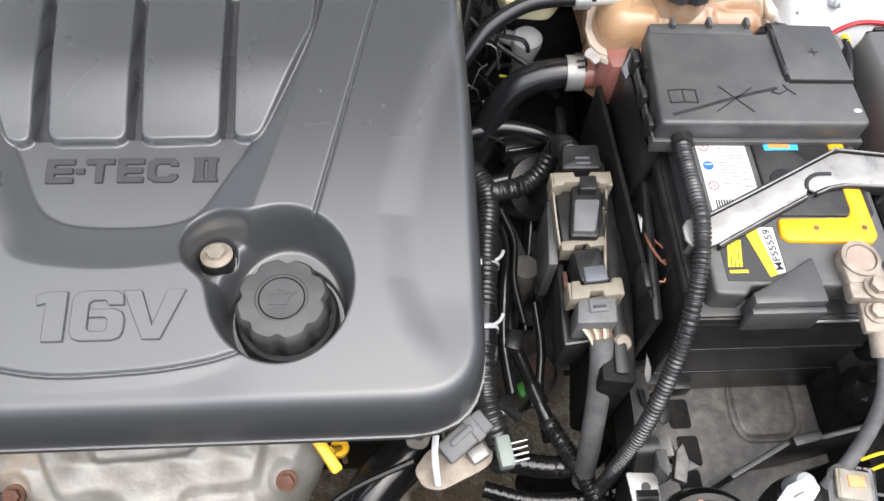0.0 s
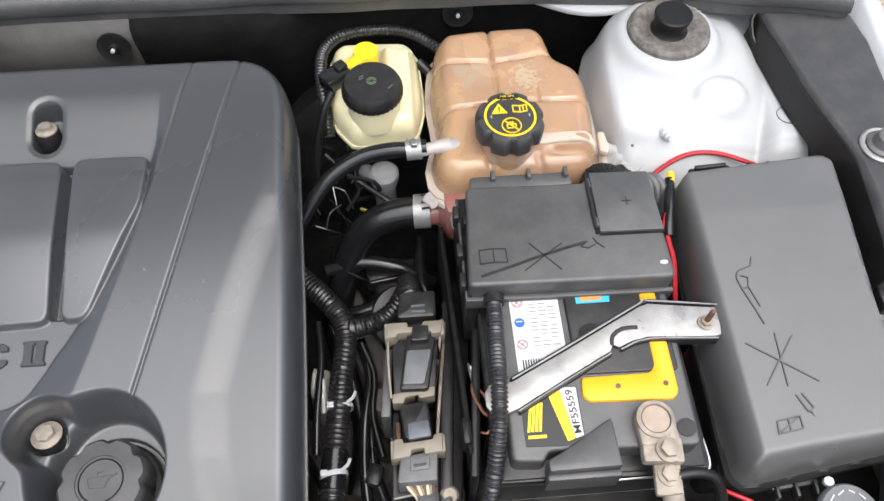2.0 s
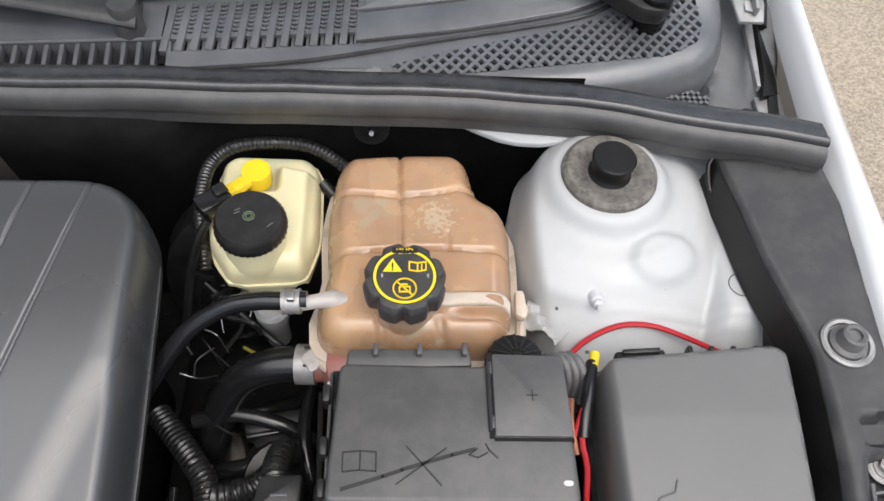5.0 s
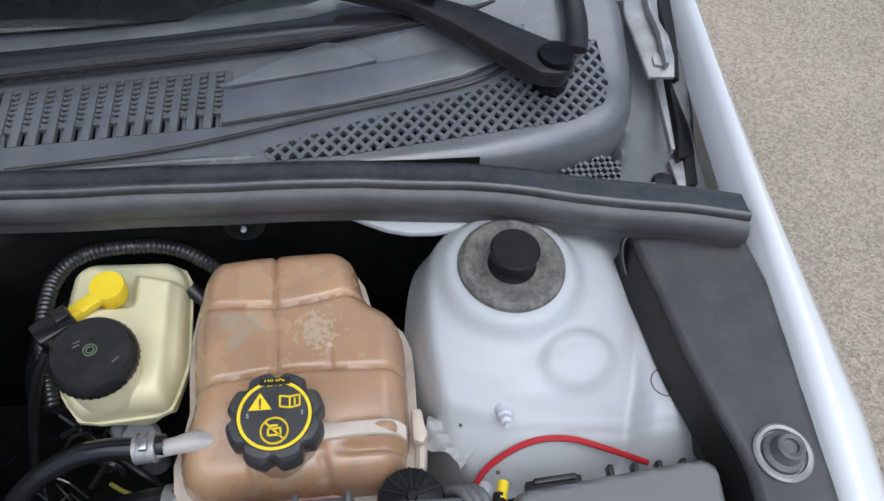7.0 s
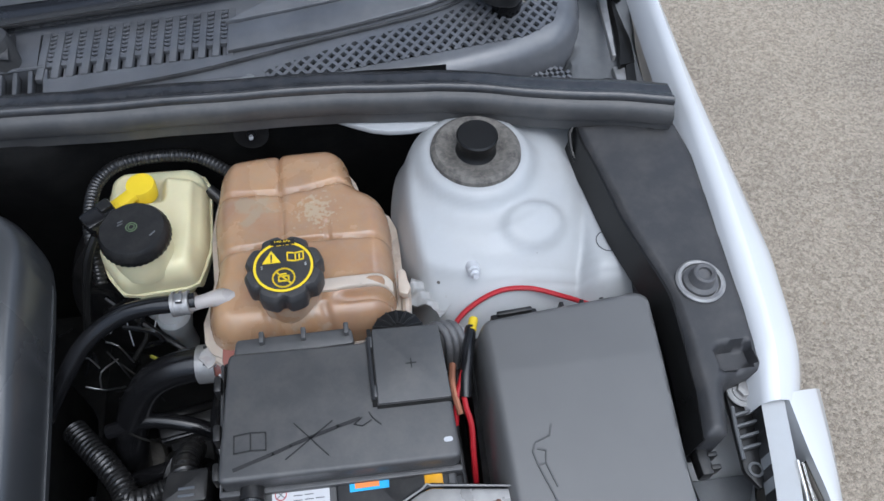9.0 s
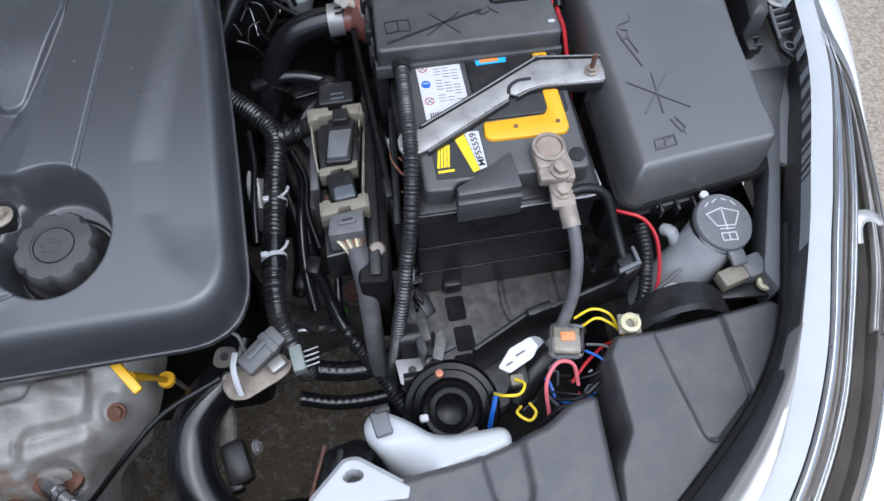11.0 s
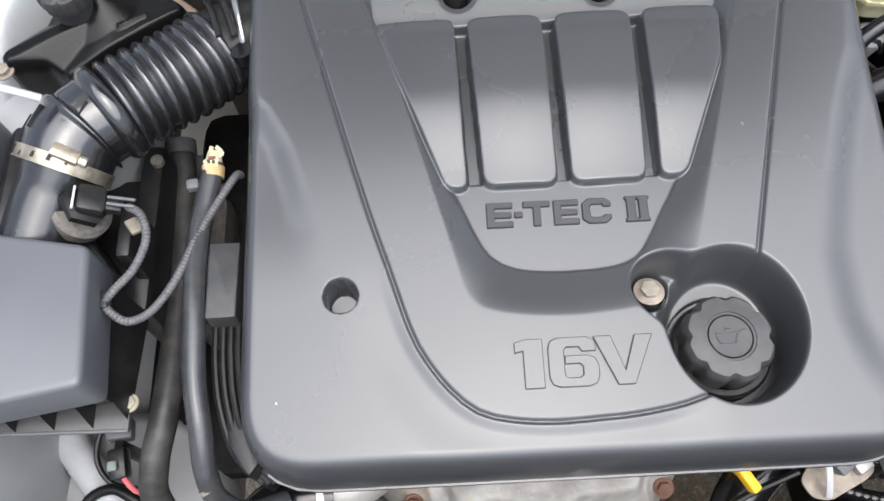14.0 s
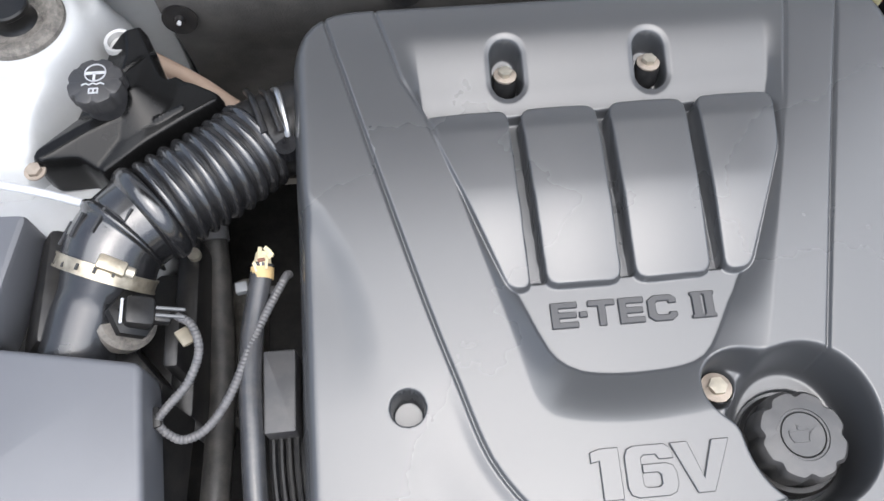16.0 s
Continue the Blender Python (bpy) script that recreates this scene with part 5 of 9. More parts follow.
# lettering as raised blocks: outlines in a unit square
GLYPH = {
    "E": [(0, 0), (1, 0), (1, 0.24), (0.30, 0.24), (0.30, 0.38), (0.95, 0.38), (0.95, 0.62), (0.30, 0.62), (0.30, 0.76), (1, 0.76), (1, 1), (0, 1)],
    "-": [(0, 0), (1, 0), (1, 1), (0, 1)],
    "T": [(0.36, 0), (0.64, 0), (0.64, 0.76), (1, 0.76), (1, 1), (0, 1), (0, 0.76), (0.36, 0.76)],
    "C": [(0.22, 0), (0.80, 0), (1, 0.16), (1, 0.34), (0.72, 0.34), (0.72, 0.24), (0.36, 0.24), (0.28, 0.32), (0.28, 0.68), (0.36, 0.76), (0.72, 0.76), (0.72, 0.66), (1, 0.66), (1, 0.84), (0.80, 1), (0.22, 1), (0, 0.82), (0, 0.18)],
    "I": [(0, 0), (1, 0), (1, 0.14), (0.86, 0.14), (0.86, 0.86), (1, 0.86), (1, 1), (0, 1), (0, 0.86), (0.14, 0.86), (0.14, 0.14), (0, 0.14)],
    "1": [(0.30, 0), (1, 0), (1, 1), (0.36, 1), (0, 0.94), (0, 0.72), (0.30, 0.76)],
    "6": [(0.20, 0), (0.80, 0), (0.94, 0.06), (1, 0.20), (1, 0.44), (0.94, 0.57), (0.80, 0.63), (0.33, 0.63), (0.33, 0.46), (0.62, 0.46), (0.68, 0.41), (0.68, 0.24), (0.62, 0.19), (0.38, 0.19), (0.32, 0.24), (0.32, 0.74), (0.38, 0.80), (0.62, 0.80), (0.68, 0.70), (0.97, 0.70), (0.95, 0.90), (0.80, 1), (0.20, 1), (0.06, 0.94), (0, 0.80), (0, 0.20), (0.06, 0.06)],
    "V": [(0.36, 0), (0.64, 0), (1, 1), (0.70, 1), (0.50, 0.30), (0.30, 1), (0, 1)],
}


def glyph(name, ch, x0, x1, y0, y1, surf, depth, mat):
    pts = [(x0 + a * (x1 - x0), y0 + b * (y1 - y0)) for a, b in GLYPH[ch]]
    part(name, slab(pts, -0.001, depth, 0.0006, 0.0, 1, tilt=surf), mat, ec, sharp=25)


for ch, a, b, y0, y1 in (("E", -0.2625, -0.2411, 0.3560, 0.3765), ("-", -0.2401, -0.2334, 0.3636, 0.3684), ("T", -0.2329, -0.2110, 0.3560, 0.3765), ("E", -0.2085, -0.1881, 0.3560, 0.3765), ("C", -0.1855, -0.1621, 0.3560, 0.3765), ("I", -0.1509, -0.1407, 0.3560, 0.3770), ("I", -0.1412, -0.1310, 0.3560, 0.3770)):
    glyph("letter", ch, a, b, y0, y1, lambda x, y: cz(y) - 0.0130, 0.0022, LETTER)
for ch, a, b in (("1", -0.2495, -0.2280), ("6", -0.2245, -0.1870), ("V", -0.1900, -0.1450)):
    glyph("numeral", ch, a, b, 0.2265, 0.2630, lambda x, y: cz(y), 0.0022, COVER)
for c, r in (((-0.2764, 0.5725, 0.873), 0.0056), ((-0.1525, 0.5749, 0.875), 0.0056), ((-0.380, 0.309, 0.796), 0.0055), ((-0.1336, 0.3070, 0.804), 0.0072)):
    b_ = thing("cover_bolt", c, "zinc-plated hexagon bolt with a washer", "bolt", "cover bolts")
    part("washer", lathe([(r * 1.75, 0.0), (r * 1.75, 0.0015), (r * 1.55, 0.0022), (0, 0.0022)], c, 28, rot=(-9, 0, 0)), DIRTY if c[0] < -0.3 else LEAD, b_)
    part("head", bolt((c[0], c[1], c[2] + 0.002), r * 0.92, 0.005, (-9, 0, 0), 1.0), DIRTY if c[0] < -0.3 else ZINC, b_)
    part("sleeve", lathe([(r * 1.9, -0.02), (r * 1.9, 0.0)], c, 24, rot=(-9, 0, 0)), BLACK, b_)

# oil filler cap
oc = thing("oil_filler_cap", (-0.0795, 0.263, 0.78), "black plastic oil filler cap with grip notches", "oil cap")
scal = lambda a, j: 1 - (0.105 * max(0, math.cos(8 * a + 0.5)) ** 1.6 if j < 4 else 0)
part("knob", lathe([(0.0350, 0.780), (0.0360, 0.806), (0.0352, 0.812), (0.0325, 0.8155), (0.020, 0.8165), (0.0195, 0.8155), (0, 0.8155)], (-0.0795, 0.263, 0), 84, scal, (0, 0, 0)), PANEL, oc)
part("skirt", lathe([(0.0405, 0.772), (0.0405, 0.786), (0.038, 0.789), (0.034, 0.789)], (-0.0785, 0.261, 0), 48), BLACK, oc)
strokes("oil_can_mark", [[(-0.090, 0.262), (-0.088, 0.258), (-0.076, 0.258), (-0.074, 0.264), (-0.068, 0.268)], [(-0.090, 0.262), (-0.090, 0.266), (-0.076, 0.267), (-0.068, 0.2685)], [(-0.083, 0.267), (-0.083, 0.270), (-0.079, 0.270)]], 0.8156, 0.0012, 0.0006, PALE, oc)
part("mark_ring", lathe([(0.0165, 0.8155), (0.0172, 0.8166), (0.0179, 0.8155)], (-0.0795, 0.263, 0), 48), BLACK, oc)

# ---- engine below ----
en = thing("engine_block", (-0.2, 0.42, 0.25), "engine block beneath the cover, near black for shade", "engine")
# both near black, so the colour holds the shade under the cover
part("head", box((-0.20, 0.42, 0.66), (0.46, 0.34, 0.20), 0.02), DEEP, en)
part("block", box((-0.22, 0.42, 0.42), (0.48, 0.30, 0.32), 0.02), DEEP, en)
part("timing_cover", slab([(-0.489, 0.345), (-0.464, 0.35), (-0.448, 0.19), (-0.456, 0.178), (-0.474, 0.205), (-0.486, 0.25)], 0.55, 0.785, 0.006), BLACK, en, "black plastic timing cover")
for k in range(4):
    part("rib", tube([(-0.4865 + k * 0.0062, 0.300, 0.795), (-0.4855 + k * 0.0062, 0.27, 0.793), (-0.481 + k * 0.0062, 0.235, 0.788), (-0.470 + k * 0.006, 0.200, 0.775), (-0.452 + k * 0.005, 0.180, 0.755)], 0.0027, 8), BLACK, en)
gb = thing("gearbox", (0.13, 0.33, 0.25), "dusty cast gearbox casing with bolts", "gearbox")
part("casing", box((0.13, 0.45, 0.40), (0.20, 0.26, 0.20), 0.04, (0, 0, 8), 4), CASTING, gb)
part("bell", lathe([(0.0, 0.12), (0.06, 0.11), (0.10, 0.08), (0.11, 0.0)], (0.13, 0.41, 0.42), 32), CASTING, gb, "cast bell housing")
part("boss", lathe([(0.024, 0), (0.024, 0.05), (0.018, 0.06), (0, 0.06)], (0.165, 0.305, 0.48), 20), CASTING, gb)
part("bolt", bolt((0.165, 0.305, 0.54), 0.0085, 0.010), RUST, gb, "rusty casing bolt")
part("boss_arm", box((0.160, 0.335, 0.492), (0.055, 0.085, 0.030), 0.010, (0, 0, 8), 3), CASTING, gb)
part("selector", tube([(0.135, 0.36, 0.50), (0.137, 0.365, 0.58), (0.14, 0.37, 0.66)], lambda t: 0.02 - 0.006 * t, 14), CASTING, gb)
part("collar", lathe([(0.02, 0), (0.022, 0.012), (0.018, 0.02)], (0.137, 0.366, 0.60), 20), BLACK, gb)
part("lever", box((0.12, 0.45, 0.60), (0.04, 0.16, 0.05), 0.012, (10, 0, 20)), CASTING, gb)
part("mount", lathe([(0.035, 0), (0.035, 0.03), (0.02, 0.035), (0.02, 0.02), (0, 0.02)], (0.155, 0.478, 0.64), 24, rot=(30, 20, 0)), BLACK, gb)
for i in range(4):
    part("web", box((0.10 + 0.035 * i, 0.39 - 0.012 * i, 0.505), (0.006, 0.12, 0.02), 0.002, (6, 0, 18 - 14 * i)), CASTING, gb)
for x, y in ((0.090, 0.350), (0.205, 0.372), (0.135, 0.338)):
    part("lug", lathe([(0.014, 0), (0.014, 0.016), (0.011, 0.019), (0, 0.019)], (x, y, 0.492), 18), CASTING, gb)
    part("lug_bolt", bolt((x, y, 0.511), 0.0065, 0.006), DIRTY, gb)
th = thing("throttle_clutter", (0.12, 0.60, 0.45), "dark pipes and brackets below the reservoirs", "pipework")
part("servo", lathe([(0.0, 0.06), (0.06, 0.055), (0.105, 0.03), (0.11, 0.0), (0.10, -0.03)], (0.13, 0.70, 0.66), 36, rot=(70, 0, 0)), BLACK, th, "black brake servo drum")
part("pipe", tube([(0.09, 0.62, 0.76), (0.12, 0.60, 0.74), (0.16, 0.57, 0.73), (0.19, 0.56, 0.70)], 0.003, 8), BLACK, th)
part("pipe", tube([(0.125, 0.572, 0.72), (0.140, 0.562, 0.725), (0.158, 0.556, 0.72)], 0.0018, 8), TWIG, th)
part("pipe", tube([(0.128, 0.556, 0.72), (0.142, 0.560, 0.725)], 0.0016, 8), TWIG, th)
part("block", box((0.16, 0.50, 0.66), (0.05, 0.03, 0.03), 0.006, (0, 0, 25)), BLACK, th)
part("funnel", lathe([(0.0, 0.012), (0.013, 0.012), (0.0165, 0.008), (0.0165, 0.0), (0.012, -0.02), (0.012, -0.05)], (0.153, 0.598, 0.742), 28), OPAQUE, th, "frosted round cap")
part("funnel_neck", tube([(0.146, 0.600, 0.742), (0.132, 0.612, 0.738), (0.124, 0.626, 0.728)], 0.008, 14), OPAQUE, th)
# two plain dark masses, added to keep the gap behind the engine black
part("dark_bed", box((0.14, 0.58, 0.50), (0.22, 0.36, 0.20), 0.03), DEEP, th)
part("gap_filler", box((-0.12, 0.63, 0.47), (0.34, 0.18, 0.24), 0.03), DEEP, th)

# heat shield over the exhaust manifold
hs = thing("exhaust_heat_shield", (-0.22, 0.17, 0.48), "stained pressed aluminium heat shield over the exhaust manifold", "heat shield")
sh_edge = rounded([(-0.402, 0.262), (-0.396, 0.228), (-0.382, 0.199), (-0.360, 0.177), (-0.311, 0.150), (-0.262, 0.131), (-0.250, 0.110), (-0.217, 0.097), (-0.190, 0.104), (-0.150, 0.092), (-0.132, 0.112), (-0.122, 0.141), (-0.098, 0.156), (-0.070, 0.195), (-0.058, 0.262)], 0.016)
boss = [(-0.318, 0.215), (-0.296, 0.163), (-0.256, 0.167), (-0.239, 0.161), (-0.226, 0.137), (-0.192, 0.137), (-0.187, 0.166), (-0.121, 0.169), (-0.112, 0.215)]
top_press = [(-0.275, 0.215), (-0.262, 0.192), (-0.180, 0.196), (-0.165, 0.215)]


def shield_z(x, y, d):
    z = 0.628 - 0.50 * np.clip(0.190 - y, 0, 1) - 0.85 * np.clip(0.132 - y, 0, 1) + 0.012 * step(0.17, 0.25, y) - 0.10 * np.abs(x + 0.225) ** 1.6
    z = z + 0.013 * step(0.004, -0.005, sd_poly(rounded(boss, 0.012), x, y)[0]) - 0.006 * step(0.003, -0.004, sd_poly(rounded(top_press, 0.008), x, y)[0])
    z = z + 0.006 * step(0.004, -0.004, d_line([(-0.186, 0.150), (-0.130, 0.158)], x, y) - 0.010)
    for bx, by in ((-0.338, 0.178), (-0.096, 0.180)):
        z = z - 0.007 * step(0.018, 0.012, np.hypot(x - bx, y - by + 0.004))
    z = z + 0.010 * step(0.03, 0.005, np.hypot(x + 0.105, y - 0.215))
    z = z - 0.016 * step(0.001, -0.006, (np.hypot((x + 0.167) / 0.030, (y - 0.125) / 0.017) - 1) * 0.02)
    dents = 0.0016 * np.sin(x * 95 + 3 * np.sin(y * 60)) * np.sin(y * 130 + x * 40)
    return z + dents - 0.05 * np.clip(1 - d / 0.016, 0, 1) ** 2.2


part("shield", relief(sh_edge, shield_z, 0.0022, 0.03), SHIELD, hs, sharp=60)
on_shield = lambda x, y: float(shield_z(np.array([x]), np.array([y]), np.array([0.1]))[0])
part("collector", tube([(-0.190, 0.140, 0.530), (-0.188, 0.145, 0.48), (-0.186, 0.150, 0.40)], 0.048, 28), SHIELD, hs)
part("opening", lathe([(0.028, -0.004), (0.026, 0.0015), (0.020, 0.002), (0.012, -0.003), (0, -0.004)], (-0.167, 0.125, on_shield(-0.167, 0.125) + 0.004), 32, lambda a, j: 1 - 0.38 * abs(math.sin(a)), (22, 0, 6)), RUST, hs, "rusty opening round the probe")
part("bolt", bolt((-0.213, 0.108, on_shield(-0.213, 0.108)), 0.0075, 0.009, (40, 0, 0)), RUST, hs, "rusty bolt")
for bx, by in ((-0.338, 0.176), (-0.096, 0.179)):
    part("bolt", bolt((bx, by - 0.002, on_shield(bx, by) - 0.001), 0.0062, 0.009, (25, 0, 0)), RUST, hs, "rusty bolt")
ox = thing("oxygen_sensor", (-0.172, 0.115, 0.56), "steel oxygen sensor with a black lead", "sensor")
part("body", tube([(-0.184, 0.131, 0.572), (-0.172, 0.119, 0.584), (-0.158, 0.106, 0.588)], 0.0078, 18), STEEL, ox)
part("hexagon", tube([(-0.172, 0.119, 0.584), (-0.164, 0.1115, 0.5865)], 0.0105, 6), STEEL, ox)
part("sleeve", tube([(-0.158, 0.106, 0.588), (-0.149, 0.098, 0.588)], 0.0062, 14), GALV, ox)
part("crimp", tube([(-0.149, 0.098, 0.588), (-0.142, 0.093, 0.587)], 0.0042, 8), WHITE, ox)
part("lead", tube([(-0.143, 0.093, 0.587), (-0.130, 0.096, 0.585), (-0.085, 0.125, 0.62), (-0.04, 0.157, 0.640), (0.02, 0.180, 0.652)], 0.0033, 8), RUBBER, ox)

dp = thing("dipstick", (-0.055, 0.19, 0.60), "yellow plastic oil dipstick handle", "dipstick")
part("grip", box((-0.0525, 0.1735, 0.711), (0.0095, 0.036, 0.012), 0.0025, (18, 0, 35)), AMBER, dp)
part("bridge", tube([(-0.0515, 0.175, 0.707), (-0.0500, 0.184, 0.680), (-0.0490, 0.198, 0.635), (-0.0490, 0.208, 0.600)], lambda t: 0.0055 - 0.0022 * min(1, 2 * t), 10), AMBER, dp)
part("knob", lathe([(0.0085, -0.004), (0.0095, 0.0), (0.0085, 0.004), (0, 0.005)], (-0.049, 0.209, 0.597), 24), AMBER, dp)
part("stick", tube([(-0.049, 0.210, 0.595), (-0.05, 0.222, 0.55), (-0.052, 0.235, 0.45)], 0.003, 8), STEEL, dp)

# hoses at the front
lh = thing("lower_coolant_hose", (0.0, 0.10, 0.50), "glossy black moulded coolant hose", "hose")
part("cuff", tube([(0.118, 0.041, 0.55), (0.142, 0.040, 0.55)], 0.0275, 22), RUBBER, lh)
part("hose", tube([(0.035, 0.235, 0.60), (0.02, 0.205, 0.60), (-0.010, 0.175, 0.595), (-0.027, 0.145, 0.585), (-0.028, 0.105, 0.575), (-0.012, 0.068, 0.565), (0.02, 0.047, 0.555), (0.07, 0.045, 0.55), (0.14, 0.04, 0.55)], 0.0245, 28), GLOSS, lh)
tb = thing("hose_bracket", (0.04, 0.16, 0.5), "small black bracket and fitting inside the hose bend", "bracket")
part("body", box((0.013, 0.117, 0.555), (0.028, 0.050, 0.030), 0.009, (10, 0, 12)), BLACK, tb)
part("foot", box((0.010, 0.094, 0.550), (0.016, 0.016, 0.020), 0.004, (0, 0, 12)), BLACK, tb)
part("arm", tube([(0.004, 0.135, 0.560), (0.008, 0.160, 0.575), (0.006, 0.185, 0.59)], 0.010, 10, flat=0.6), DIRTY, tb)
part("bolt", bolt((0.034, 0.129, 0.560), 0.0055, 0.006, (0, 70, 0)), GALV, tb, "pale bolt")
part("fitting", box((-0.036, 0.058, 0.592), (0.022, 0.026, 0.026), 0.006, (0, 0, 20)), BLACK, tb)
part("fitting_plate", slab([(-0.060, 0.046), (-0.050, 0.044), (-0.044, 0.064), (-0.052, 0.068)], 0.588, 0.604, 0.001), LEAD, tb)

# bracket with two plugs tied to it
cb = thing("connector_bracket", (0.06, 0.18, 0.60), "bare metal bracket carrying two tied connectors", "bracket")
part("plate", slab(rounded([(0.020, 0.172), (0.028, 0.156), (0.044, 0.153), (0.082, 0.170), (0.092, 0.178), (0.092, 0.194), (0.070, 0.200), (0.034, 0.190)], 0.006), 0.648, 0.651, 0.0008), LEAD, cb)
part("crimp", box((0.078, 0.183, 0.655), (0.018, 0.014, 0.010), 0.003, (0, 0, 30)), GALV, cb)
part("strut", tube([(0.036, 0.232, 0.70), (0.034, 0.222, 0.675), (0.044, 0.214, 0.672), (0.048, 0.200, 0.655)], 0.0028, 6, flat=0.5), GALV, cb)
part("ear", slab(rounded([(0.012, 0.192), (0.032, 0.188), (0.040, 0.21), (0.018, 0.214)], 0.009), 0.652, 0.655, 0.0008), DIRTY, cb)
part("ear_hole", lathe([(0.0045, 0.0), (0.0045, 0.001), (0, 0.001)], (0.026, 0.201, 0.655), 16), INK, cb)
part("plug", box((0.066, 0.196, 0.666), (0.050, 0.022, 0.018), 0.003, (10, -8, 38)), GREY, cb)
part("plug_band", box((0.074, 0.202, 0.668), (0.010, 0.024, 0.020), 0.002, (10, -8, 38)), GREY, cb)
part("plug_ridge", box((0.062, 0.194, 0.676), (0.024, 0.006, 0.004), 0.001, (10, -8, 38)), GREY, cb)
part("plug", box((0.1005, 0.181, 0.664), (0.013, 0.028, 0.016), 0.002, (0, 0, 8)), CELADON, cb, "pale grey-green plug")
for i in range(4):
    part("pin_wire", tube([(0.107, 0.172 + i * 0.0055, 0.664), (0.122, 0.175 + i * 0.0055, 0.664)], 0.0011, 6), STEEL, cb)
part("cable_tie", tube([(0.040, 0.196, 0.672), (0.038, 0.18, 0.676), (0.039, 0.166, 0.668), (0.041, 0.156, 0.656)], 0.0030, 8, flat=0.4), WHITE, cb)
part("lead", tube([(0.085, 0.215, 0.668), (0.10, 0.225, 0.665), (0.12, 0.22, 0.64)], 0.005, 8), CONDUIT, cb)

# wiring looms between engine and battery
lm = thing("wiring_loom", (0.095, 0.33, 0.62), "black corrugated wiring loom held by white cable ties", "wiring loom")
part("sleeve", tube([(0.045, 0.520, 0.685), (0.065, 0.497, 0.688), (0.086, 0.472, 0.690), (0.100, 0.450, 0.690), (0.103, 0.425, 0.690), (0.098, 0.385, 0.690), (0.092, 0.321, 0.688), (0.086, 0.266, 0.682), (0.087, 0.225, 0.672), (0.098, 0.195, 0.65), (0.104, 0.185, 0.61)], 0.0122, 16, ribs=0.0016, pitch=0.0050), CONDUIT, lm)
part("taped_length", tube([(0.0905, 0.312, 0.687), (0.0885, 0.292, 0.685), (0.0872, 0.276, 0.683)], 0.0128, 14), GLOSS, lm)
part("branch", tube([(0.100, 0.446, 0.690), (0.112, 0.440, 0.692), (0.140, 0.446, 0.694), (0.158, 0.455, 0.705), (0.172, 0.470, 0.725)], 0.0110, 14, ribs=0.0012, pitch=0.0055), CONDUIT, lm)
for x, y in ((0.0955, 0.355), (0.0890, 0.288)):
    part("cable_tie", lathe([(0.0134, -0.0025), (0.0139, 0.0), (0.0134, 0.0025)], (x, y, 0.686), 24, rot=(90, 0, 8)), WHITE, lm)
    part("tie_tail", tube([(x + 0.008, y + 0.002, 0.697), (x + 0.014, y + 0.006, 0.698), (x + 0.017, y + 0.012, 0.699)], 0.0017, 6), WHITE, lm)
    part("tie_head", box((x - 0.008, y, 0.698), (0.007, 0.006, 0.005), 0.001), WHITE, lm)
part("hook", tube([(0.073, 0.355, 0.672), (0.070, 0.372, 0.69), (0.073, 0.392, 0.698), (0.079, 0.380, 0.698), (0.080, 0.352, 0.686)], 0.0030, 8), ALU, lm, "pale metal hook")
lm2 = thing("wiring_loom", (0.14, 0.25, 0.55), "taped black wiring loom running down to the gearbox", "wiring loom")
part("boot", tube([(0.121, 0.375, 0.640), (0.122, 0.350, 0.632), (0.123, 0.330, 0.628)], lambda t: 0.009 - 0.003 * t, 12), RUBBER, lm2)
part("sleeve", tube([(0.122, 0.344, 0.628), (0.125, 0.304, 0.626), (0.134, 0.274, 0.626), (0.142, 0.243, 0.628), (0.156, 0.210, 0.622)], 0.0068, 12), GLOSS, lm2)
part("sleeve", tube([(0.150, 0.222, 0.624), (0.160, 0.205, 0.62), (0.178, 0.174, 0.615), (0.200, 0.134, 0.605), (0.225, 0.10, 0.59)], 0.0092, 14, ribs=0.0012, pitch=0.0042), CONDUIT, lm2)
part("tape_joint", tube([(0.139, 0.254, 0.628), (0.145, 0.236, 0.627)], 0.0085, 10), GLOSS, lm2)
part("sleeve", tube([(0.100, 0.194, 0.605), (0.125, 0.187, 0.60), (0.159, 0.182, 0.60), (0.190, 0.187, 0.600), (0.208, 0.205, 0.595)], 0.0115, 14, ribs=0.0007, pitch=0.009), GLOSS, lm2)
part("sleeve", tube([(0.09, 0.170, 0.575), (0.131, 0.158, 0.575), (0.180, 0.155, 0.580), (0.232, 0.162, 0.59)], 0.0085, 12, ribs=0.0006, pitch=0.008), GLOSS, lm2)
part("clip", box((0.144, 0.279, 0.548), (0.014, 0.016, 0.010), 0.003, (0, 0, 30)), GREEN, lm2, "green clip")
part("tag", box((0.128, 0.278, 0.514), (0.012, 0.020, 0.006), 0.002, (0, 0, 10)), MID, lm2)
part("white_plug", box((0.195, 0.280, 0.60), (0.010, 0.014, 0.010), 0.002, (0, 0, 20)), WHITE, lm2, "small white plug")
part("white_plug_tip", tube([(0.186, 0.278, 0.60), (0.178, 0.277, 0.60)], 0.003, 8), RUBBER, lm2)

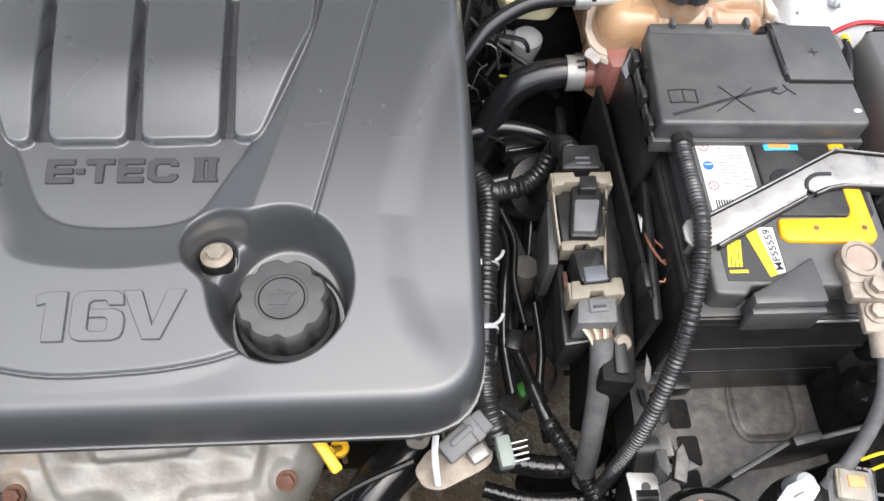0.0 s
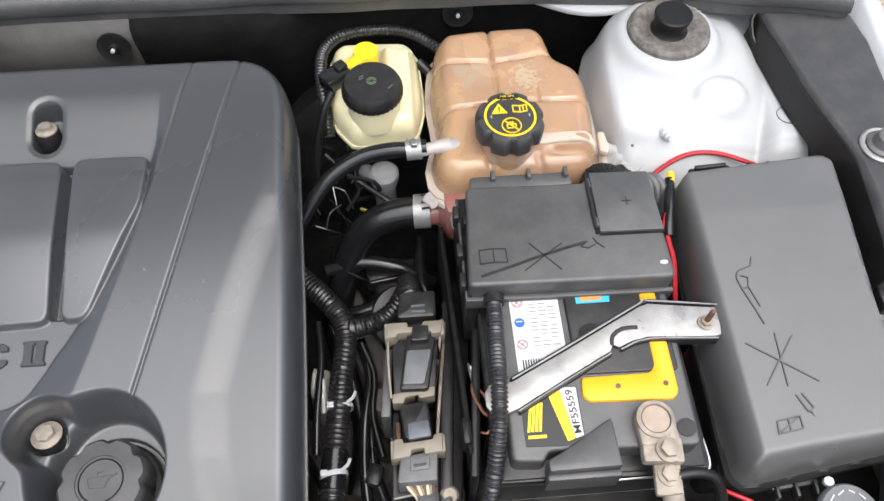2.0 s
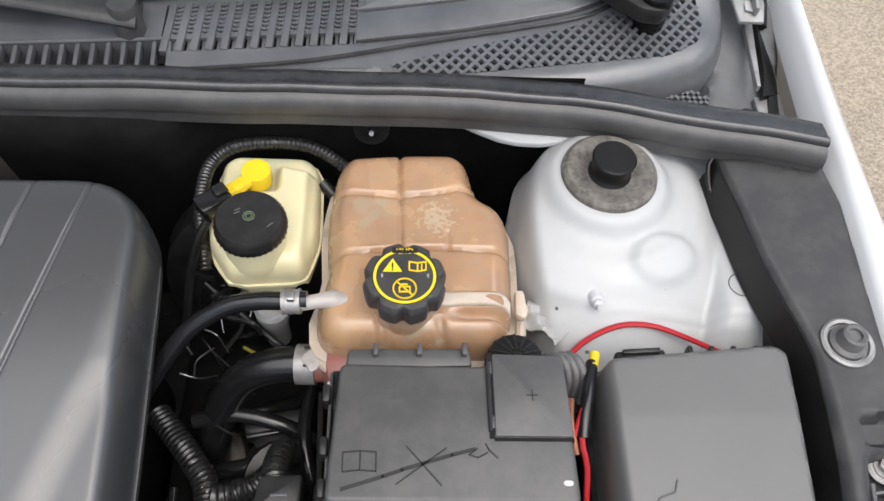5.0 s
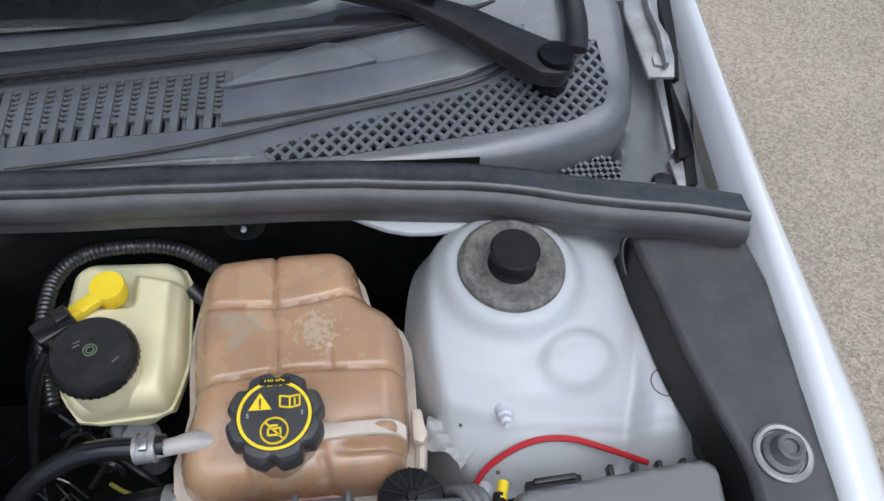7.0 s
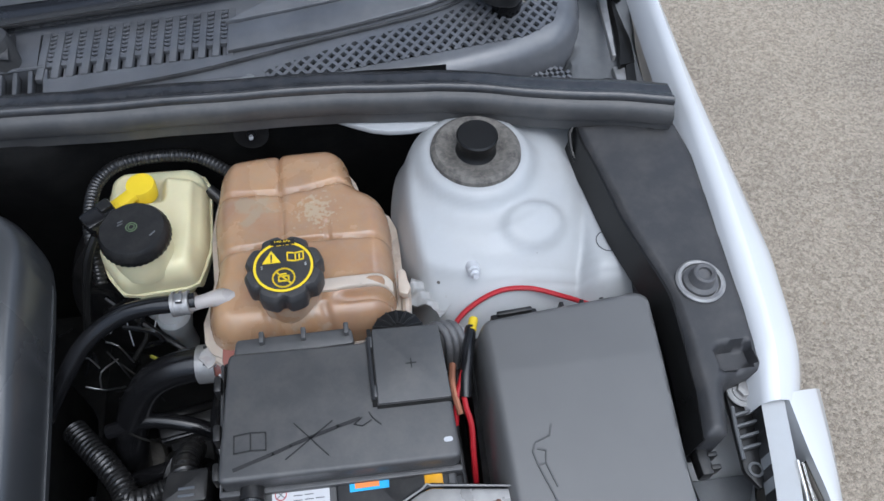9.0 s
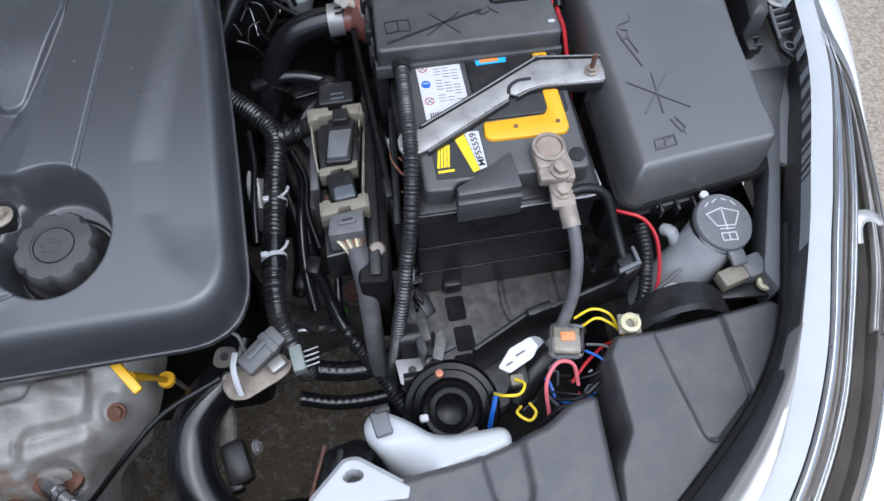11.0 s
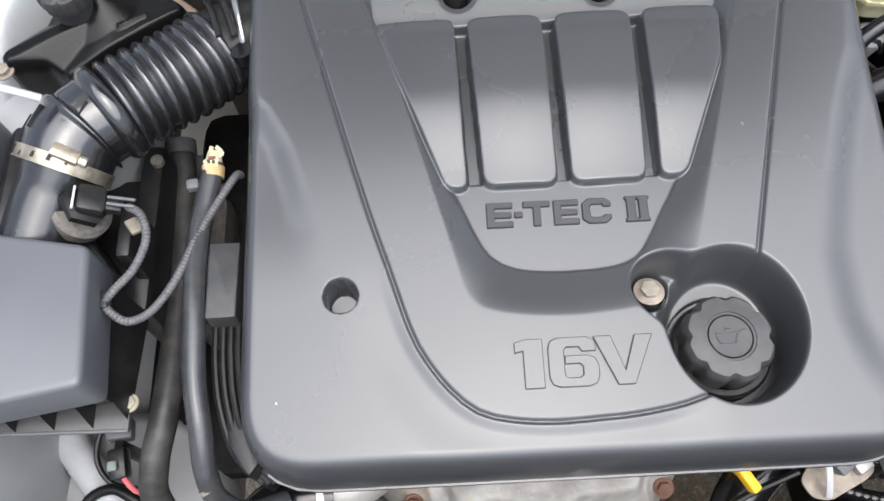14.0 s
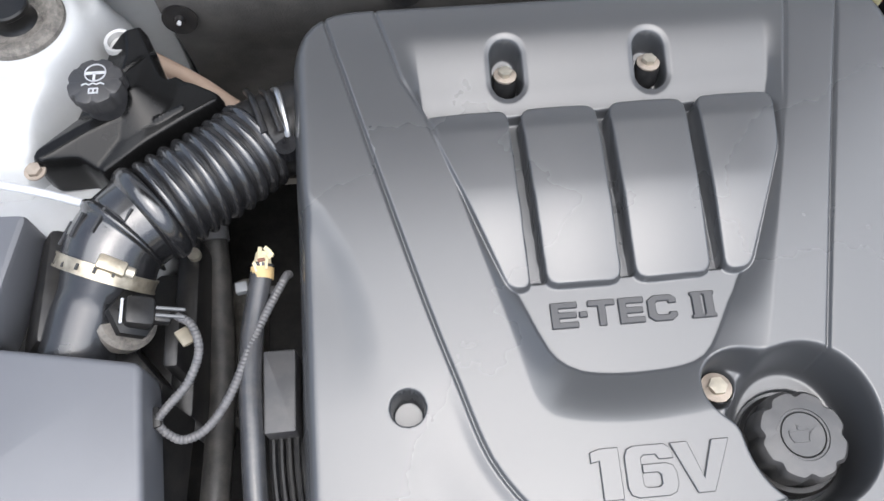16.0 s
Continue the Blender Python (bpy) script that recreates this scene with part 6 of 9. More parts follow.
# engine control module with two lever plugs
em = thing("engine_control_module", (0.19, 0.33, 0.62), "cast engine control module with two lever-lock plugs", "control unit")
part("case", box((0.205, 0.335, 0.68), (0.03, 0.25, 0.14), 0.006, (0, 0, -8)), DEEP, em)
part("frame", box((0.200, 0.325, 0.748), (0.012, 0.215, 0.012), 0.003, (0, 0, -5)), BLACK, em)
part("side_plate", slab([(0.146, 0.383), (0.1535, 0.382), (0.1485, 0.316), (0.1395, 0.316)], 0.70, 0.762, 0.002), PANEL, em, "dark grey side plate")
part("frame", slab([(0.150, 0.324), (0.156, 0.324), (0.1535, 0.254), (0.170, 0.256), (0.171, 0.249), (0.1465, 0.246)], 0.70, 0.749, 0.0015), BLACK, em)
part("frame_edge", tube([(0.1475, 0.2465, 0.7495), (0.1705, 0.2495, 0.7495)], 0.0009, 6), GALV, em)
part("rust_patch", box((0.1585, 0.262, 0.735), (0.012, 0.010, 0.004), 0.001, (0, 0, 20)), RUST, em)
part("rust_patch", box((0.1545, 0.305, 0.752), (0.004, 0.016, 0.006), 0.001), RUST, em)
part("knob", lathe([(0.0085, -0.006), (0.0085, 0.004), (0.006, 0.007), (0, 0.0075)], (0.195, 0.247, 0.747), 20, rot=(15, 10, 0)), LEAD, em, "brown stained knob")
part("backplate", box((0.228, 0.35, 0.71), (0.008, 0.20, 0.15), 0.003, (0, 0, -6)), BLACK, em)


def lever_plug(x, y, label):
    return thing("lever_plug", (x, y, 0.74), label, "connector", "module plugs")


def locking_lever(p, a, b, c, d):
    """A beige U-shaped bar over a plug: a, b its rear corners, c, d its front ones, with a notch for the latch."""
    a, b, c, d = (Vector(q) for q in (a, b, c, d))
    outline = [a, a.lerp(b, 0.36), a.lerp(b, 0.38).lerp(d.lerp(c, 0.38), 0.35), a.lerp(b, 0.62).lerp(d.lerp(c, 0.62), 0.35), a.lerp(b, 0.64), b, c, c.lerp(d, 0.18), c.lerp(d, 0.20).lerp(b.lerp(a, 0.20), 0.25), c.lerp(d, 0.80).lerp(b.lerp(a, 0.80), 0.25), c.lerp(d, 0.82), d]
    part("lever", slab([(q.x, q.y) for q in outline], 0.764, 0.7845, 0.0015), BEIGE, p, "beige locking lever")
    for q in (a.lerp(d, 0.5), b.lerp(c, 0.5)):
        part("lever_end", box((q.x, q.y, 0.772), (0.0045, 0.016, 0.022), 0.0015), BEIGE, p)


lq = lever_plug(0.176, 0.379, "black connector plug with a grey face and beige locking lever")
part("cap", slab(rounded([(0.163, 0.431), (0.197, 0.432), (0.196, 0.404), (0.159, 0.404)], 0.004), 0.735, 0.781, 0.004), BLACK, lq)
for k in range(2):
    part("cap_slot", box((0.1795, 0.4155 - 0.006 * k, 0.7815), (0.013, 0.0022, 0.0014), 0.0004), MID, lq)
locking_lever(lq, (0.150, 0.398), (0.202, 0.398), (0.199, 0.385), (0.1485, 0.383))
part("base", slab([(0.153, 0.404), (0.199, 0.404), (0.190, 0.332), (0.1525, 0.331)], 0.73, 0.769, 0.002), BLACK, lq)
part("body", slab(rounded([(0.168, 0.392), (0.195, 0.392), (0.184, 0.334), (0.158, 0.335)], 0.004), 0.742, 0.777, 0.003), BLACK, lq)
part("face", slab(rounded([(0.1668, 0.372), (0.1895, 0.3715), (0.1808, 0.338), (0.1605, 0.339)], 0.003), 0.774, 0.7800, 0.0022), GREY, lq, "grey raised face")
part("latch", slab(rounded([(0.173, 0.393), (0.188, 0.393), (0.187, 0.378), (0.171, 0.378)], 0.002), 0.772, 0.7860, 0.0015), BLACK, lq)
part("lever_arm", ruled([(0.1505, 0.386, 0.776), (0.1500, 0.358, 0.774), (0.1510, 0.331, 0.769)], [(0.1505, 0.386, 0.764), (0.1500, 0.358, 0.764), (0.1510, 0.331, 0.762)], 0.0018), BEIGE, lq)
part("lever_arm", ruled([(0.1995, 0.387, 0.776), (0.1955, 0.362, 0.774), (0.1905, 0.338, 0.769)], [(0.1995, 0.387, 0.764), (0.1955, 0.362, 0.764), (0.1905, 0.338, 0.762)], 0.0018), BEIGE, lq)
part("foot", slab([(0.151, 0.334), (0.190, 0.339), (0.189, 0.330), (0.176, 0.328), (0.174, 0.332), (0.163, 0.330), (0.161, 0.325), (0.151, 0.325)], 0.752, 0.7705, 0.001), BEIGE, lq)
lp = lever_plug(0.170, 0.275, "grey connector plug with a black hood and beige locking lever")
part("hood", slab(rounded([(0.157, 0.320), (0.182, 0.323), (0.185, 0.290), (0.160, 0.288)], 0.005), 0.742, 0.781, 0.005), BLACK, lp)
part("hood_step", slab(rounded([(0.163, 0.302), (0.182, 0.304), (0.184, 0.289), (0.163, 0.287)], 0.003), 0.775, 0.7835, 0.002), MID, lp)
locking_lever(lp, (0.149, 0.271), (0.192, 0.275), (0.193, 0.291), (0.151, 0.288))
part("body", slab(rounded([(0.156, 0.274), (0.188, 0.278), (0.186, 0.252), (0.152, 0.252)], 0.003), 0.745, 0.7795, 0.003), CABLE, lp)
part("latch", slab(rounded([(0.164, 0.272), (0.180, 0.273), (0.180, 0.262), (0.164, 0.261)], 0.001), 0.775, 0.7815, 0.001), GREY, lp)
part("latch_slot", box((0.172, 0.2655, 0.7818), (0.011, 0.0022, 0.0012), 0.0003, (0, 0, 4)), INK, lp)
for k in range(9):
    part("wire", tube([(0.159 + 0.0030 * k, 0.254, 0.766), (0.163 + 0.0024 * k, 0.248, 0.766 - 0.001 * (k % 3)), (0.170 + 0.0013 * k, 0.241, 0.755)], 0.0014, 6), (BROKEN, BEIGE, RUST)[k % 3], lp)
part("sleeve", tube([(0.176, 0.249, 0.760), (0.178, 0.236, 0.742), (0.180, 0.220, 0.715), (0.180, 0.202, 0.685), (0.180, 0.184, 0.65), (0.182, 0.168, 0.60)], 0.0100, 16), CABLE, lp, "grey woven sleeve")
part("feed", tube([(0.174, 0.428, 0.765), (0.172, 0.445, 0.758), (0.172, 0.468, 0.73)], 0.012, 12, ribs=0.001, pitch=0.005), CONDUIT, lq)
part("stem", box((0.1955, 0.345, 0.748), (0.003, 0.13, 0.014), 0.001, (0, 0, -8)), LEAD, em, "brown oxidised edge")
wt = thing("tie_wire", (0.235, 0.31, 0.75), "rusty twisted wire hooked on the battery bracket", "wire")
part("loop", tube([(0.226, 0.345, 0.775), (0.222, 0.325, 0.785), (0.230, 0.305, 0.785), (0.238, 0.30, 0.78), (0.232, 0.29, 0.775), (0.224, 0.295, 0.775), (0.226, 0.305, 0.78)], 0.0012, 6), COPPER, wt)
part("loop", tube([(0.228, 0.33, 0.78), (0.236, 0.315, 0.785), (0.242, 0.31, 0.78), (0.232, 0.305, 0.785)], 0.0012, 6), COPPER, wt)
part("hook", tube([(0.226, 0.345, 0.775), (0.222, 0.355, 0.778), (0.226, 0.33, 0.77), (0.232, 0.31, 0.765)], 0.0018, 6), STEEL, wt)

# dark hoses and leads deep in the gap
gc = thing("deep_clutter", (0.13, 0.34, 0.45), "dark hoses, leads and brackets deep beside the gearbox", "pipework")
for nm, pts, r_, m_ in (("hose", [(0.08, 0.48, 0.62), (0.10, 0.42, 0.60), (0.11, 0.36, 0.58), (0.10, 0.30, 0.56)], 0.011, RUBBER),
                        ("hose", [(0.15, 0.52, 0.64), (0.16, 0.46, 0.63), (0.155, 0.40, 0.60), (0.15, 0.34, 0.57)], 0.009, GLOSS),
                        ("lead", [(0.115, 0.44, 0.66), (0.125, 0.40, 0.655), (0.118, 0.35, 0.65), (0.115, 0.30, 0.63), (0.12, 0.25, 0.62)], 0.006, GLOSS),
                        ("lead", [(0.075, 0.30, 0.66), (0.083, 0.26, 0.655), (0.080, 0.22, 0.64), (0.072, 0.19, 0.63)], 0.005, RUBBER),
                        ("lead", [(0.145, 0.33, 0.66), (0.15, 0.29, 0.64), (0.147, 0.25, 0.62), (0.155, 0.21, 0.59)], 0.0045, GLOSS),
                        ("pipe", [(0.09, 0.55, 0.66), (0.12, 0.53, 0.665), (0.15, 0.535, 0.66), (0.18, 0.55, 0.64)], 0.006, BLACK),
                        ("pipe", [(0.085, 0.505, 0.705), (0.125, 0.508, 0.712), (0.165, 0.500, 0.708), (0.200, 0.488, 0.69)], 0.0075, GLOSS),
                        ("pipe", [(0.085, 0.470, 0.655), (0.125, 0.474, 0.664), (0.165, 0.482, 0.668), (0.20, 0.500, 0.66)], 0.0085, GLOSS),
                        ("hose", [(0.190, 0.540, 0.70), (0.186, 0.500, 0.705), (0.192, 0.462, 0.70), (0.205, 0.43, 0.68)], 0.0065, GLOSS),
                        ("lead", [(0.075, 0.445, 0.70), (0.078, 0.400, 0.700), (0.074, 0.350, 0.695), (0.072, 0.31, 0.685)], 0.0038, GLOSS),
                        ("lead", [(0.118, 0.43, 0.675), (0.130, 0.395, 0.668), (0.127, 0.355, 0.66), (0.135, 0.315, 0.645)], 0.0034, RUBBER),
                        ("pipe", [(0.07, 0.24, 0.60), (0.10, 0.235, 0.61), (0.13, 0.24, 0.60), (0.15, 0.26, 0.57)], 0.004, STEEL)):
    part(nm, tube(pts, r_, 10), m_, gc)
part("housing", box((0.155, 0.512, 0.672), (0.060, 0.022, 0.030), 0.006, (8, 0, 10)), BLACK, gc)
part("housing_rib", box((0.155, 0.500, 0.688), (0.050, 0.004, 0.004), 0.001, (8, 0, 10)), GLOSS, gc)
part("bracket", box((0.115, 0.31, 0.61), (0.012, 0.05, 0.03), 0.003, (20, 10, -25)), BLACK, gc)
part("bracket", box((0.083, 0.31, 0.665), (0.014, 0.02, 0.014), 0.003, (0, 0, 15)), BLACK, gc)
part("connector", box((0.125, 0.300, 0.632), (0.016, 0.022, 0.014), 0.003, (0, 0, -20)), BLACK, gc)
part("breather", tube([(0.1555, 0.350, 0.575), (0.161, 0.380, 0.62), (0.166, 0.408, 0.658)], 0.0138, 20), DULL, gc)
part("breather_cap", tube([(0.1655, 0.405, 0.653), (0.1675, 0.417, 0.674)], 0.0105, 16), BLACK, gc)
part("breather_rim", tube([(0.1560, 0.354, 0.580), (0.1575, 0.362, 0.592)], 0.0172, 20), DULL, gc)
part("engine_mount", box((0.075, 0.385, 0.64), (0.02, 0.05, 0.05), 0.008), ALU, gc, "pale casting beside the cover")

# ---- battery and its tray ----
bt = thing("battery", (0.318, 0.355, 0.652), "black car battery with a yellow handle and printed labels", "battery")
part("case", box((0.318, 0.356, 0.735), (0.168, 0.238, 0.165), 0.004), BLACK, bt)
part("lip", slab([(0.231, 0.236), (0.405, 0.232), (0.405, 0.476), (0.231, 0.476)], 0.802, 0.815, 0.003, 0.006), BLACK, bt)
part("lid", slab([(0.243, 0.246), (0.268, 0.244), (0.272, 0.252), (0.392, 0.248), (0.396, 0.47), (0.243, 0.47)], 0.812, 0.8405, 0.005, 0.006, 3), PANEL, bt)
part("lid_panel", slab([(0.304, 0.312), (0.388, 0.31), (0.388, 0.42), (0.304, 0.42)], 0.838, 0.8425, 0.0015, 0.004), BLACK, bt)
for i in range(2):
    part("rib", box((0.318, 0.2368, 0.70 + i * 0.052), (0.166, 0.0014, 0.005), 0.0005), BLACK, bt)
hd = part("handle", slab([(0.370, 0.420), (0.384, 0.420), (0.3835, 0.291), (0.378, 0.285), (0.310, 0.288), (0.305, 0.293), (0.307, 0.309), (0.364, 0.309), (0.368, 0.315)], 0.832, 0.8438, 0.003, 0.003), HANDLE, bt, "yellow plastic carrying handle")
for x, y in ((0.335, 0.299), (0.374, 0.2985)):
    part("dimple", lathe([(0.0022, 0.0), (0.0022, 0.0006), (0, 0.0006)], (x, y, 0.8438), 16), RUST, hd)
part("shroud", slab([(0.270, 0.235), (0.270, 0.2445), (0.282, 0.250), (0.325, 0.2745), (0.327, 0.2355)], 0.816, 0.8435, 0.0025), PANEL, bt, "raised black terminal guard")
part("guard_front", box((0.298, 0.2325, 0.822), (0.058, 0.006, 0.030), 0.002), PANEL, bt)
lb = part("white_label", slab([(0.257, 0.316), (0.299, 0.314), (0.299, 0.395), (0.257, 0.397)], 0.8404, 0.8412, 0), PAPER, bt, "white printed warning label")
part("label_band", slab([(0.2575, 0.3905), (0.2985, 0.3895), (0.2985, 0.3945), (0.2575, 0.3965)], 0.8413, 0.8416, 0), PINK, lb)
for cx_, cy_, m_ in ((0.2655, 0.381, RED), (0.2655, 0.362, BLUE), (0.2655, 0.342, RED)):
    part("symbol", lathe([(0.0037 if m_ is RED else 0.0, 0.0), (0.0037 if m_ is RED else 0.0, 0.0003), (0.0044, 0.0003), (0.0044, 0.0)], (cx_ - 0.002, cy_, 0.8413), 20), m_, lb)
    if m_ is RED:
        strokes("symbol_bar", [[(cx_ - 0.005, cy_ + 0.003), (cx_ + 0.001, cy_ - 0.003)], [(cx_ - 0.005, cy_ - 0.003), (cx_ + 0.001, cy_ + 0.003)]], 0.8413, 0.0007, 0.0002, PRINT, lb)
    else:
        strokes("symbol_bar", [[(cx_ - 0.0045, cy_ + 0.001), (cx_ + 0.0005, cy_ + 0.001)]], 0.8416, 0.0010, 0.0002, PAPER, lb)
strokes("print", [[(0.273 + 0.008 * (j % 3), 0.386 - 0.0035 * k), (0.279 + 0.008 * (j % 3), 0.3858 - 0.0035 * k)] for k in range(14) for j in range(3) if (k * 7 + j * 3) % 5], 0.8413, 0.0007, 0.0002, PRINT, lb)
strokes("bar_code", [[(0.262 + 0.0022 * k, 0.320), (0.262 + 0.0022 * k, 0.328)] for k in range(15)], 0.8413, 0.0011 , 0.0002, INK, lb)
cl = part("colour_label", slab([(0.314, 0.3755), (0.343, 0.3755), (0.344, 0.387), (0.314, 0.387)], 0.8426, 0.8431, 0), SKYB, bt, "small blue and orange label")
part("label_field", slab([(0.318, 0.3775), (0.336, 0.3775), (0.336, 0.3835), (0.318, 0.3835)], 0.8432, 0.8435, 0), ORANGE, cl)
part("label_edge", slab([(0.315, 0.385), (0.343, 0.385), (0.343, 0.3865), (0.315, 0.3865)], 0.8432, 0.8435, 0), PAPER, cl)
nl = part("name_label", slab([(0.255, 0.256), (0.302, 0.254), (0.302, 0.302), (0.255, 0.305)], 0.8404, 0.8412, 0), INK, bt, "black and yellow name label")
part("yellow_wedge", slab([(0.276, 0.303), (0.287, 0.302), (0.294, 0.260), (0.288, 0.258)], 0.8413, 0.8416, 0), YELLOW, nl)
part("white_wedge", slab([(0.2875, 0.302), (0.301, 0.3015), (0.301, 0.262), (0.2945, 0.260)], 0.8413, 0.8416, 0), PAPER, nl)
strokes("name_mark", [[(0.2585 + 0.003 * k, 0.268), (0.263 + 0.0028 * k, 0.290)] for k in range(4)], 0.8413, 0.0022, 0.0002, YELLOW, nl)
part("name_line", slab([(0.2575, 0.262), (0.272, 0.262), (0.272, 0.2645), (0.2575, 0.2645)], 0.8413, 0.8416, 0), YELLOW, nl)
turn = Matrix.Translation((0.3005, 0.264, 0.8417)) @ Matrix.Rotation(radians(94), 4, 'Z')
words("type_number", "MF55559", 0.0, 0.036, 0.0005, 0.0065, 0, INK, nl, 0.0003, 0.01, turn)
strokes("plate_marks", [[(0.372, 0.328), (0.372, 0.314)], [(0.376, 0.328), (0.376, 0.316)]], 0.8428, 0.0012, 0.0002, GREY, bt)
part("wire_frame", tube([(0.290, 0.2305, 0.812), (0.331, 0.232, 0.815), (0.369, 0.232, 0.815), (0.396, 0.2325, 0.815), (0.403, 0.238, 0.815), (0.4035, 0.249, 0.815), (0.4035, 0.262, 0.813)], 0.0011, 6), STEEL, bt, "thin bare wire loop")
part("vent", lathe([(0.0075, 0), (0.0075, 0.001), (0, 0.001)], (0.383, 0.262, 0.8405), 24), BLACK, bt)
part("vent", lathe([(0.011, 0), (0.011, 0.0012), (0.008, 0.0016), (0, 0.0012)], (0.322, 0.345, 0.8425), 28), BLACK, bt)

# clamp strap over the battery
st = thing("battery_strap", (0.33, 0.32, 0.842), "silver pressed steel battery hold-down strap with bolts", "strap")
strap_pts = [(0.227, 0.300), (0.231, 0.306), (0.238, 0.308), (0.250, 0.308), (0.300, 0.333), (0.366, 0.367), (0.374, 0.369), (0.432, 0.361), (0.432, 0.356), (0.429, 0.336), (0.424, 0.335), (0.368, 0.3385), (0.354, 0.336), (0.342, 0.331), (0.337, 0.334), (0.334, 0.328), (0.295, 0.308), (0.252, 0.285), (0.240, 0.281), (0.231, 0.283), (0.227, 0.289)]
part("plate", slab(strap_pts, 0.8445, 0.8475, 0.001), STRAP, st)
part("lip", tube([(0.252, 0.2832, 0.8474), (0.295, 0.3062, 0.8474), (0.334, 0.3262, 0.8474)], 0.0007, 6), GALV, st)
part("lip", tube([(0.343, 0.3292, 0.8474), (0.368, 0.3367, 0.8474), (0.426, 0.3332, 0.8474)], 0.0007, 6), GALV, st)
# flanges and fold in near black: the shade of the turned edges is painted
part("flange", slab([(0.250, 0.309), (0.300, 0.334), (0.366, 0.368), (0.374, 0.370), (0.432, 0.362), (0.432, 0.3635), (0.374, 0.3725), (0.365, 0.3705), (0.299, 0.3365), (0.249, 0.3110)], 0.838, 0.8495, 0.0005), ENGRAVE, st, "folded edge coloured dark for its shade")
part("lip", tube([(0.250, 0.3095, 0.8495), (0.300, 0.3345, 0.8495), (0.366, 0.3685, 0.8495), (0.374, 0.3705, 0.8495), (0.432, 0.3625, 0.8495)], 0.0008, 6), GALV, st)
part("flange", slab([(0.252, 0.284), (0.295, 0.307), (0.334, 0.327), (0.335, 0.325), (0.296, 0.3045), (0.253, 0.2815)], 0.836, 0.8472, 0.0005), ENGRAVE, st)
part("flange", slab([(0.343, 0.330), (0.354, 0.335), (0.368, 0.3375), (0.426, 0.334), (0.426, 0.332), (0.368, 0.3355), (0.355, 0.333), (0.344, 0.328)], 0.836, 0.8472, 0.0005), ENGRAVE, st)
part("fold", tube([(0.336, 0.333, 0.8475), (0.338, 0.341, 0.8480), (0.347, 0.347, 0.8482), (0.360, 0.3475, 0.8478)], 0.0018, 8, flat=0.5), ENGRAVE, st, "folded edge coloured dark for its shade")
part("bolt", bolt((0.418, 0.347, 0.8475), 0.0042, 0.006), LEAD, st, "tarnished hexagon nut")
part("thread", lathe([(0.0024, 0), (0.0024, 0.016), (0.0016, 0.018), (0, 0.018)], (0.418, 0.347, 0.852), 14), RUST, st, "rusty stud end")
part("post", tube([(0.243, 0.295, 0.845), (0.236, 0.295, 0.78), (0.236, 0.295, 0.68)], 0.003, 8), STEEL, st)
part("post", tube([(0.420, 0.346, 0.845), (0.421, 0.346, 0.76), (0.421, 0.346, 0.68)], 0.003, 8), STEEL, st)

# fuse carrier on the rear of the battery
fc = thing("battery_fuse_cover", (0.31, 0.44, 0.842), "black plastic fuse cover clipped over the battery terminal", "fuse cover")
part("lid", slab([(0.222, 0.387), (0.398, 0.384), (0.396, 0.492), (0.341, 0.494), (0.336, 0.486), (0.229, 0.489)], 0.842, 0.8655, 0.004, 0.006, 3), PANEL, fc)
part("lid_rear", slab([(0.232, 0.486), (0.328, 0.488), (0.326, 0.503), (0.234, 0.503)], 0.835, 0.8615, 0.003, 0.004), PANEL, fc)
part("flap", slab([(0.341, 0.4315), (0.3975, 0.4305), (0.3955, 0.4935), (0.342, 0.4955)], 0.8640, 0.8672, 0.001, 0.002), PANEL, fc)
part("hinge", tube([(0.3385, 0.435, 0.8665), (0.3385, 0.488, 0.8675)], 0.0018, 8), ENGRAVE, fc)
for x in (0.255, 0.288, 0.322):
    part("tooth", box((x, 0.500, 0.862), (0.004, 0.010, 0.010), 0.001), PANEL, fc)
part("skirt", slab([(0.220, 0.383), (0.399, 0.380), (0.3995, 0.40), (0.398, 0.40), (0.398, 0.3845), (0.2225, 0.3875), (0.2225, 0.49), (0.220, 0.49)], 0.832, 0.8465, 0.001), PANEL, fc)
for i, y in enumerate((0.40, 0.43, 0.47)):
    part("side_clip", box((0.219, y, 0.846), (0.006, 0.014, 0.018), 0.002), BLACK, fc)
# dark strips laid on the lid in place of the shaded gaps
part("flap_slot", slab([(0.3372, 0.4300), (0.3408, 0.4300), (0.3415, 0.4960), (0.3380, 0.4960)], 0.8620, 0.8664, 0), DEEP, fc)
part("flap_slot", slab([(0.3405, 0.4282), (0.3975, 0.4274), (0.3975, 0.4298), (0.3405, 0.4308)], 0.8620, 0.8662, 0), DEEP, fc)
for yy in (0.442, 0.484):
    part("flap_hinge", box((0.3392, yy, 0.8665), (0.0045, 0.010, 0.003), 0.001), PANEL, fc)
for k in range(4):
    part("side_clip", box((0.2275, 0.398 + 0.021 * k, 0.848), (0.006, 0.010, 0.014), 0.0015), BLACK, fc)
part("side_box", box((0.226, 0.44, 0.80), (0.012, 0.11, 0.08), 0.003), BLACK, fc)
part("tag", box((0.2185, 0.475, 0.838), (0.002, 0.012, 0.022), 0.0005, (0, 10, 8)), WHITE, fc, "white paper tag")
part("paint_dot", lathe([(0.0026, 0), (0.0026, 0.0005), (0, 0.0005)], (0.390, 0.398, 0.8655), 16, lambda a, j: 1 + 0.3 * math.cos(2 * a)), WHITE, fc)
TOPF = 0.8657
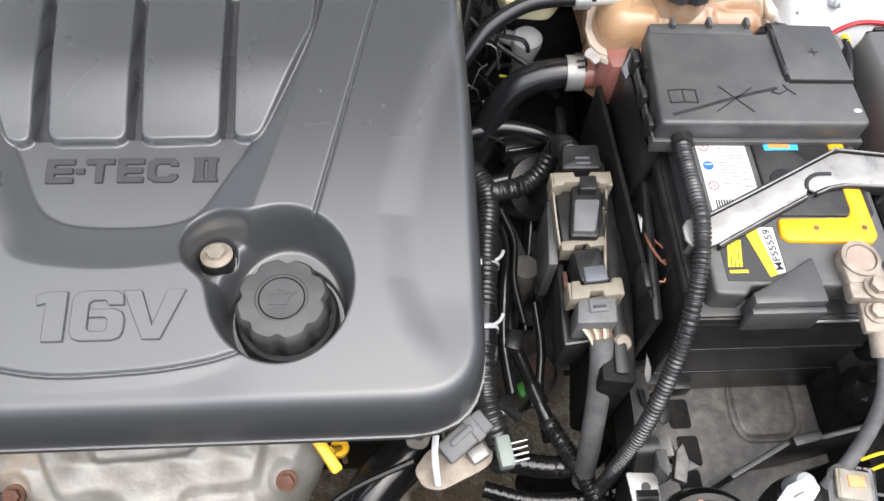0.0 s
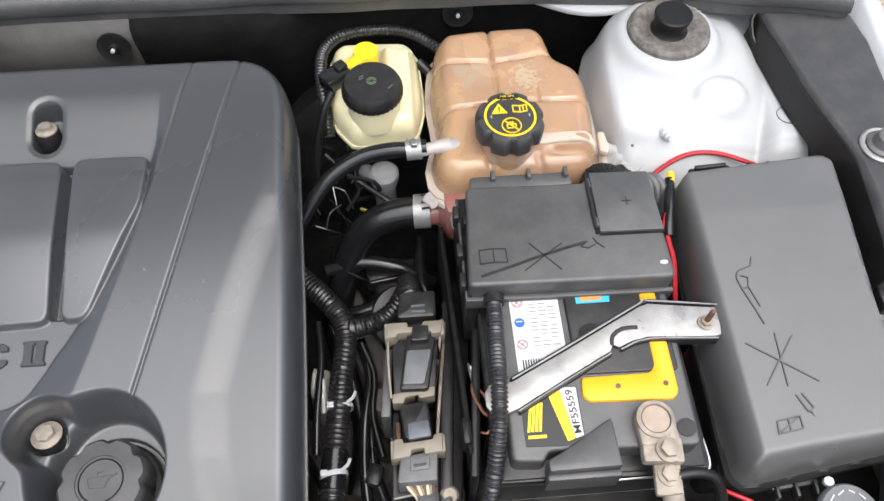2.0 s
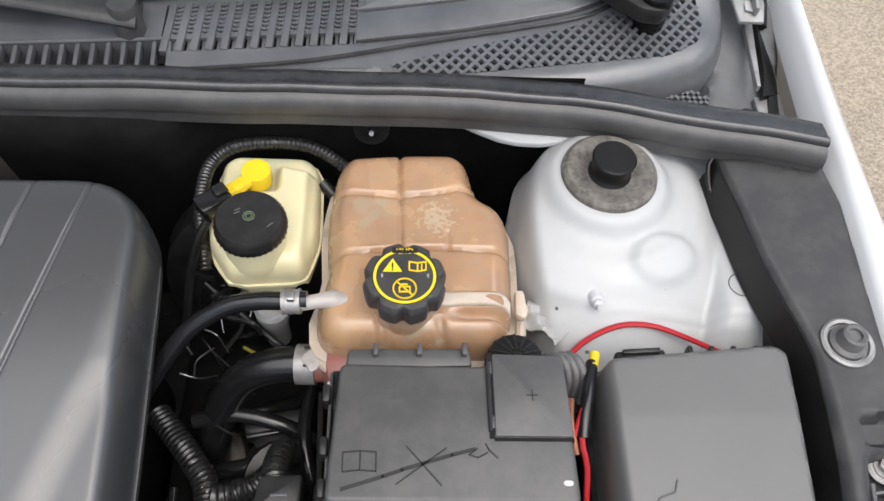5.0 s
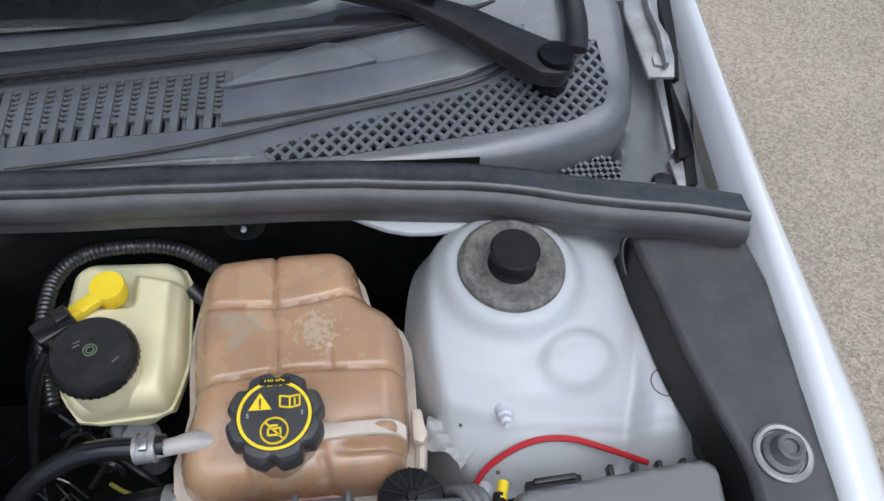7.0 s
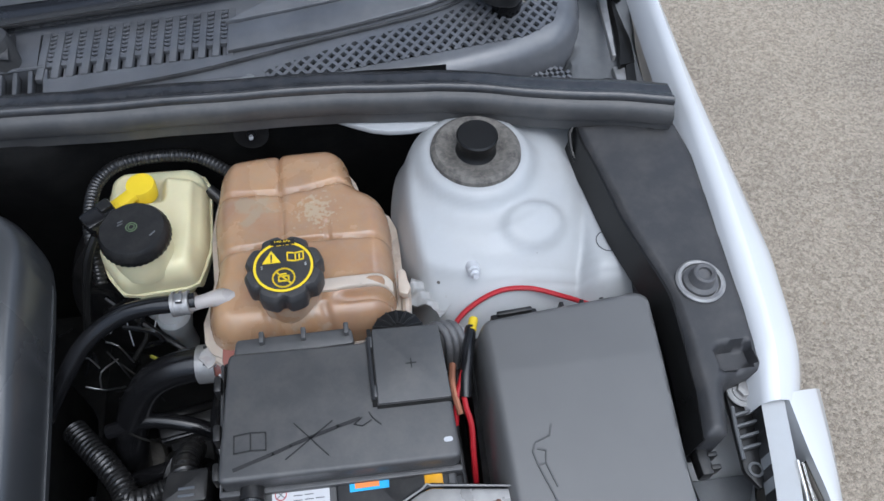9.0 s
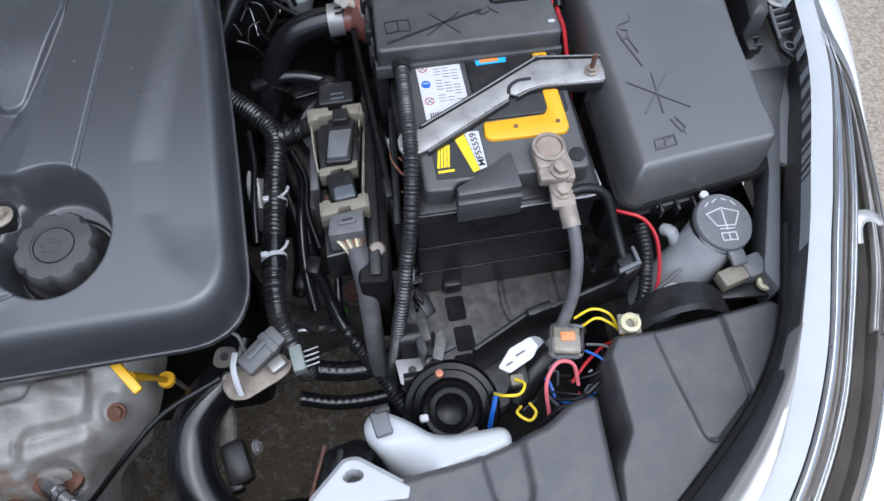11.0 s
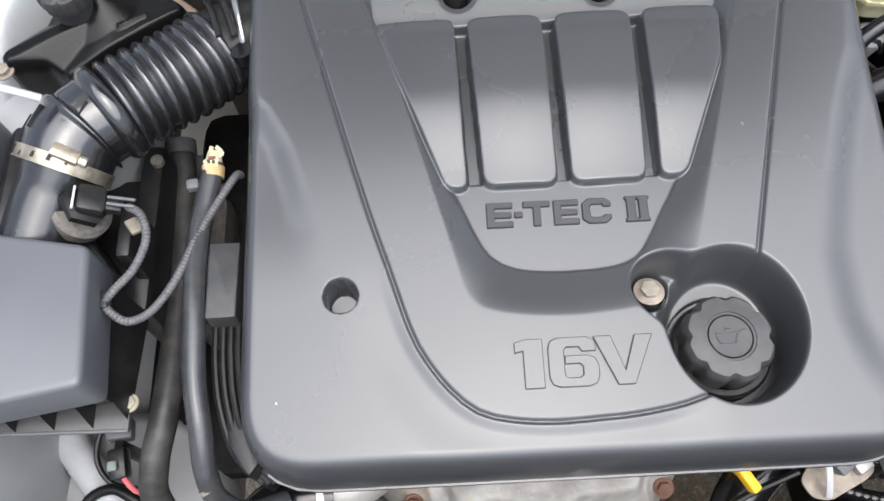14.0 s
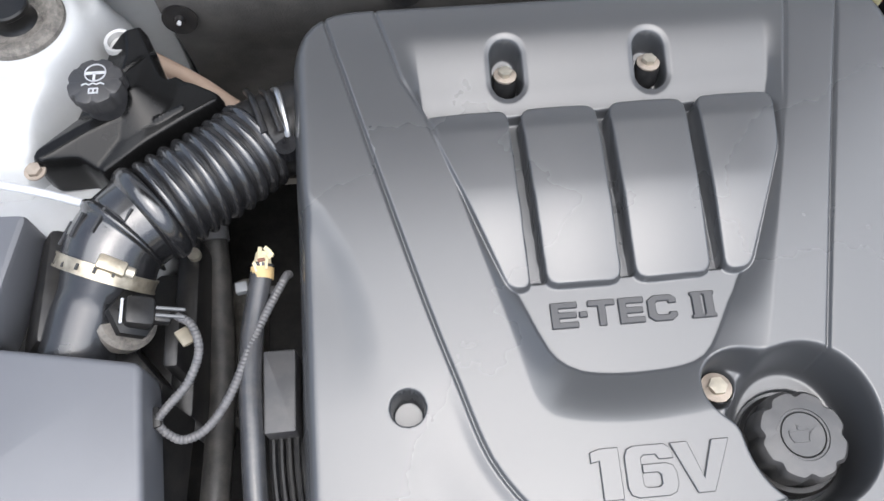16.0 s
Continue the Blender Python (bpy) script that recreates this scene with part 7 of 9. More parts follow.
strokes("pictogram", [[(0.234, 0.4075), (0.246, 0.4085), (0.257, 0.4075), (0.257, 0.4210), (0.246, 0.4220), (0.234, 0.4210), (0.234, 0.4075)], [(0.246, 0.4085), (0.246, 0.4220)],
        [(0.271, 0.3985), (0.306, 0.4235)], [(0.302, 0.3975), (0.278, 0.4250)], [(0.334, 0.4265), (0.336, 0.4220), (0.342, 0.4160)], [(0.328, 0.423), (0.322, 0.4185), (0.328, 0.4165), (0.335, 0.420)]], TOPF, 0.0010, 0.0005, ENGRAVE, fc, "moulded warning pictogram")
strokes("pictogram_bar", [[(0.234, 0.3955), (0.262, 0.4040)], [(0.262, 0.4040), (0.275, 0.4082)], [(0.275, 0.4085), (0.310, 0.4185)], [(0.310, 0.4185), (0.326, 0.4225)]], TOPF, 0.0026, 0.0005, ENGRAVE, fc)
strokes("plus_mark", [[(0.366, 0.462), (0.374, 0.462)], [(0.370, 0.458), (0.370, 0.466)]], 0.8673, 0.0010, 0.0004, ENGRAVE, fc)

# fat conduit along the battery
bcn = thing("battery_conduit", (0.235, 0.30, 0.60), "black corrugated conduit running over the battery edge", "conduit")
part("cuff", tube([(0.244, 0.392, 0.847), (0.2435, 0.378, 0.847)], 0.0088, 16), BLACK, bcn)
part("sleeve", tube([(0.244, 0.389, 0.846), (0.243, 0.372, 0.847), (0.241, 0.345, 0.851), (0.239, 0.318, 0.856), (0.2375, 0.295, 0.857), (0.2345, 0.268, 0.846), (0.226, 0.228, 0.812), (0.213, 0.192, 0.762), (0.203, 0.172, 0.715), (0.195, 0.16, 0.66), (0.192, 0.155, 0.60)], 0.0072, 16, ribs=0.0014, pitch=0.0036), CONDUIT, bcn)

# negative terminal and cable
nt_ = thing("battery_terminal", (0.357, 0.262, 0.84), "oxidised grey-brown battery terminal clamp with its cable", "terminal")
part("clamp", slab([(0.3425, 0.2475), (0.3735, 0.2475), (0.3725, 0.2700), (0.3670, 0.2800), (0.3570, 0.2835), (0.3470, 0.2800), (0.3415, 0.2700)], 0.8375, 0.8495, 0.003, 0.004), LEAD, nt_)
part("clamp_gap", box((0.3585, 0.2515, 0.8490), (0.0022, 0.010, 0.002), 0), INK, nt_)
part("collar", lathe([(0.0150, -0.002), (0.0150, 0.0018), (0.0118, 0.0026), (0.0112, 0.0)], (0.357, 0.2675, 0.8495), 32), LEAD, nt_)
part("post", lathe([(0.0110, -0.002), (0.0108, 0.0008), (0, 0.0012)], (0.357, 0.2675, 0.8500), 28), POST, nt_)
part("jaw", box((0.3585, 0.2445, 0.842), (0.032, 0.020, 0.012), 0.003, (0, 0, -5)), LEAD, nt_)
part("bolt", bolt((0.362, 0.2435, 0.848), 0.0062, 0.008), LEAD, nt_)
part("lug", box((0.3600, 0.225, 0.837), (0.021, 0.028, 0.007), 0.002, (0, 0, -6)), LEAD, nt_)
part("bolt", bolt((0.3605, 0.2265, 0.8405), 0.0055, 0.006), LEAD, nt_)
part("crimp", tube([(0.3615, 0.214, 0.836), (0.363, 0.197, 0.828)], 0.0082, 12), LEAD, nt_)
part("cable", tube([(0.3615, 0.212, 0.836), (0.364, 0.194, 0.827), (0.364, 0.172, 0.810), (0.359, 0.152, 0.785), (0.346, 0.132, 0.76), (0.330, 0.115, 0.735)], 0.0056, 14), CABLE, nt_, "grey battery cable")
part("branch", tube([(0.366, 0.226, 0.838), (0.384, 0.227, 0.838), (0.400, 0.222, 0.830), (0.408, 0.200, 0.805), (0.412, 0.178, 0.79)], 0.0045, 10), RUBBER, nt_)

# battery tray
ty = thing("battery_tray", (0.32, 0.24, 0.62), "dusty black plastic battery tray with broken side wall", "battery tray")
DUSTY = material("dusty_tray_plastic", (0.060, 0.058, 0.056), 0.42, var=0.35, scale=22, dust=0.45, spec=0.7)
tray_hull = rounded([(0.215, 0.48), (0.215, 0.135), (0.235, 0.105), (0.300, 0.100), (0.325, 0.135), (0.345, 0.150), (0.430, 0.172), (0.432, 0.48)], 0.008)
part("floor", relief(tray_hull, lambda x, y, d: 0.652 - 0.004 * step(0.0036, 0.0012, np.abs(sd_poly(rounded([(0.324, 0.27), (0.321, 0.203), (0.328, 0.188), (0.372, 0.188), (0.384, 0.200), (0.384, 0.27)], 0.008), x, y)[0])), 0.002, 0.02), DUSTY, ty, sharp=60)
# thin dark plates on the floor stand for the shade in its slots
for x, y in ((0.269, 0.216), (0.272, 0.181), (0.267, 0.150)):
    part("slot", slab([(x - 0.010, y - 0.016), (x + 0.010, y - 0.016), (x + 0.010, y + 0.012), (x - 0.010, y + 0.012)], 0.6515, 0.6526, 0, 0.004), DEEP, ty)
part("clip", box((0.269, 0.236, 0.665), (0.020, 0.012, 0.020), 0.003), BLACK, ty)
part("side_wall", relief(rounded([(0.207, 0.24), (0.222, 0.232), (0.224, 0.150), (0.212, 0.105), (0.200, 0.11), (0.205, 0.18)], 0.003), lambda x, y, d: 0.715 - 0.03 * step(0.19, 0.10, y) + 0.012 * np.sin(y * 160) * step(0.2, 0.12, y), 0.003, 0.06), BLACK, ty, "broken side wall")
part("spike", slab([(0.222, 0.226), (0.228, 0.226), (0.230, 0.236), (0.226, 0.250)], 0.705, 0.708, 0.001, tilt=lambda x, y: 0.5 * (y - 0.226)), DUSTY, ty)
rng_t = random.Random(11)
for k in range(13):
    px_, py_ = 0.214 + 0.030 * rng_t.random(), 0.150 + 0.095 * rng_t.random()
    a_, l_ = rng_t.uniform(0, math.tau), rng_t.uniform(0.010, 0.022)
    tri_ = [(px_ + l_ * math.cos(a_ + q) * f, py_ + l_ * math.sin(a_ + q) * f) for q, f in ((0, 1.0), (0.35, 0.7), (2.6, 0.55), (3.5, 0.6), (5.6, 0.45))]
    sl_ = rng_t.uniform(-0.9, 0.9)
    part("shard", slab(tri_, 0.686 + 0.026 * rng_t.random(), 0.6885 + 0.026 * rng_t.random() + 0.004, 0.0006, tilt=lambda x, y, sl_=sl_, cx_=px_: sl_ * (x - cx_)), (BLACK, BLACK, PANEL, DUSTY)[k % 4], ty)
part("bracket", box((0.232, 0.205, 0.695), (0.014, 0.026, 0.022), 0.003, (20, 10, 25)), BLACK, ty)
part("bracket", box((0.224, 0.150, 0.690), (0.022, 0.016, 0.012), 0.003, (0, 0, 20)), DUSTY, ty)
part("tab", slab([(0.196, 0.152), (0.222, 0.150), (0.222, 0.124), (0.198, 0.126)], 0.694, 0.697, 0.0008, 0.003), GALV, ty, "bare metal tab")
part("tab_hole", lathe([(0.004, 0), (0.004, 0.0006), (0, 0.0006)], (0.211, 0.139, 0.697), 16), INK, ty)
part("front_wall", slab([(0.270, 0.134), (0.323, 0.159), (0.346, 0.161), (0.432, 0.173), (0.432, 0.177), (0.345, 0.1655), (0.321, 0.1635), (0.268, 0.138)], 0.652, 0.735, 0.001, tilt=lambda x, y: 0.35 * np.clip(x - 0.34, 0, 1)), BLACK, ty)
part("edge_clip", box((0.337, 0.163, 0.738), (0.026, 0.009, 0.008), 0.002, (0, 0, 12)), BLACK, ty)
part("left_wall", slab([(0.205, 0.50), (0.210, 0.50), (0.219, 0.27), (0.214, 0.27)], 0.655, 0.785, 0.0015), DEEP, ty)
part("wall_ear", box((0.214, 0.29, 0.775), (0.008, 0.024, 0.03), 0.003), BLACK, ty)
part("corner", box((0.414, 0.170, 0.785), (0.018, 0.018, 0.020), 0.003, (0, 0, 20)), BLACK, ty)
part("corner_rim", slab([(0.402, 0.160), (0.424, 0.166), (0.422, 0.184), (0.419, 0.184), (0.420, 0.169), (0.402, 0.164)], 0.795, 0.799, 0.0006), GREY, ty)
part("film", relief(rounded([(0.395, 0.225), (0.425, 0.225), (0.424, 0.178), (0.398, 0.180)], 0.004), lambda x, y, d: 0.735 + 0.018 * np.sin(x * 260) * np.sin(y * 210), 0.003, 0.03), DEEP, ty, "crumpled black foam")

# ---- large fuse box ----
fb = thing("fuse_box", (0.51, 0.37, 0.70), "large black plastic fuse box with moulded pictogram on the lid", "fuse box")
lid = rounded([(0.426, 0.490), (0.436, 0.499), (0.569, 0.510), (0.579, 0.502), (0.568, 0.36), (0.565, 0.247), (0.557, 0.238), (0.432, 0.220), (0.4205, 0.230), (0.4215, 0.36)], 0.008)


def lid_z(x, y, d):
    top = 0.8585 - 0.045 * np.clip(0.45 - y, 0, 1)
    # broad bevels along the inner side and the front, a crisp rim on the other two
    bevel = np.maximum(np.clip(1 - (x - 0.4205) / 0.016, 0, 1), np.clip(1 - (y - 0.220 - 0.125 * (x - 0.432)) / (0.016 - 0.05 * np.clip(x - 0.47, 0, 0.1)), 0, 1))
    e = np.clip(1 - d / 0.005, 0, 1)
    return top - 0.030 * bevel ** 1.7 - 0.022 * (1 - np.sqrt(np.maximum(1 - e ** 2.4, 0)))


part("lid", relief(lid, lid_z, 0.0022, 0.014), LID, fb, sharp=50)
low_lid = [(0.496 + (x - 0.496) * 1.07, 0.365 + (y - 0.365) * 1.035) for x, y in lid]
part("lid_lip", relief(low_lid, lambda x, y, d: 0.812 - 0.03 * np.clip(0.45 - y, 0, 1) + 0.003 * step(0.003, 0.001, d), 0.004, 0.008), BLACK, fb)
part("body", slab([(0.422, 0.488), (0.574, 0.500), (0.562, 0.250), (0.420, 0.238)], 0.70, 0.806, 0.004, 0.01), BLACK, fb)
zl = lambda x, y: float(lid_z(np.array([x]), np.array([y]), np.array([0.1]))[0]) + 0.0006
strokes("pictogram", [[(0.444, 0.3240), (0.494, 0.2880)], [(0.452, 0.2880), (0.484, 0.3280)], [(0.470, 0.3310), (0.468, 0.2860)],
        [(0.454, 0.3730), (0.452, 0.3830), (0.455, 0.3900), (0.467, 0.3940), (0.470, 0.4020)], [(0.454, 0.3730), (0.460, 0.3740), (0.462, 0.3830), (0.456, 0.3850)], [(0.454, 0.3730), (0.460, 0.3540), (0.464, 0.3400)], [(0.460, 0.3740), (0.465, 0.3560)],
        [(0.472, 0.2780), (0.478, 0.2640)], [(0.477, 0.2790), (0.483, 0.2670), (0.478, 0.2640)], [(0.480, 0.2640), (0.494, 0.2360)],
        [(0.450, 0.2485), (0.470, 0.2515), (0.470, 0.2615), (0.451, 0.2585), (0.450, 0.2485)], [(0.460, 0.250), (0.460, 0.260)], [(0.452, 0.250), (0.468, 0.260)]], zl, 0.0011, 0.0006, PALE, fb, "moulded warning pictogram")
part("clip", box((0.462, 0.500, 0.846), (0.040, 0.012, 0.010), 0.002, (0, 0, 3)), BLACK, fb, "rear latch")
part("clip_bar", box((0.462, 0.504, 0.852), (0.030, 0.004, 0.006), 0.001, (0, 0, 3)), BLACK, fb)
for i in range(4):
    part("tooth", box((0.506 + i * 0.018, 0.509, 0.838), (0.004, 0.010, 0.010), 0.001), BLACK, fb)
part("front_latch", box((0.472, 0.221, 0.796), (0.040, 0.006, 0.014), 0.002, (0, 0, 4)), BLACK, fb)
for x in (0.456, 0.472, 0.488):
    part("latch_tooth", box((x, 0.216, 0.800), (0.003, 0.012, 0.012), 0.001), BLACK, fb)
part("side_clip", box((0.585, 0.368, 0.832), (0.010, 0.030, 0.016), 0.002), BLACK, fb)
for y in (0.358, 0.368, 0.378):
    part("clip_tooth", box((0.592, y, 0.834), (0.008, 0.004, 0.014), 0.001), BLACK, fb)

# wires between battery and fuse box
rw = thing("accessory_wiring", (0.42, 0.48, 0.80), "red and yellow accessory wires with taped joints", "wiring")
part("red_wire", tube([(0.408, 0.512, 0.800), (0.425, 0.530, 0.812), (0.455, 0.541, 0.824), (0.485, 0.541, 0.825), (0.515, 0.532, 0.820), (0.545, 0.522, 0.812)], 0.0024, 8), RED, rw)
part("red_wire", tube([(0.425, 0.500, 0.84), (0.417, 0.47, 0.842), (0.410, 0.44, 0.838), (0.413, 0.42, 0.83), (0.412, 0.40, 0.82), (0.412, 0.375, 0.80), (0.414, 0.34, 0.76)], 0.0024, 8), RED, rw)
part("red_wire", tube([(0.412, 0.46, 0.845), (0.404, 0.44, 0.836), (0.402, 0.425, 0.82)], 0.0022, 8), RED, rw)
part("taped_joint", tube([(0.425, 0.500, 0.840), (0.419, 0.478, 0.845), (0.414, 0.458, 0.843), (0.411, 0.44, 0.838)], 0.0050, 10), GLOSS, rw)
part("yellow_sleeve", tube([(0.429, 0.509, 0.838), (0.425, 0.496, 0.842)], 0.0040, 10), YELLOW, rw)
part("brown_wire", tube([(0.405, 0.47, 0.838), (0.402, 0.45, 0.84), (0.406, 0.43, 0.83)], 0.003, 8), COPPER, rw)
part("red_wire", tube([(0.408, 0.225, 0.80), (0.420, 0.216, 0.805), (0.436, 0.206, 0.805), (0.446, 0.190, 0.795), (0.446, 0.165, 0.775), (0.436, 0.142, 0.76), (0.425, 0.130, 0.755)], 0.0018, 8), RED, rw)
part("sleeve", tube([(0.438, 0.21, 0.79), (0.440, 0.185, 0.775), (0.432, 0.155, 0.76), (0.420, 0.135, 0.75)], 0.0065, 10, ribs=0.001, pitch=0.004), CONDUIT, rw)

# blade fuse holder, relay and loose wires in front of the tray
fh = thing("inline_fuse_holder", (0.347, 0.119, 0.735), "clear fuse holder with an orange fuse", "fuse holder")
part("fuse_block", box((0.348, 0.119, 0.753), (0.020, 0.020, 0.012), 0.003, (0, 0, -6)), OPAQUE, fh)
part("white_insert", box((0.348, 0.119, 0.7640), (0.022, 0.021, 0.003), 0.001, (0, 0, -12)), BEIGE, fh)
part("fuse_bars", box((0.349, 0.121, 0.7660), (0.012, 0.008, 0.003), 0.0005, (0, 0, -6)), ORANGE, fh)
cv = part("cover", box((0.348, 0.119, 0.762), (0.030, 0.029, 0.020), 0.004, (0, 0, -12)), LENS, fh)
cv.visible_shadow = False
sg = thing("tagged_cable", (0.315, 0.10, 0.70), "grey cable end with a white printed tag", "cable")
part("tag", slab([(0.283, 0.106), (0.292, 0.099), (0.316, 0.110), (0.322, 0.118), (0.316, 0.128), (0.297, 0.121)], 0.756, 0.758, 0.001, 0.002, tilt=lambda x, y: 0.25 * (y - 0.1) + 0.003 * math.sin(x * 200)), PAPER, sg)
strokes("tag_bars", [[(0.291, 0.106), (0.296, 0.108)], [(0.301, 0.113), (0.310, 0.117)], [(0.311, 0.120), (0.316, 0.123)]], 0.7628, 0.0016, 0.0004, GREY, sg)
part("knob", lathe([(0.010, -0.02), (0.010, 0.0), (0.008, 0.004), (0, 0.005)], (0.324, 0.127, 0.740), 20), OPAQUE, sg)
part("boot", tube([(0.338, 0.118, 0.738), (0.318, 0.105, 0.735), (0.300, 0.085, 0.72)], 0.013, 12), RUBBER, sg)
lw = thing("loose_wires", (0.34, 0.08, 0.70), "loose coloured wires with crimped ends", "wiring")
for nm, pts, r_, m_ in (("yellow_wire", [(0.365, 0.130, 0.762), (0.378, 0.132, 0.772), (0.392, 0.124, 0.768), (0.404, 0.116, 0.755)], 0.0013, YELLOW),
                        ("yellow_wire", [(0.360, 0.138, 0.765), (0.375, 0.140, 0.775), (0.390, 0.134, 0.772), (0.398, 0.122, 0.76)], 0.0013, YELLOW),
                        ("yellow_wire", [(0.276, 0.085, 0.755), (0.282, 0.078, 0.768), (0.295, 0.077, 0.768), (0.302, 0.086, 0.765), (0.296, 0.094, 0.757)], 0.0014, YELLOW),
                        ("yellow_wire", [(0.296, 0.070, 0.755), (0.290, 0.062, 0.765), (0.299, 0.054, 0.765), (0.306, 0.060, 0.765), (0.303, 0.070, 0.76)], 0.0013, YELLOW),
                        ("pink_wire", [(0.320, 0.060, 0.745), (0.320, 0.082, 0.768), (0.332, 0.096, 0.776), (0.346, 0.094, 0.772), (0.350, 0.080, 0.755)], 0.0018, PINK),
                        ("red_wire", [(0.345, 0.083, 0.755), (0.360, 0.096, 0.762), (0.378, 0.108, 0.762), (0.392, 0.114, 0.755)], 0.0015, RED),
                        ("blue_wire", [(0.268, 0.062, 0.735), (0.272, 0.072, 0.75), (0.278, 0.086, 0.755)], 0.0022, BLUE),
                        ("pale_wire", [(0.364, 0.112, 0.765), (0.380, 0.105, 0.77), (0.388, 0.090, 0.765), (0.384, 0.078, 0.75)], 0.0013, GREY),
                        ("blue_wire", [(0.362, 0.106, 0.765), (0.374, 0.094, 0.768), (0.378, 0.080, 0.755)], 0.0013, BLUE),
                        ("black_wire", [(0.33, 0.075, 0.74), (0.35, 0.07, 0.75), (0.37, 0.08, 0.755), (0.39, 0.09, 0.75)], 0.0022, RUBBER),
                        ("black_wire", [(0.305, 0.05, 0.73), (0.32, 0.058, 0.75), (0.335, 0.065, 0.75), (0.36, 0.06, 0.74)], 0.0022, RUBBER),
                        ("pale_wire", [(0.425, 0.122, 0.765), (0.436, 0.140, 0.785), (0.452, 0.146, 0.785), (0.466, 0.138, 0.78)], 0.0018, WHITE),
                        ("pale_wire", [(0.440, 0.150, 0.77), (0.462, 0.162, 0.775), (0.482, 0.172, 0.775)], 0.0016, GREY)):
    part(nm, tube(pts, r_, 8, 0.003), m_, lw)
rng_w = random.Random(5)
for k in range(14):
    x0, y0 = rng_w.uniform(0.30, 0.37), rng_w.uniform(0.05, 0.10)
    x1, y1 = x0 + rng_w.uniform(-0.01, 0.05), y0 + rng_w.uniform(-0.03, 0.03)
    z0 = rng_w.uniform(0.735, 0.750)
    part("thin_wire", tube([(x0, y0, z0), ((x0 + x1) / 2 + rng_w.uniform(-0.012, 0.012), (y0 + y1) / 2 + rng_w.uniform(-0.012, 0.012), z0 + rng_w.uniform(0.004, 0.014)), (x1, y1, z0 + rng_w.uniform(-0.006, 0.006))], rng_w.uniform(0.0009, 0.0015), 6, 0.004), rng_w.choice([RUBBER, RUBBER, MID, RED, ICON, BLUE]), lw)
part("crimp", box((0.298, 0.094, 0.752), (0.012, 0.010, 0.010), 0.002), BEIGE, lw)
part("connector", box((0.302, 0.105, 0.742), (0.016, 0.03, 0.016), 0.003), BLACK, lw)

# horn
hn = thing("horn", (0.232, 0.09, 0.66), "black disc horn with stepped rings", "horn")
part("disc", lathe([(0.0, 0.002), (0.009, 0.003), (0.013, 0.005), (0.0145, 0.002), (0.019, 0.002), (0.0205, 0.008), (0.024, 0.0095), (0.0265, 0.007), (0.028, 0.000), (0.034, -0.001), (0.036, 0.004), (0.041, 0.003), (0.0435, -0.003), (0.043, -0.012), (0.036, -0.02), (0.02, -0.04)], (0.238, 0.084, 0.735), 56, rot=(24, -8, 0)), HORNB, hn)
part("rivet", lathe([(0.0042, 0), (0.0035, 0.003), (0, 0.0035)], (0.232, 0.112, 0.752), 16), COPPER, hn)
part("terminal", box((0.212, 0.075, 0.752), (0.008, 0.007, 0.006), 0.002), WHITE, hn)
part("terminal_base", box((0.246, 0.053, 0.742), (0.024, 0.014, 0.010), 0.002, (0, 0, 15)), BEIGE, hn)
part("stay", box((0.234, 0.10, 0.665), (0.02, 0.03, 0.08), 0.004), BLACK, hn)

# white crossmember bracket
wb = thing("crossmember_bracket", (0.19, 0.04, 0.74), "white painted pressed crossmember bracket", "bracket")
part("upper", relief(rounded([(0.160, 0.060), (0.164, 0.074), (0.178, 0.077), (0.196, 0.066), (0.214, 0.051), (0.228, 0.047), (0.275, 0.047), (0.278, 0.030), (0.205, 0.014), (0.188, 0.020)], 0.008), lambda x, y, d: 0.796 - 0.05 * step(0.05, 0.02, y + 0.0 * x) * step(0.22, 0.16, x) - 0.006 * step(0.005, 0, d), 0.003, 0.02), PAINT, wb, sharp=60)
part("foot", relief(rounded([(0.105, 0.006), (0.118, 0.020), (0.143, 0.042), (0.154, 0.042), (0.194, 0.012), (0.19, 0.0)], 0.004), lambda x, y, d: 0.803 - 0.004 * step(0.004, 0, d) - 0.02 * step(0.0065, 0.0045, np.hypot((x - 0.149) * 0.8, (y - 0.0265) * 1.35)), 0.0009, 0.012), PAINT, wb, sharp=60)
part("slot_floor", slab([(0.140, 0.020), (0.158, 0.020), (0.158, 0.034), (0.140, 0.034)], 0.782, 0.784, 0), INK, wb)
part("clip", box((0.176, 0.063, 0.801), (0.014, 0.020, 0.008), 0.002, (0, 0, 10)), GREY, wb)
part("clip_top", box((0.178, 0.074, 0.803), (0.012, 0.006, 0.008), 0.001, (0, 0, 10)), BLACK, wb)

# washer filler
wf = thing("washer_filler", (0.50, 0.18, 0.62), "frosted washer bottle neck with a grey flip cap", "washer filler")
part("neck", tube([(0.500, 0.186, 0.800), (0.488, 0.178, 0.77), (0.470, 0.17, 0.735), (0.455, 0.165, 0.69)], lambda t: 0.024 + 0.004 * t, 24), OPAQUE, wf)
part("rim", lathe([(0.026, -0.006), (0.0275, 0.0), (0.0275, 0.004)], (0.503, 0.188, 0.802), 40, rot=(8, 8, 0)), BLACK, wf)
part("cap", lathe([(0.0278, 0), (0.0278, 0.004), (0.0265, 0.006), (0, 0.0062)], (0.504, 0.189, 0.805), 48, rot=(8, 8, 0)), GREY, wf)
part("hinge_tab", box((0.509, 0.159, 0.800), (0.016, 0.020, 0.005), 0.0018, (12, 8, 10)), GREY, wf)
zc_ = lambda x, y: 0.8117 + 0.14 * (y - 0.189) - 0.14 * (x - 0.504)
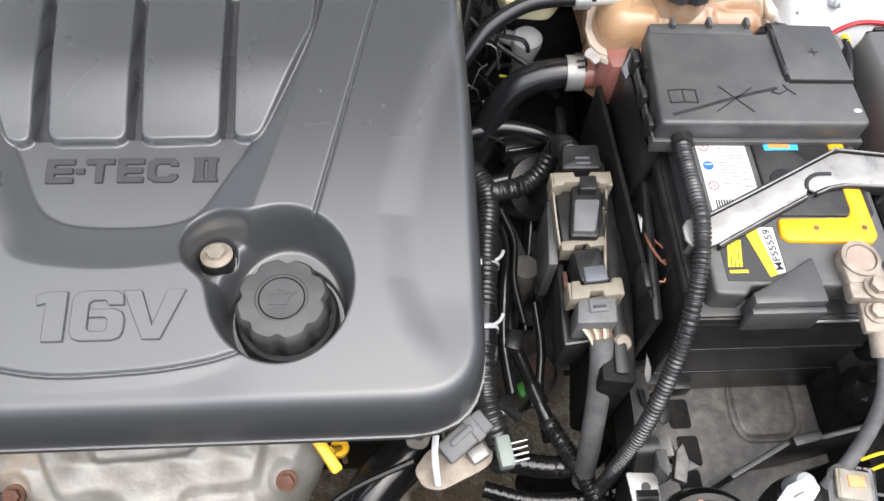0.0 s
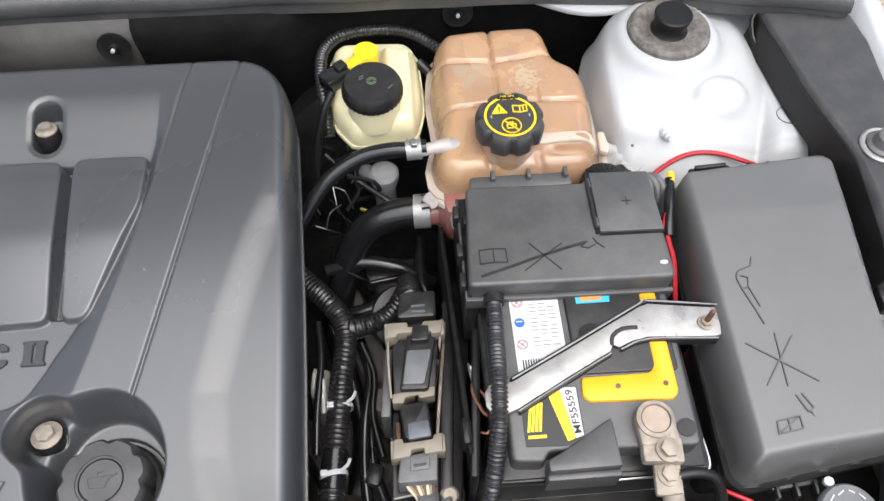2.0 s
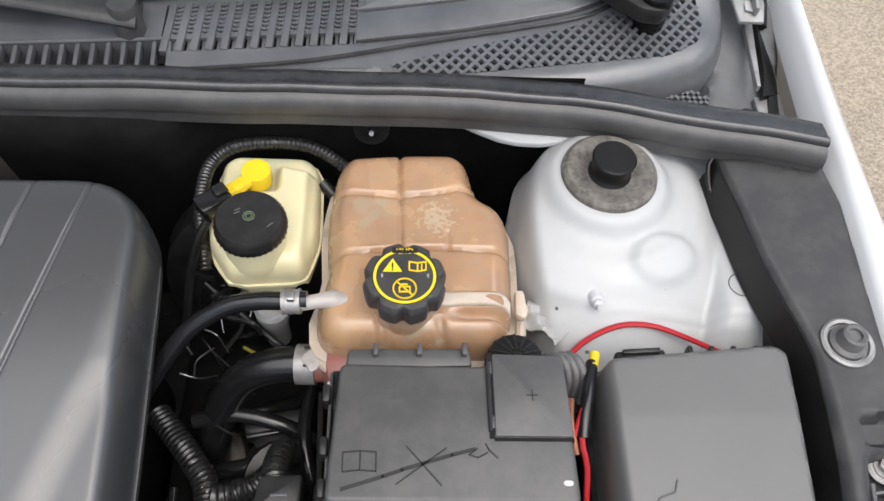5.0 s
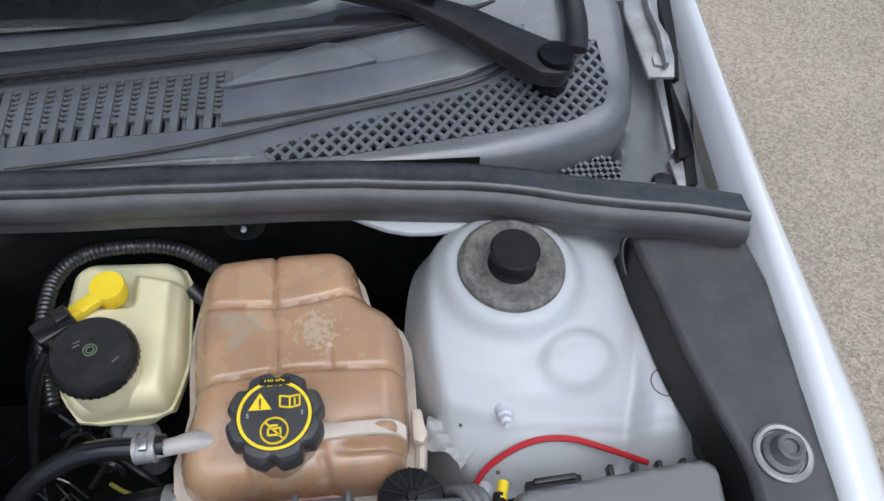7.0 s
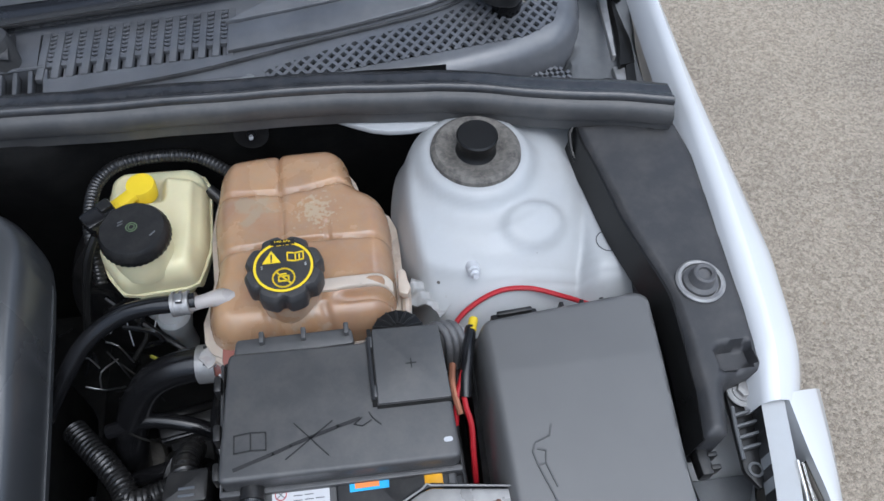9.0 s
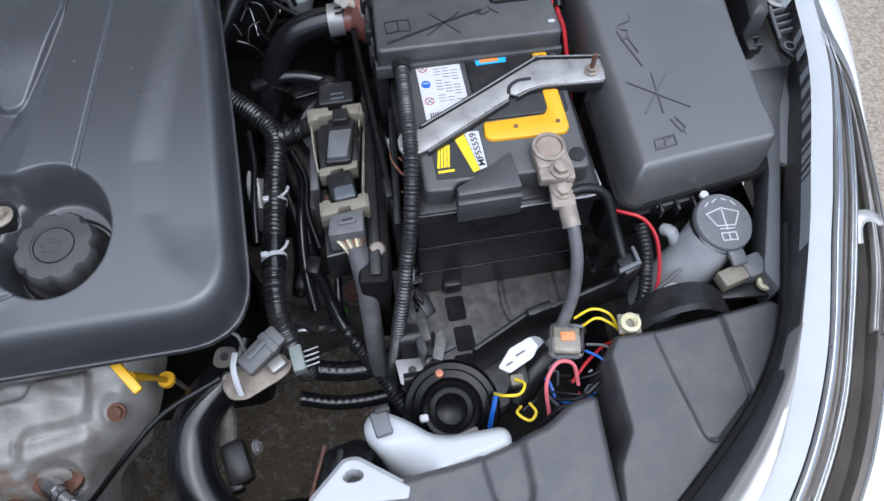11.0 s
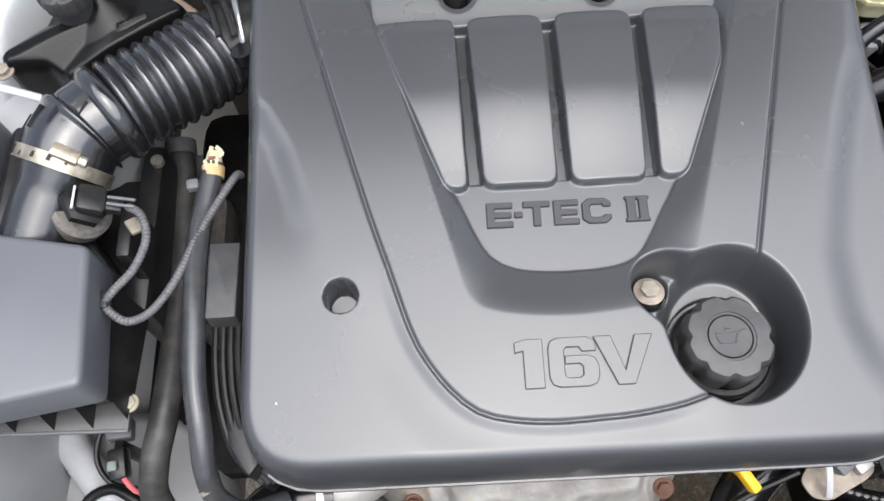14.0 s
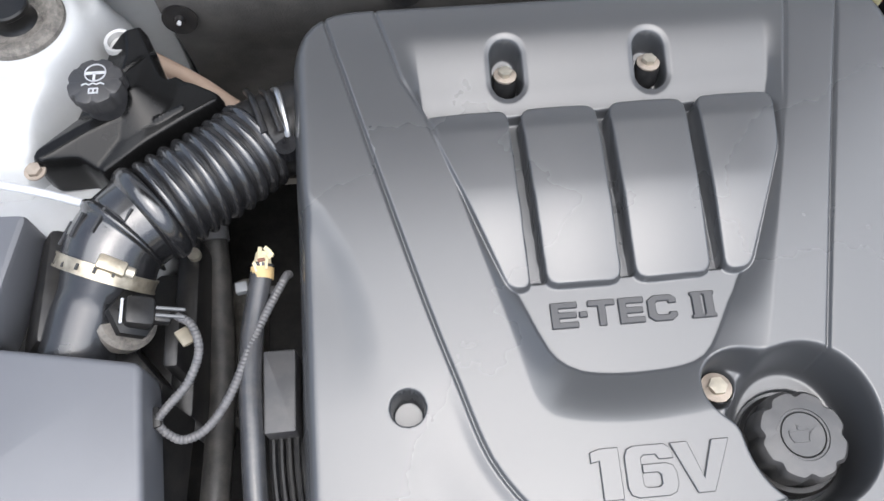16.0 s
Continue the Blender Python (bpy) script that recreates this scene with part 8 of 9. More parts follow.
strokes("screen_mark", [[(0.489, 0.196), (0.505, 0.201), (0.521, 0.196)], [(0.489, 0.196), (0.496, 0.184), (0.514, 0.184), (0.521, 0.196)], [(0.505, 0.199), (0.505, 0.180)], [(0.498, 0.181), (0.512, 0.181)],
        [(0.490, 0.203), (0.494, 0.207)], [(0.498, 0.207), (0.503, 0.210)], [(0.520, 0.203), (0.516, 0.207)], [(0.508, 0.210), (0.512, 0.208)],
        [(0.498, 0.170), (0.498, 0.177), (0.512, 0.177), (0.512, 0.170), (0.498, 0.170)], [(0.505, 0.170), (0.505, 0.177)]], zc_, 0.0011, 0.0003, ICON, wf, "pale washer symbol")
part("top_clip", lathe([(0.004, 0), (0.004, 0.004), (0, 0.005)], (0.497, 0.219, 0.806), 12), WHITE, wf)
part("breather", tube([(0.462, 0.205, 0.78), (0.466, 0.198, 0.785), (0.472, 0.190, 0.77)], 0.006, 10), OPAQUE, wf)
part("tank", box((0.468, 0.19, 0.655), (0.055, 0.05, 0.09), 0.015), OPAQUE, wf)
lc = thing("lamp_connector", (0.515, 0.14, 0.76), "beige and grey plug beside the washer cap", "connector")
part("plug", box((0.503, 0.143, 0.788), (0.026, 0.016, 0.014), 0.002, (0, 0, 14)), BEIGE, lc)
part("socket", box((0.524, 0.149, 0.788), (0.022, 0.022, 0.018), 0.004, (0, 0, 14)), GREY, lc)
part("nut", lathe([(0.003, 0), (0.0075, 0), (0.0075, 0.004), (0.003, 0.003)], (0.532, 0.134, 0.784), 20), CREAM, lc)
part("bracket", slab([(0.485, 0.128), (0.545, 0.122), (0.545, 0.165), (0.528, 0.165), (0.520, 0.14), (0.488, 0.136)], 0.776, 0.781, 0.001), BLACK, lc)

# ---- coolant expansion tank ----
ct = thing("coolant_tank", (0.285, 0.61, 0.70), "amber stained translucent coolant expansion tank with moulded seams", "coolant tank")
tank_pts = [(0.213, 0.690), (0.224, 0.706), (0.272, 0.711), (0.322, 0.711), (0.336, 0.700), (0.343, 0.664), (0.364, 0.650), (0.371, 0.630), (0.369, 0.553), (0.364, 0.528), (0.352, 0.516), (0.222, 0.516), (0.205, 0.528), (0.201, 0.552), (0.211, 0.585), (0.207, 0.640)]


def tank_z(x, y, d):
    top = 0.853 - 0.010 * step(0.60, 0.52, y) + 0.004 * step(0.62, 0.70, y)
    e = np.clip(1 - d / 0.022, 0, 1)
    z = top - 0.045 * (1 - np.sqrt(np.maximum(1 - e ** 2.2, 0)))
    for ln in ([(0.203, 0.655), (0.219, 0.657), (0.273, 0.654), (0.298, 0.656), (0.326, 0.662), (0.345, 0.660)], [(0.200, 0.592), (0.215, 0.594), (0.275, 0.600), (0.308, 0.600), (0.375, 0.597)], [(0.272, 0.72), (0.2735, 0.600)]):
        dl = d_line(ln, x, y)
        z = z - 0.0030 * step(0.0030, 0.0, dl) - 0.0020 * np.exp(-dl / 0.005)
    z = z - 0.003 * step(0.003, 0.0, d_line([(0.313, 0.617), (0.313, 0.600)], x, y))
    for ln in ([(0.258, 0.535), (0.258, 0.51)], [(0.305, 0.535), (0.312, 0.51)]):
        z = z - 0.004 * step(0.006, 0.0, d_line(ln, x, y))
    band = step(0.004, -0.004, np.abs(y - 0.552) - 0.005) * step(0.315, 0.325, x)
    return z + 0.0025 * band - 0.008 * step(0.006, 0.0, np.abs(y - 0.541)) * step(0.31, 0.33, x)


part("body", relief(rounded(tank_pts, 0.010), tank_z, 0.0020, 0.055), TANK, ct, sharp=70)
part("seam", relief(rounded([(0.285 + (x - 0.285) * 1.075, 0.61 + (y - 0.61) * 1.05) for x, y in tank_pts], 0.010), lambda x, y, d: 0.808 + 0.0 * d, 0.02, 0.004), HAZE, ct, "pale moulded seam flange")
part("lower_flange", tube([(0.205, 0.530, 0.800), (0.215, 0.512, 0.803), (0.26, 0.506, 0.806), (0.33, 0.506, 0.806), (0.362, 0.512, 0.806), (0.374, 0.53, 0.808), (0.377, 0.56, 0.812)], 0.0045, 8), HAZE, ct)
over_tank = lambda x, y: float(tank_z(np.array([x]), np.array([y]), np.maximum(-sd_poly(rounded(tank_pts, 0.010), np.array([x]), np.array([y]))[0], 0))[0])
band_x = [0.300 + 0.006 * k for k in range(12)]
part("clear_band", slab([(x, 0.5475 + 0.03 * max(0, x - 0.35)) for x in band_x] + [(x, 0.5585 + 0.03 * max(0, x - 0.35)) for x in band_x[::-1]], -0.002, 0.0030, 0.0012, tilt=over_tank), HAZE, ct, "pale moulded band")
part("nozzle", tube([(0.226, 0.556, 0.838), (0.216, 0.555, 0.843), (0.205, 0.553, 0.844), (0.188, 0.551, 0.842)], lambda t: 0.0105 - 0.0045 * min(1, 2 * t), 16), SPIGOT, ct, "frosted hose spigot")
part("ear", slab([(0.194, 0.526), (0.201, 0.531), (0.208, 0.527), (0.206, 0.512), (0.200, 0.508), (0.196, 0.515), (0.191, 0.519)], 0.803, 0.8055, 0.001, 0.002), SPIGOT, ct)
part("lower_tank", box((0.268, 0.520, 0.782), (0.12, 0.05, 0.065), 0.018), LIQUID, ct, "lower part dark with red coolant")
part("outlet", tube([(0.235, 0.530, 0.77), (0.215, 0.532, 0.767), (0.197, 0.533, 0.765)], 0.015, 16), LIQUID, ct)
for i in range(4):
    part("level_mark", box((0.228, 0.4945, 0.764 + i * 0.009), (0.014, 0.002, 0.0015), 0), HAZE, ct)
part("torn_tape", relief([(0.377, 0.550), (0.384, 0.573), (0.392, 0.571), (0.398, 0.563), (0.412, 0.560), (0.424, 0.551), (0.442, 0.543), (0.439, 0.539), (0.420, 0.544), (0.411, 0.538), (0.404, 0.530), (0.398, 0.541), (0.388, 0.546)], lambda x, y, d: 0.810 + 0.16 * (y - 0.55) + 0.0035 * np.sin(x * 310 + y * 170) + 0.002 * np.sin(y * 520 - x * 140), 0.0022, 0.002), CHALK, ct, "torn white tape")
cc = part("cap", lathe([(0.0265, 0.860), (0.0275, 0.861), (0.0325, 0.863), (0.0330, 0.876), (0.0318, 0.880), (0.0300, 0.8825), (0.0255, 0.8830), (0.0250, 0.8822), (0, 0.8822)], (0.2765, 0.554, 0), 96, lambda a, j: 1 - (0.14 * max(0, math.cos(8 * a + 0.4)) ** 1.8 if 2 <= j <= 5 else 0)), LINER, ct, "black lobed cap with yellow warning symbols")
part("neck", lathe([(0.0285, 0.835), (0.0265, 0.846), (0.0262, 0.864)], (0.2765, 0.554, 0), 40), TANK, ct)
CZ = 0.8824
part("yellow_ring", lathe([(0.0222, 0), (0.0222, 0.0006), (0.0243, 0.0006), (0.0243, 0)], (0.2765, 0.554, CZ), 64), YELLOW, cc)
part("ring_gap", box((0.2765, 0.5775, CZ + 0.0004), (0.020, 0.005, 0.0012), 0), BLACK, cc)
part("warning_triangle", slab([(0.2595, 0.5580), (0.2745, 0.5580), (0.2670, 0.5700)], CZ - 0.0002, CZ + 0.0006, 0), YELLOW, cc)
strokes("exclamation", [[(0.2670, 0.5608), (0.2670, 0.5655)], [(0.2670, 0.5590), (0.2670, 0.5593)]], CZ + 0.0007, 0.0013, 0.0002, INK, cc)
strokes("book", [[(0.2800, 0.5595), (0.2865, 0.5583), (0.2930, 0.5595), (0.2930, 0.5670), (0.2865, 0.5660), (0.2800, 0.5670), (0.2800, 0.5595)], [(0.2865, 0.5583), (0.2865, 0.5660)], [(0.2897, 0.5605), (0.2897, 0.5645)]], CZ + 0.0003, 0.0011, 0.0004, YELLOW, cc)
strokes("forbidden_symbol", [ring(0.2765, 0.5430, 0.0088, 22), [(0.2705, 0.5490), (0.2825, 0.5370)], [(0.2725, 0.5400), (0.2805, 0.5400), (0.2805, 0.5445), (0.2725, 0.5445), (0.2725, 0.5400)], [(0.2745, 0.5465), (0.2785, 0.5465)]], CZ + 0.0003, 0.0012, 0.0004, YELLOW, cc)
words("pressure_text", "140 kPa", 0.2700, 0.2830, 0.5772, 0.5792, CZ + 0.0011, YELLOW, cc, 0.0003, 0.0)
words("pressure_text", "20 PSI", 0.2715, 0.2815, 0.5743, 0.5763, CZ + 0.0002, YELLOW, cc, 0.0006, 0.0)
for x in (0.2590, 0.2945):
    words("small_s", "S", x - 0.0008, x + 0.0008, 0.5530, 0.5560, CZ, WHITE, cc, 0.0004)

h1 = thing("upper_coolant_hose", (0.15, 0.54, 0.80), "thin black coolant hose with a spring clamp", "hose")
part("hose", tube([(0.198, 0.554, 0.844), (0.178, 0.554, 0.843), (0.158, 0.555, 0.841), (0.131, 0.553, 0.834), (0.100, 0.541, 0.818), (0.074, 0.520, 0.792), (0.052, 0.498, 0.765)], 0.0078, 16), GLOSS, h1)
part("clamp", tube([(0.193, 0.5530, 0.844), (0.178, 0.5525, 0.843)], 0.0100, 18), GALV, h1)
for k in range(3):
    part("clamp_rib", tube([(0.1925 - 0.006 * k, 0.5530, 0.844), (0.1910 - 0.006 * k, 0.5530, 0.844)], 0.0107, 18), GALV, h1)
part("clamp_ear", box((0.186, 0.551, 0.855), (0.006, 0.008, 0.005), 0.001), STEEL, h1)
strokes("hose_bars", [[(0.160, 0.5515), (0.175, 0.5530)]], 0.8465, 0.0022, 0.0008, GREY, h1)
h2 = thing("lower_tank_hose", (0.15, 0.50, 0.72), "fat glossy black coolant hose with a spring clamp", "hose")
part("hose", tube([(0.202, 0.534, 0.765), (0.180, 0.535, 0.764), (0.155, 0.534, 0.758), (0.133, 0.530, 0.745), (0.116, 0.521, 0.722), (0.103, 0.508, 0.690), (0.093, 0.495, 0.645), (0.088, 0.488, 0.60)], 0.0160, 20), GLOSS, h2)
part("clamp", tube([(0.200, 0.5335, 0.765), (0.183, 0.5345, 0.764)], 0.0180, 24), GALV, h2)
strokes("clamp_marks", [[(0.191, 0.524), (0.198, 0.525)], [(0.191, 0.532), (0.198, 0.533)], [(0.191, 0.541), (0.198, 0.542)]], 0.7836, 0.002, 0.0006, INK, h2)

part("side_clip", slab([(0.370, 0.572), (0.378, 0.572), (0.379, 0.560), (0.381, 0.552), (0.377, 0.544), (0.369, 0.548)], 0.822, 0.832, 0.003), HAZE, ct, "clear moulded clip")
part("lead", tube([(0.372, 0.556, 0.80), (0.376, 0.535, 0.802), (0.380, 0.520, 0.806), (0.385, 0.508, 0.812)], 0.0016, 8), YELLOW, ct, "thin yellow lead")
part("plug_ring", lathe([(0.0105, 0.0), (0.0110, 0.0010), (0.0116, 0.0)], (0.566, 0.575, float(tower_z(np.array([0.566]), np.array([0.575]), np.array([0.1]))[0])), 32), GREY, tower_right)
gr = thing("terminal_boot", (0.364, 0.50, 0.80), "black ribbed rubber boot beside the fuse cover", "rubber boot")
part("dome", lathe([(0.0235, -0.03), (0.0235, 0.0), (0.0215, 0.005), (0.012, 0.009), (0.004, 0.010), (0.003, 0.013), (0, 0.013)], (0.364, 0.502, 0.838), 36), RUBBER, gr)
for k in range(7):
    a = radians(20 + 23 * k)
    part("rib", tube([(0.364 + 0.006 * math.cos(a), 0.502 + 0.006 * math.sin(a), 0.8478), (0.364 + 0.015 * math.cos(a), 0.502 + 0.015 * math.sin(a), 0.8458), (0.364 + 0.022 * math.cos(a), 0.502 + 0.022 * math.sin(a), 0.842)], 0.0011, 6), BLACK, gr)
for k in range(3):
    part("cable_loop", tube([(0.384 + 0.006 * k, 0.508, 0.828), (0.395 + 0.006 * k, 0.506, 0.842), (0.402 + 0.006 * k, 0.497, 0.846), (0.405 + 0.006 * k, 0.486, 0.838), (0.404 + 0.006 * k, 0.478, 0.815)], 0.0034, 10), CABLE, gr)

# ---- brake fluid reservoir ----
br = thing("brake_fluid_reservoir", (0.155, 0.65, 0.74), "cream plastic brake fluid reservoir with a black cap", "reservoir")
br_pts = rounded([(0.104, 0.716), (0.116, 0.727), (0.185, 0.725), (0.197, 0.712), (0.200, 0.634), (0.190, 0.594), (0.126, 0.590), (0.105, 0.622), (0.103, 0.65)], 0.010)


def br_z(x, y, d):
    top = 0.838 - 0.014 * np.maximum(np.maximum(step(0.668, 0.678, y) * step(0.166, 0.156, x), step(0.696, 0.704, y + 0.25 * (x - 0.17))), 0.7 * step(0.186, 0.192, x))
    e = np.clip(1 - d / 0.012, 0, 1)
    return top - 0.02 * (1 - np.sqrt(np.maximum(1 - e ** 2.2, 0)))


part("body", relief(br_pts, br_z, 0.0022, 0.016), CREAM, br, sharp=70)
part("seam", relief([(0.153 + (x - 0.153) * 1.05, 0.65 + (y - 0.65) * 1.04) for x, y in br_pts], lambda x, y, d: 0.806 + 0 * d, 0.02, 0.004), CREAM, br)
part("lower_body", slab([(0.114, 0.715), (0.188, 0.715), (0.190, 0.622), (0.172, 0.596), (0.130, 0.600), (0.114, 0.628)], 0.772, 0.806, 0.006, 0.01), CREAM, br)
bc = part("cap", lathe([(0.0260, 0.856), (0.0285, 0.857), (0.0295, 0.859), (0.0295, 0.866), (0.0282, 0.8715), (0.0265, 0.8740), (0.0, 0.8745)], (0.1490, 0.6150, 0), 72, lambda a, j: 1 + (0.03 if (int(a * 72 / math.tau + 0.5) % 2 == 0 and j < 4) else 0)), BLACK, br, "black screw cap with a knurled rim")
part("neck", lathe([(0.0265, 0.825), (0.0265, 0.862)], (0.1490, 0.6150, 0), 40), CREAM, br)
strokes("cap_marks", [ring(0.1490, 0.6155, 0.0045, 16), ring(0.1490, 0.6155, 0.0026, 12)], 0.8747, 0.0007, 0.0003, OLIVE, bc)
for bar_ in ([(0.137, 0.621), (0.141, 0.623)], [(0.137, 0.618), (0.141, 0.620)], [(0.165, 0.605), (0.169, 0.609)]):
    strokes("cap_bar", [bar_], 0.8744, 0.0008, 0.0005, GREY, bc)
yp = thing("level_sensor_plug", (0.146, 0.668, 0.835), "yellow plug with a black lead", "plug")
part("disc", lathe([(0.0125, 0.830), (0.0135, 0.843), (0.0128, 0.8465), (0, 0.847)], (0.1430, 0.6860, 0), 32), YELLOW, yp)
part("arm", box((0.130, 0.672, 0.842), (0.030, 0.013, 0.009), 0.003, (0, 0, 42)), YELLOW, yp)
part("latch", box((0.122, 0.660, 0.843), (0.014, 0.006, 0.010), 0.002, (0, 0, 42)), YELLOW, yp)
part("plug", box((0.111, 0.650, 0.846), (0.030, 0.020, 0.017), 0.003, (0, 0, 38)), GLOSS, yp)
part("plug_step", box((0.117, 0.656, 0.856), (0.012, 0.012, 0.006), 0.002, (0, 0, 38)), BLACK, yp)
part("lead", tube([(0.108, 0.632, 0.845), (0.098, 0.62, 0.83), (0.088, 0.60, 0.80), (0.08, 0.57, 0.76)], 0.004, 8), RUBBER, yp)
part("sleeve", tube([(0.100, 0.61, 0.80), (0.097, 0.64, 0.825), (0.094, 0.674, 0.830), (0.098, 0.707, 0.830), (0.119, 0.726, 0.832), (0.161, 0.731, 0.832), (0.193, 0.727, 0.828), (0.222, 0.712, 0.818)], 0.0065, 10, ribs=0.001, pitch=0.004), CONDUIT, yp)
part("link", tube([(0.198, 0.70, 0.812), (0.210, 0.69, 0.805)], 0.006, 10), BLACK, yp)
cl_ = thing("loom_clutter", (0.07, 0.60, 0.70), "tangle of thin black leads and pale wire ends", "wiring")
for i in range(34):
    a = random.random
    p0 = Vector((0.07 + 0.05 * a(), 0.50 + 0.16 * a(), 0.70 + 0.09 * a()))
    p1 = p0 + Vector((0.04 * (a() - 0.3), 0.05 * (a() - 0.5), 0.02 * (a() - 0.5)))
    p2 = p1 + Vector((0.03 * (a() - 0.5), 0.05 * (a() - 0.5), -0.04 * a()))
    part("lead", tube([p0, p1, p2], 0.0008 + 0.0022 * a() * (i % 4 in (1, 2)), 6), (RUBBER, GLOSS, DEEP, STEEL)[i % 4], cl_)

# ---- the other side: air filter box, intake hose, steering fluid ----
ab = thing("air_filter_box", (-0.68, 0.36, 0.70), "satin black air filter box with an outlet duct", "air filter box")
part("lid", slab([(-0.573, 0.352), (-0.563, 0.24), (-0.80, 0.20), (-0.80, 0.378), (-0.68, 0.372)], 0.80, 0.852, 0.006, 0.008, 3), AIRBOX, ab)
part("upper", slab([(-0.672, 0.484), (-0.80, 0.49), (-0.80, 0.38), (-0.690, 0.384)], 0.79, 0.852, 0.005, 0.008), AIRBOX, ab)
part("slope", box((-0.655, 0.43, 0.80), (0.05, 0.10, 0.05), 0.006, (0, 35, 0)), BLACK, ab)
part("rib", box((-0.650, 0.405, 0.812), (0.004, 0.06, 0.03), 0.001, (0, 0, 10)), BLACK, ab)
part("base", slab([(-0.572, 0.35), (-0.580, 0.25), (-0.80, 0.25), (-0.80, 0.48), (-0.67, 0.47)], 0.746, 0.80, 0.006), BLACK, ab)
for k in range(6):
    fx = -0.598 - 0.032 * k
    part("fin", ruled([(fx, 0.252, 0.806), (fx, 0.246, 0.803)], [(fx + 0.004, 0.254, 0.754), (fx + 0.004, 0.230, 0.754)], 0.0025), BLACK, ab)
part("lip", slab([(-0.566, 0.252), (-0.565, 0.2285), (-0.80, 0.2325), (-0.80, 0.256)], 0.747, 0.754, 0.001), PANEL, ab)
part("lip_edge", box((-0.683, 0.2295, 0.7525), (0.236, 0.0025, 0.005), 0.0008, (0, 0, -1)), GREY, ab)
part("brace", ruled([(-0.574, 0.258, 0.815), (-0.574, 0.34, 0.815)], [(-0.566, 0.235, 0.750), (-0.560, 0.33, 0.750)], 0.003), BLACK, ab)
part("bolt", bolt((-0.5674, 0.2504, 0.752), 0.0052, 0.005), ZINC, ab)
part("outlet", tube([(-0.642, 0.362, 0.806), (-0.628, 0.400, 0.822), (-0.611, 0.434, 0.836)], lambda t: 0.0290 + 0.0060 * max(0.0, (t - 0.72) / 0.28), 36, step=0.003), DUCT, ab, "round outlet duct")
part("stiffener", box((-0.565, 0.385, 0.78), (0.012, 0.05, 0.06), 0.003), BLACK, ab)
part("shelf", slab([(-0.66, 0.345), (-0.572, 0.345), (-0.572, 0.47), (-0.64, 0.47)], 0.730, 0.746, 0.004), BLACK, ab)
af = thing("airflow_sensor", (-0.58, 0.395, 0.80), "black hexagonal air sensor plug with a braided lead", "sensor")
part("collar", lathe([(0.0245, -0.012), (0.0250, 0.0), (0.0215, 0.003), (0, 0.003)], (-0.596, 0.396, 0.826), 36, rot=(0, 40, 0)), DUSTR, af, "dusty round collar")
part("boss", lathe([(0.020, 0), (0.020, 0.008), (0.014, 0.010)], (-0.588, 0.394, 0.838), 6, rot=(0, 40, 0)), RUBBER, af)
part("body", box((-0.580, 0.393, 0.845), (0.022, 0.024, 0.020), 0.004, (0, 30, 0)), BLACK, af)
part("plug", box((-0.566, 0.392, 0.838), (0.018, 0.012, 0.011), 0.003, (0, 22, -4)), BLACK, af)
part("plug_edge", box((-0.589, 0.392, 0.856), (0.002, 0.020, 0.003), 0.0005, (0, 30, 0)), WHITE, af)
part("lead", tube([(-0.553, 0.392, 0.836), (-0.5405, 0.382, 0.839), (-0.535, 0.362, 0.8365), (-0.544, 0.339, 0.831), (-0.560, 0.323, 0.826), (-0.567, 0.313, 0.823), (-0.559, 0.3035, 0.819), (-0.547, 0.2995, 0.8175), (-0.530, 0.307, 0.820), (-0.513, 0.330, 0.8236), (-0.496, 0.374, 0.823), (-0.4735, 0.4213, 0.8208), (-0.470, 0.432, 0.81)], 0.0037, 10, ribs=0.0006, pitch=0.0032), CABLE, af)
part("tag", box((-0.5475, 0.376, 0.832), (0.011, 0.015, 0.004), 0.0015, (0, 15, 35)), BEIGE, af)
for w in (-0.003, 0.003):
    part("plug_bar", box((-0.556, 0.3925 + w, 0.8435), (0.022, 0.0026, 0.003), 0.001, (0, 14, -4)), GREY, af)
part("clip", box((-0.569, 0.316, 0.822), (0.009, 0.016, 0.010), 0.002, (0, 0, 10)), BLACK, af)
for w in (-0.007, 0.0, 0.007):
    part("clip_tooth", box((-0.5745, 0.316 + w, 0.826), (0.008, 0.0022, 0.006), 0.0006, (0, 0, 10)), BLACK, af)

ih = thing("intake_hose", (-0.55, 0.52, 0.78), "glossy black corrugated intake hose with a metal clamp", "intake hose")
path = [(-0.612, 0.432, 0.834), (-0.605, 0.452, 0.840), (-0.593, 0.468, 0.841), (-0.572, 0.486, 0.840), (-0.549, 0.503, 0.838), (-0.521, 0.524, 0.834), (-0.494, 0.549, 0.830), (-0.445, 0.578, 0.822)]
swell = lambda t, c, w: max(0.0, 1 - ((t - c) / w) ** 2)
part("cuff", tube(path[:4], lambda t: 0.0372 + 0.002 * t + 0.0040 * swell(t, 0.50, 0.05) + 0.0055 * swell(t, 0.90, 0.12) ** 0.6, 48, step=0.0012), HOSE, ih)
part("bellows", tube(path[3:7], 0.0418, 40, ribs=0.0056, pitch=0.0115, soft=True), HOSE, ih)
part("elbow", tube(path[5:], 0.0385, 36), BLACK, ih)
for k in range(5):
    a = radians(35 + 28 * k)
    part("cuff_rib", tube([(-0.607 + 0.0385 * math.cos(a), 0.449, 0.839 + 0.0385 * math.sin(a)), (-0.597 + 0.0395 * math.cos(a), 0.467, 0.842 + 0.0395 * math.sin(a))], 0.0020, 6), GLOSS, ih)
part("clamp", tube([(-0.6135, 0.4290, 0.8335), (-0.6098, 0.4375, 0.8365)], 0.0392, 40), CLAMP, ih, "dirty worm-drive clamp")
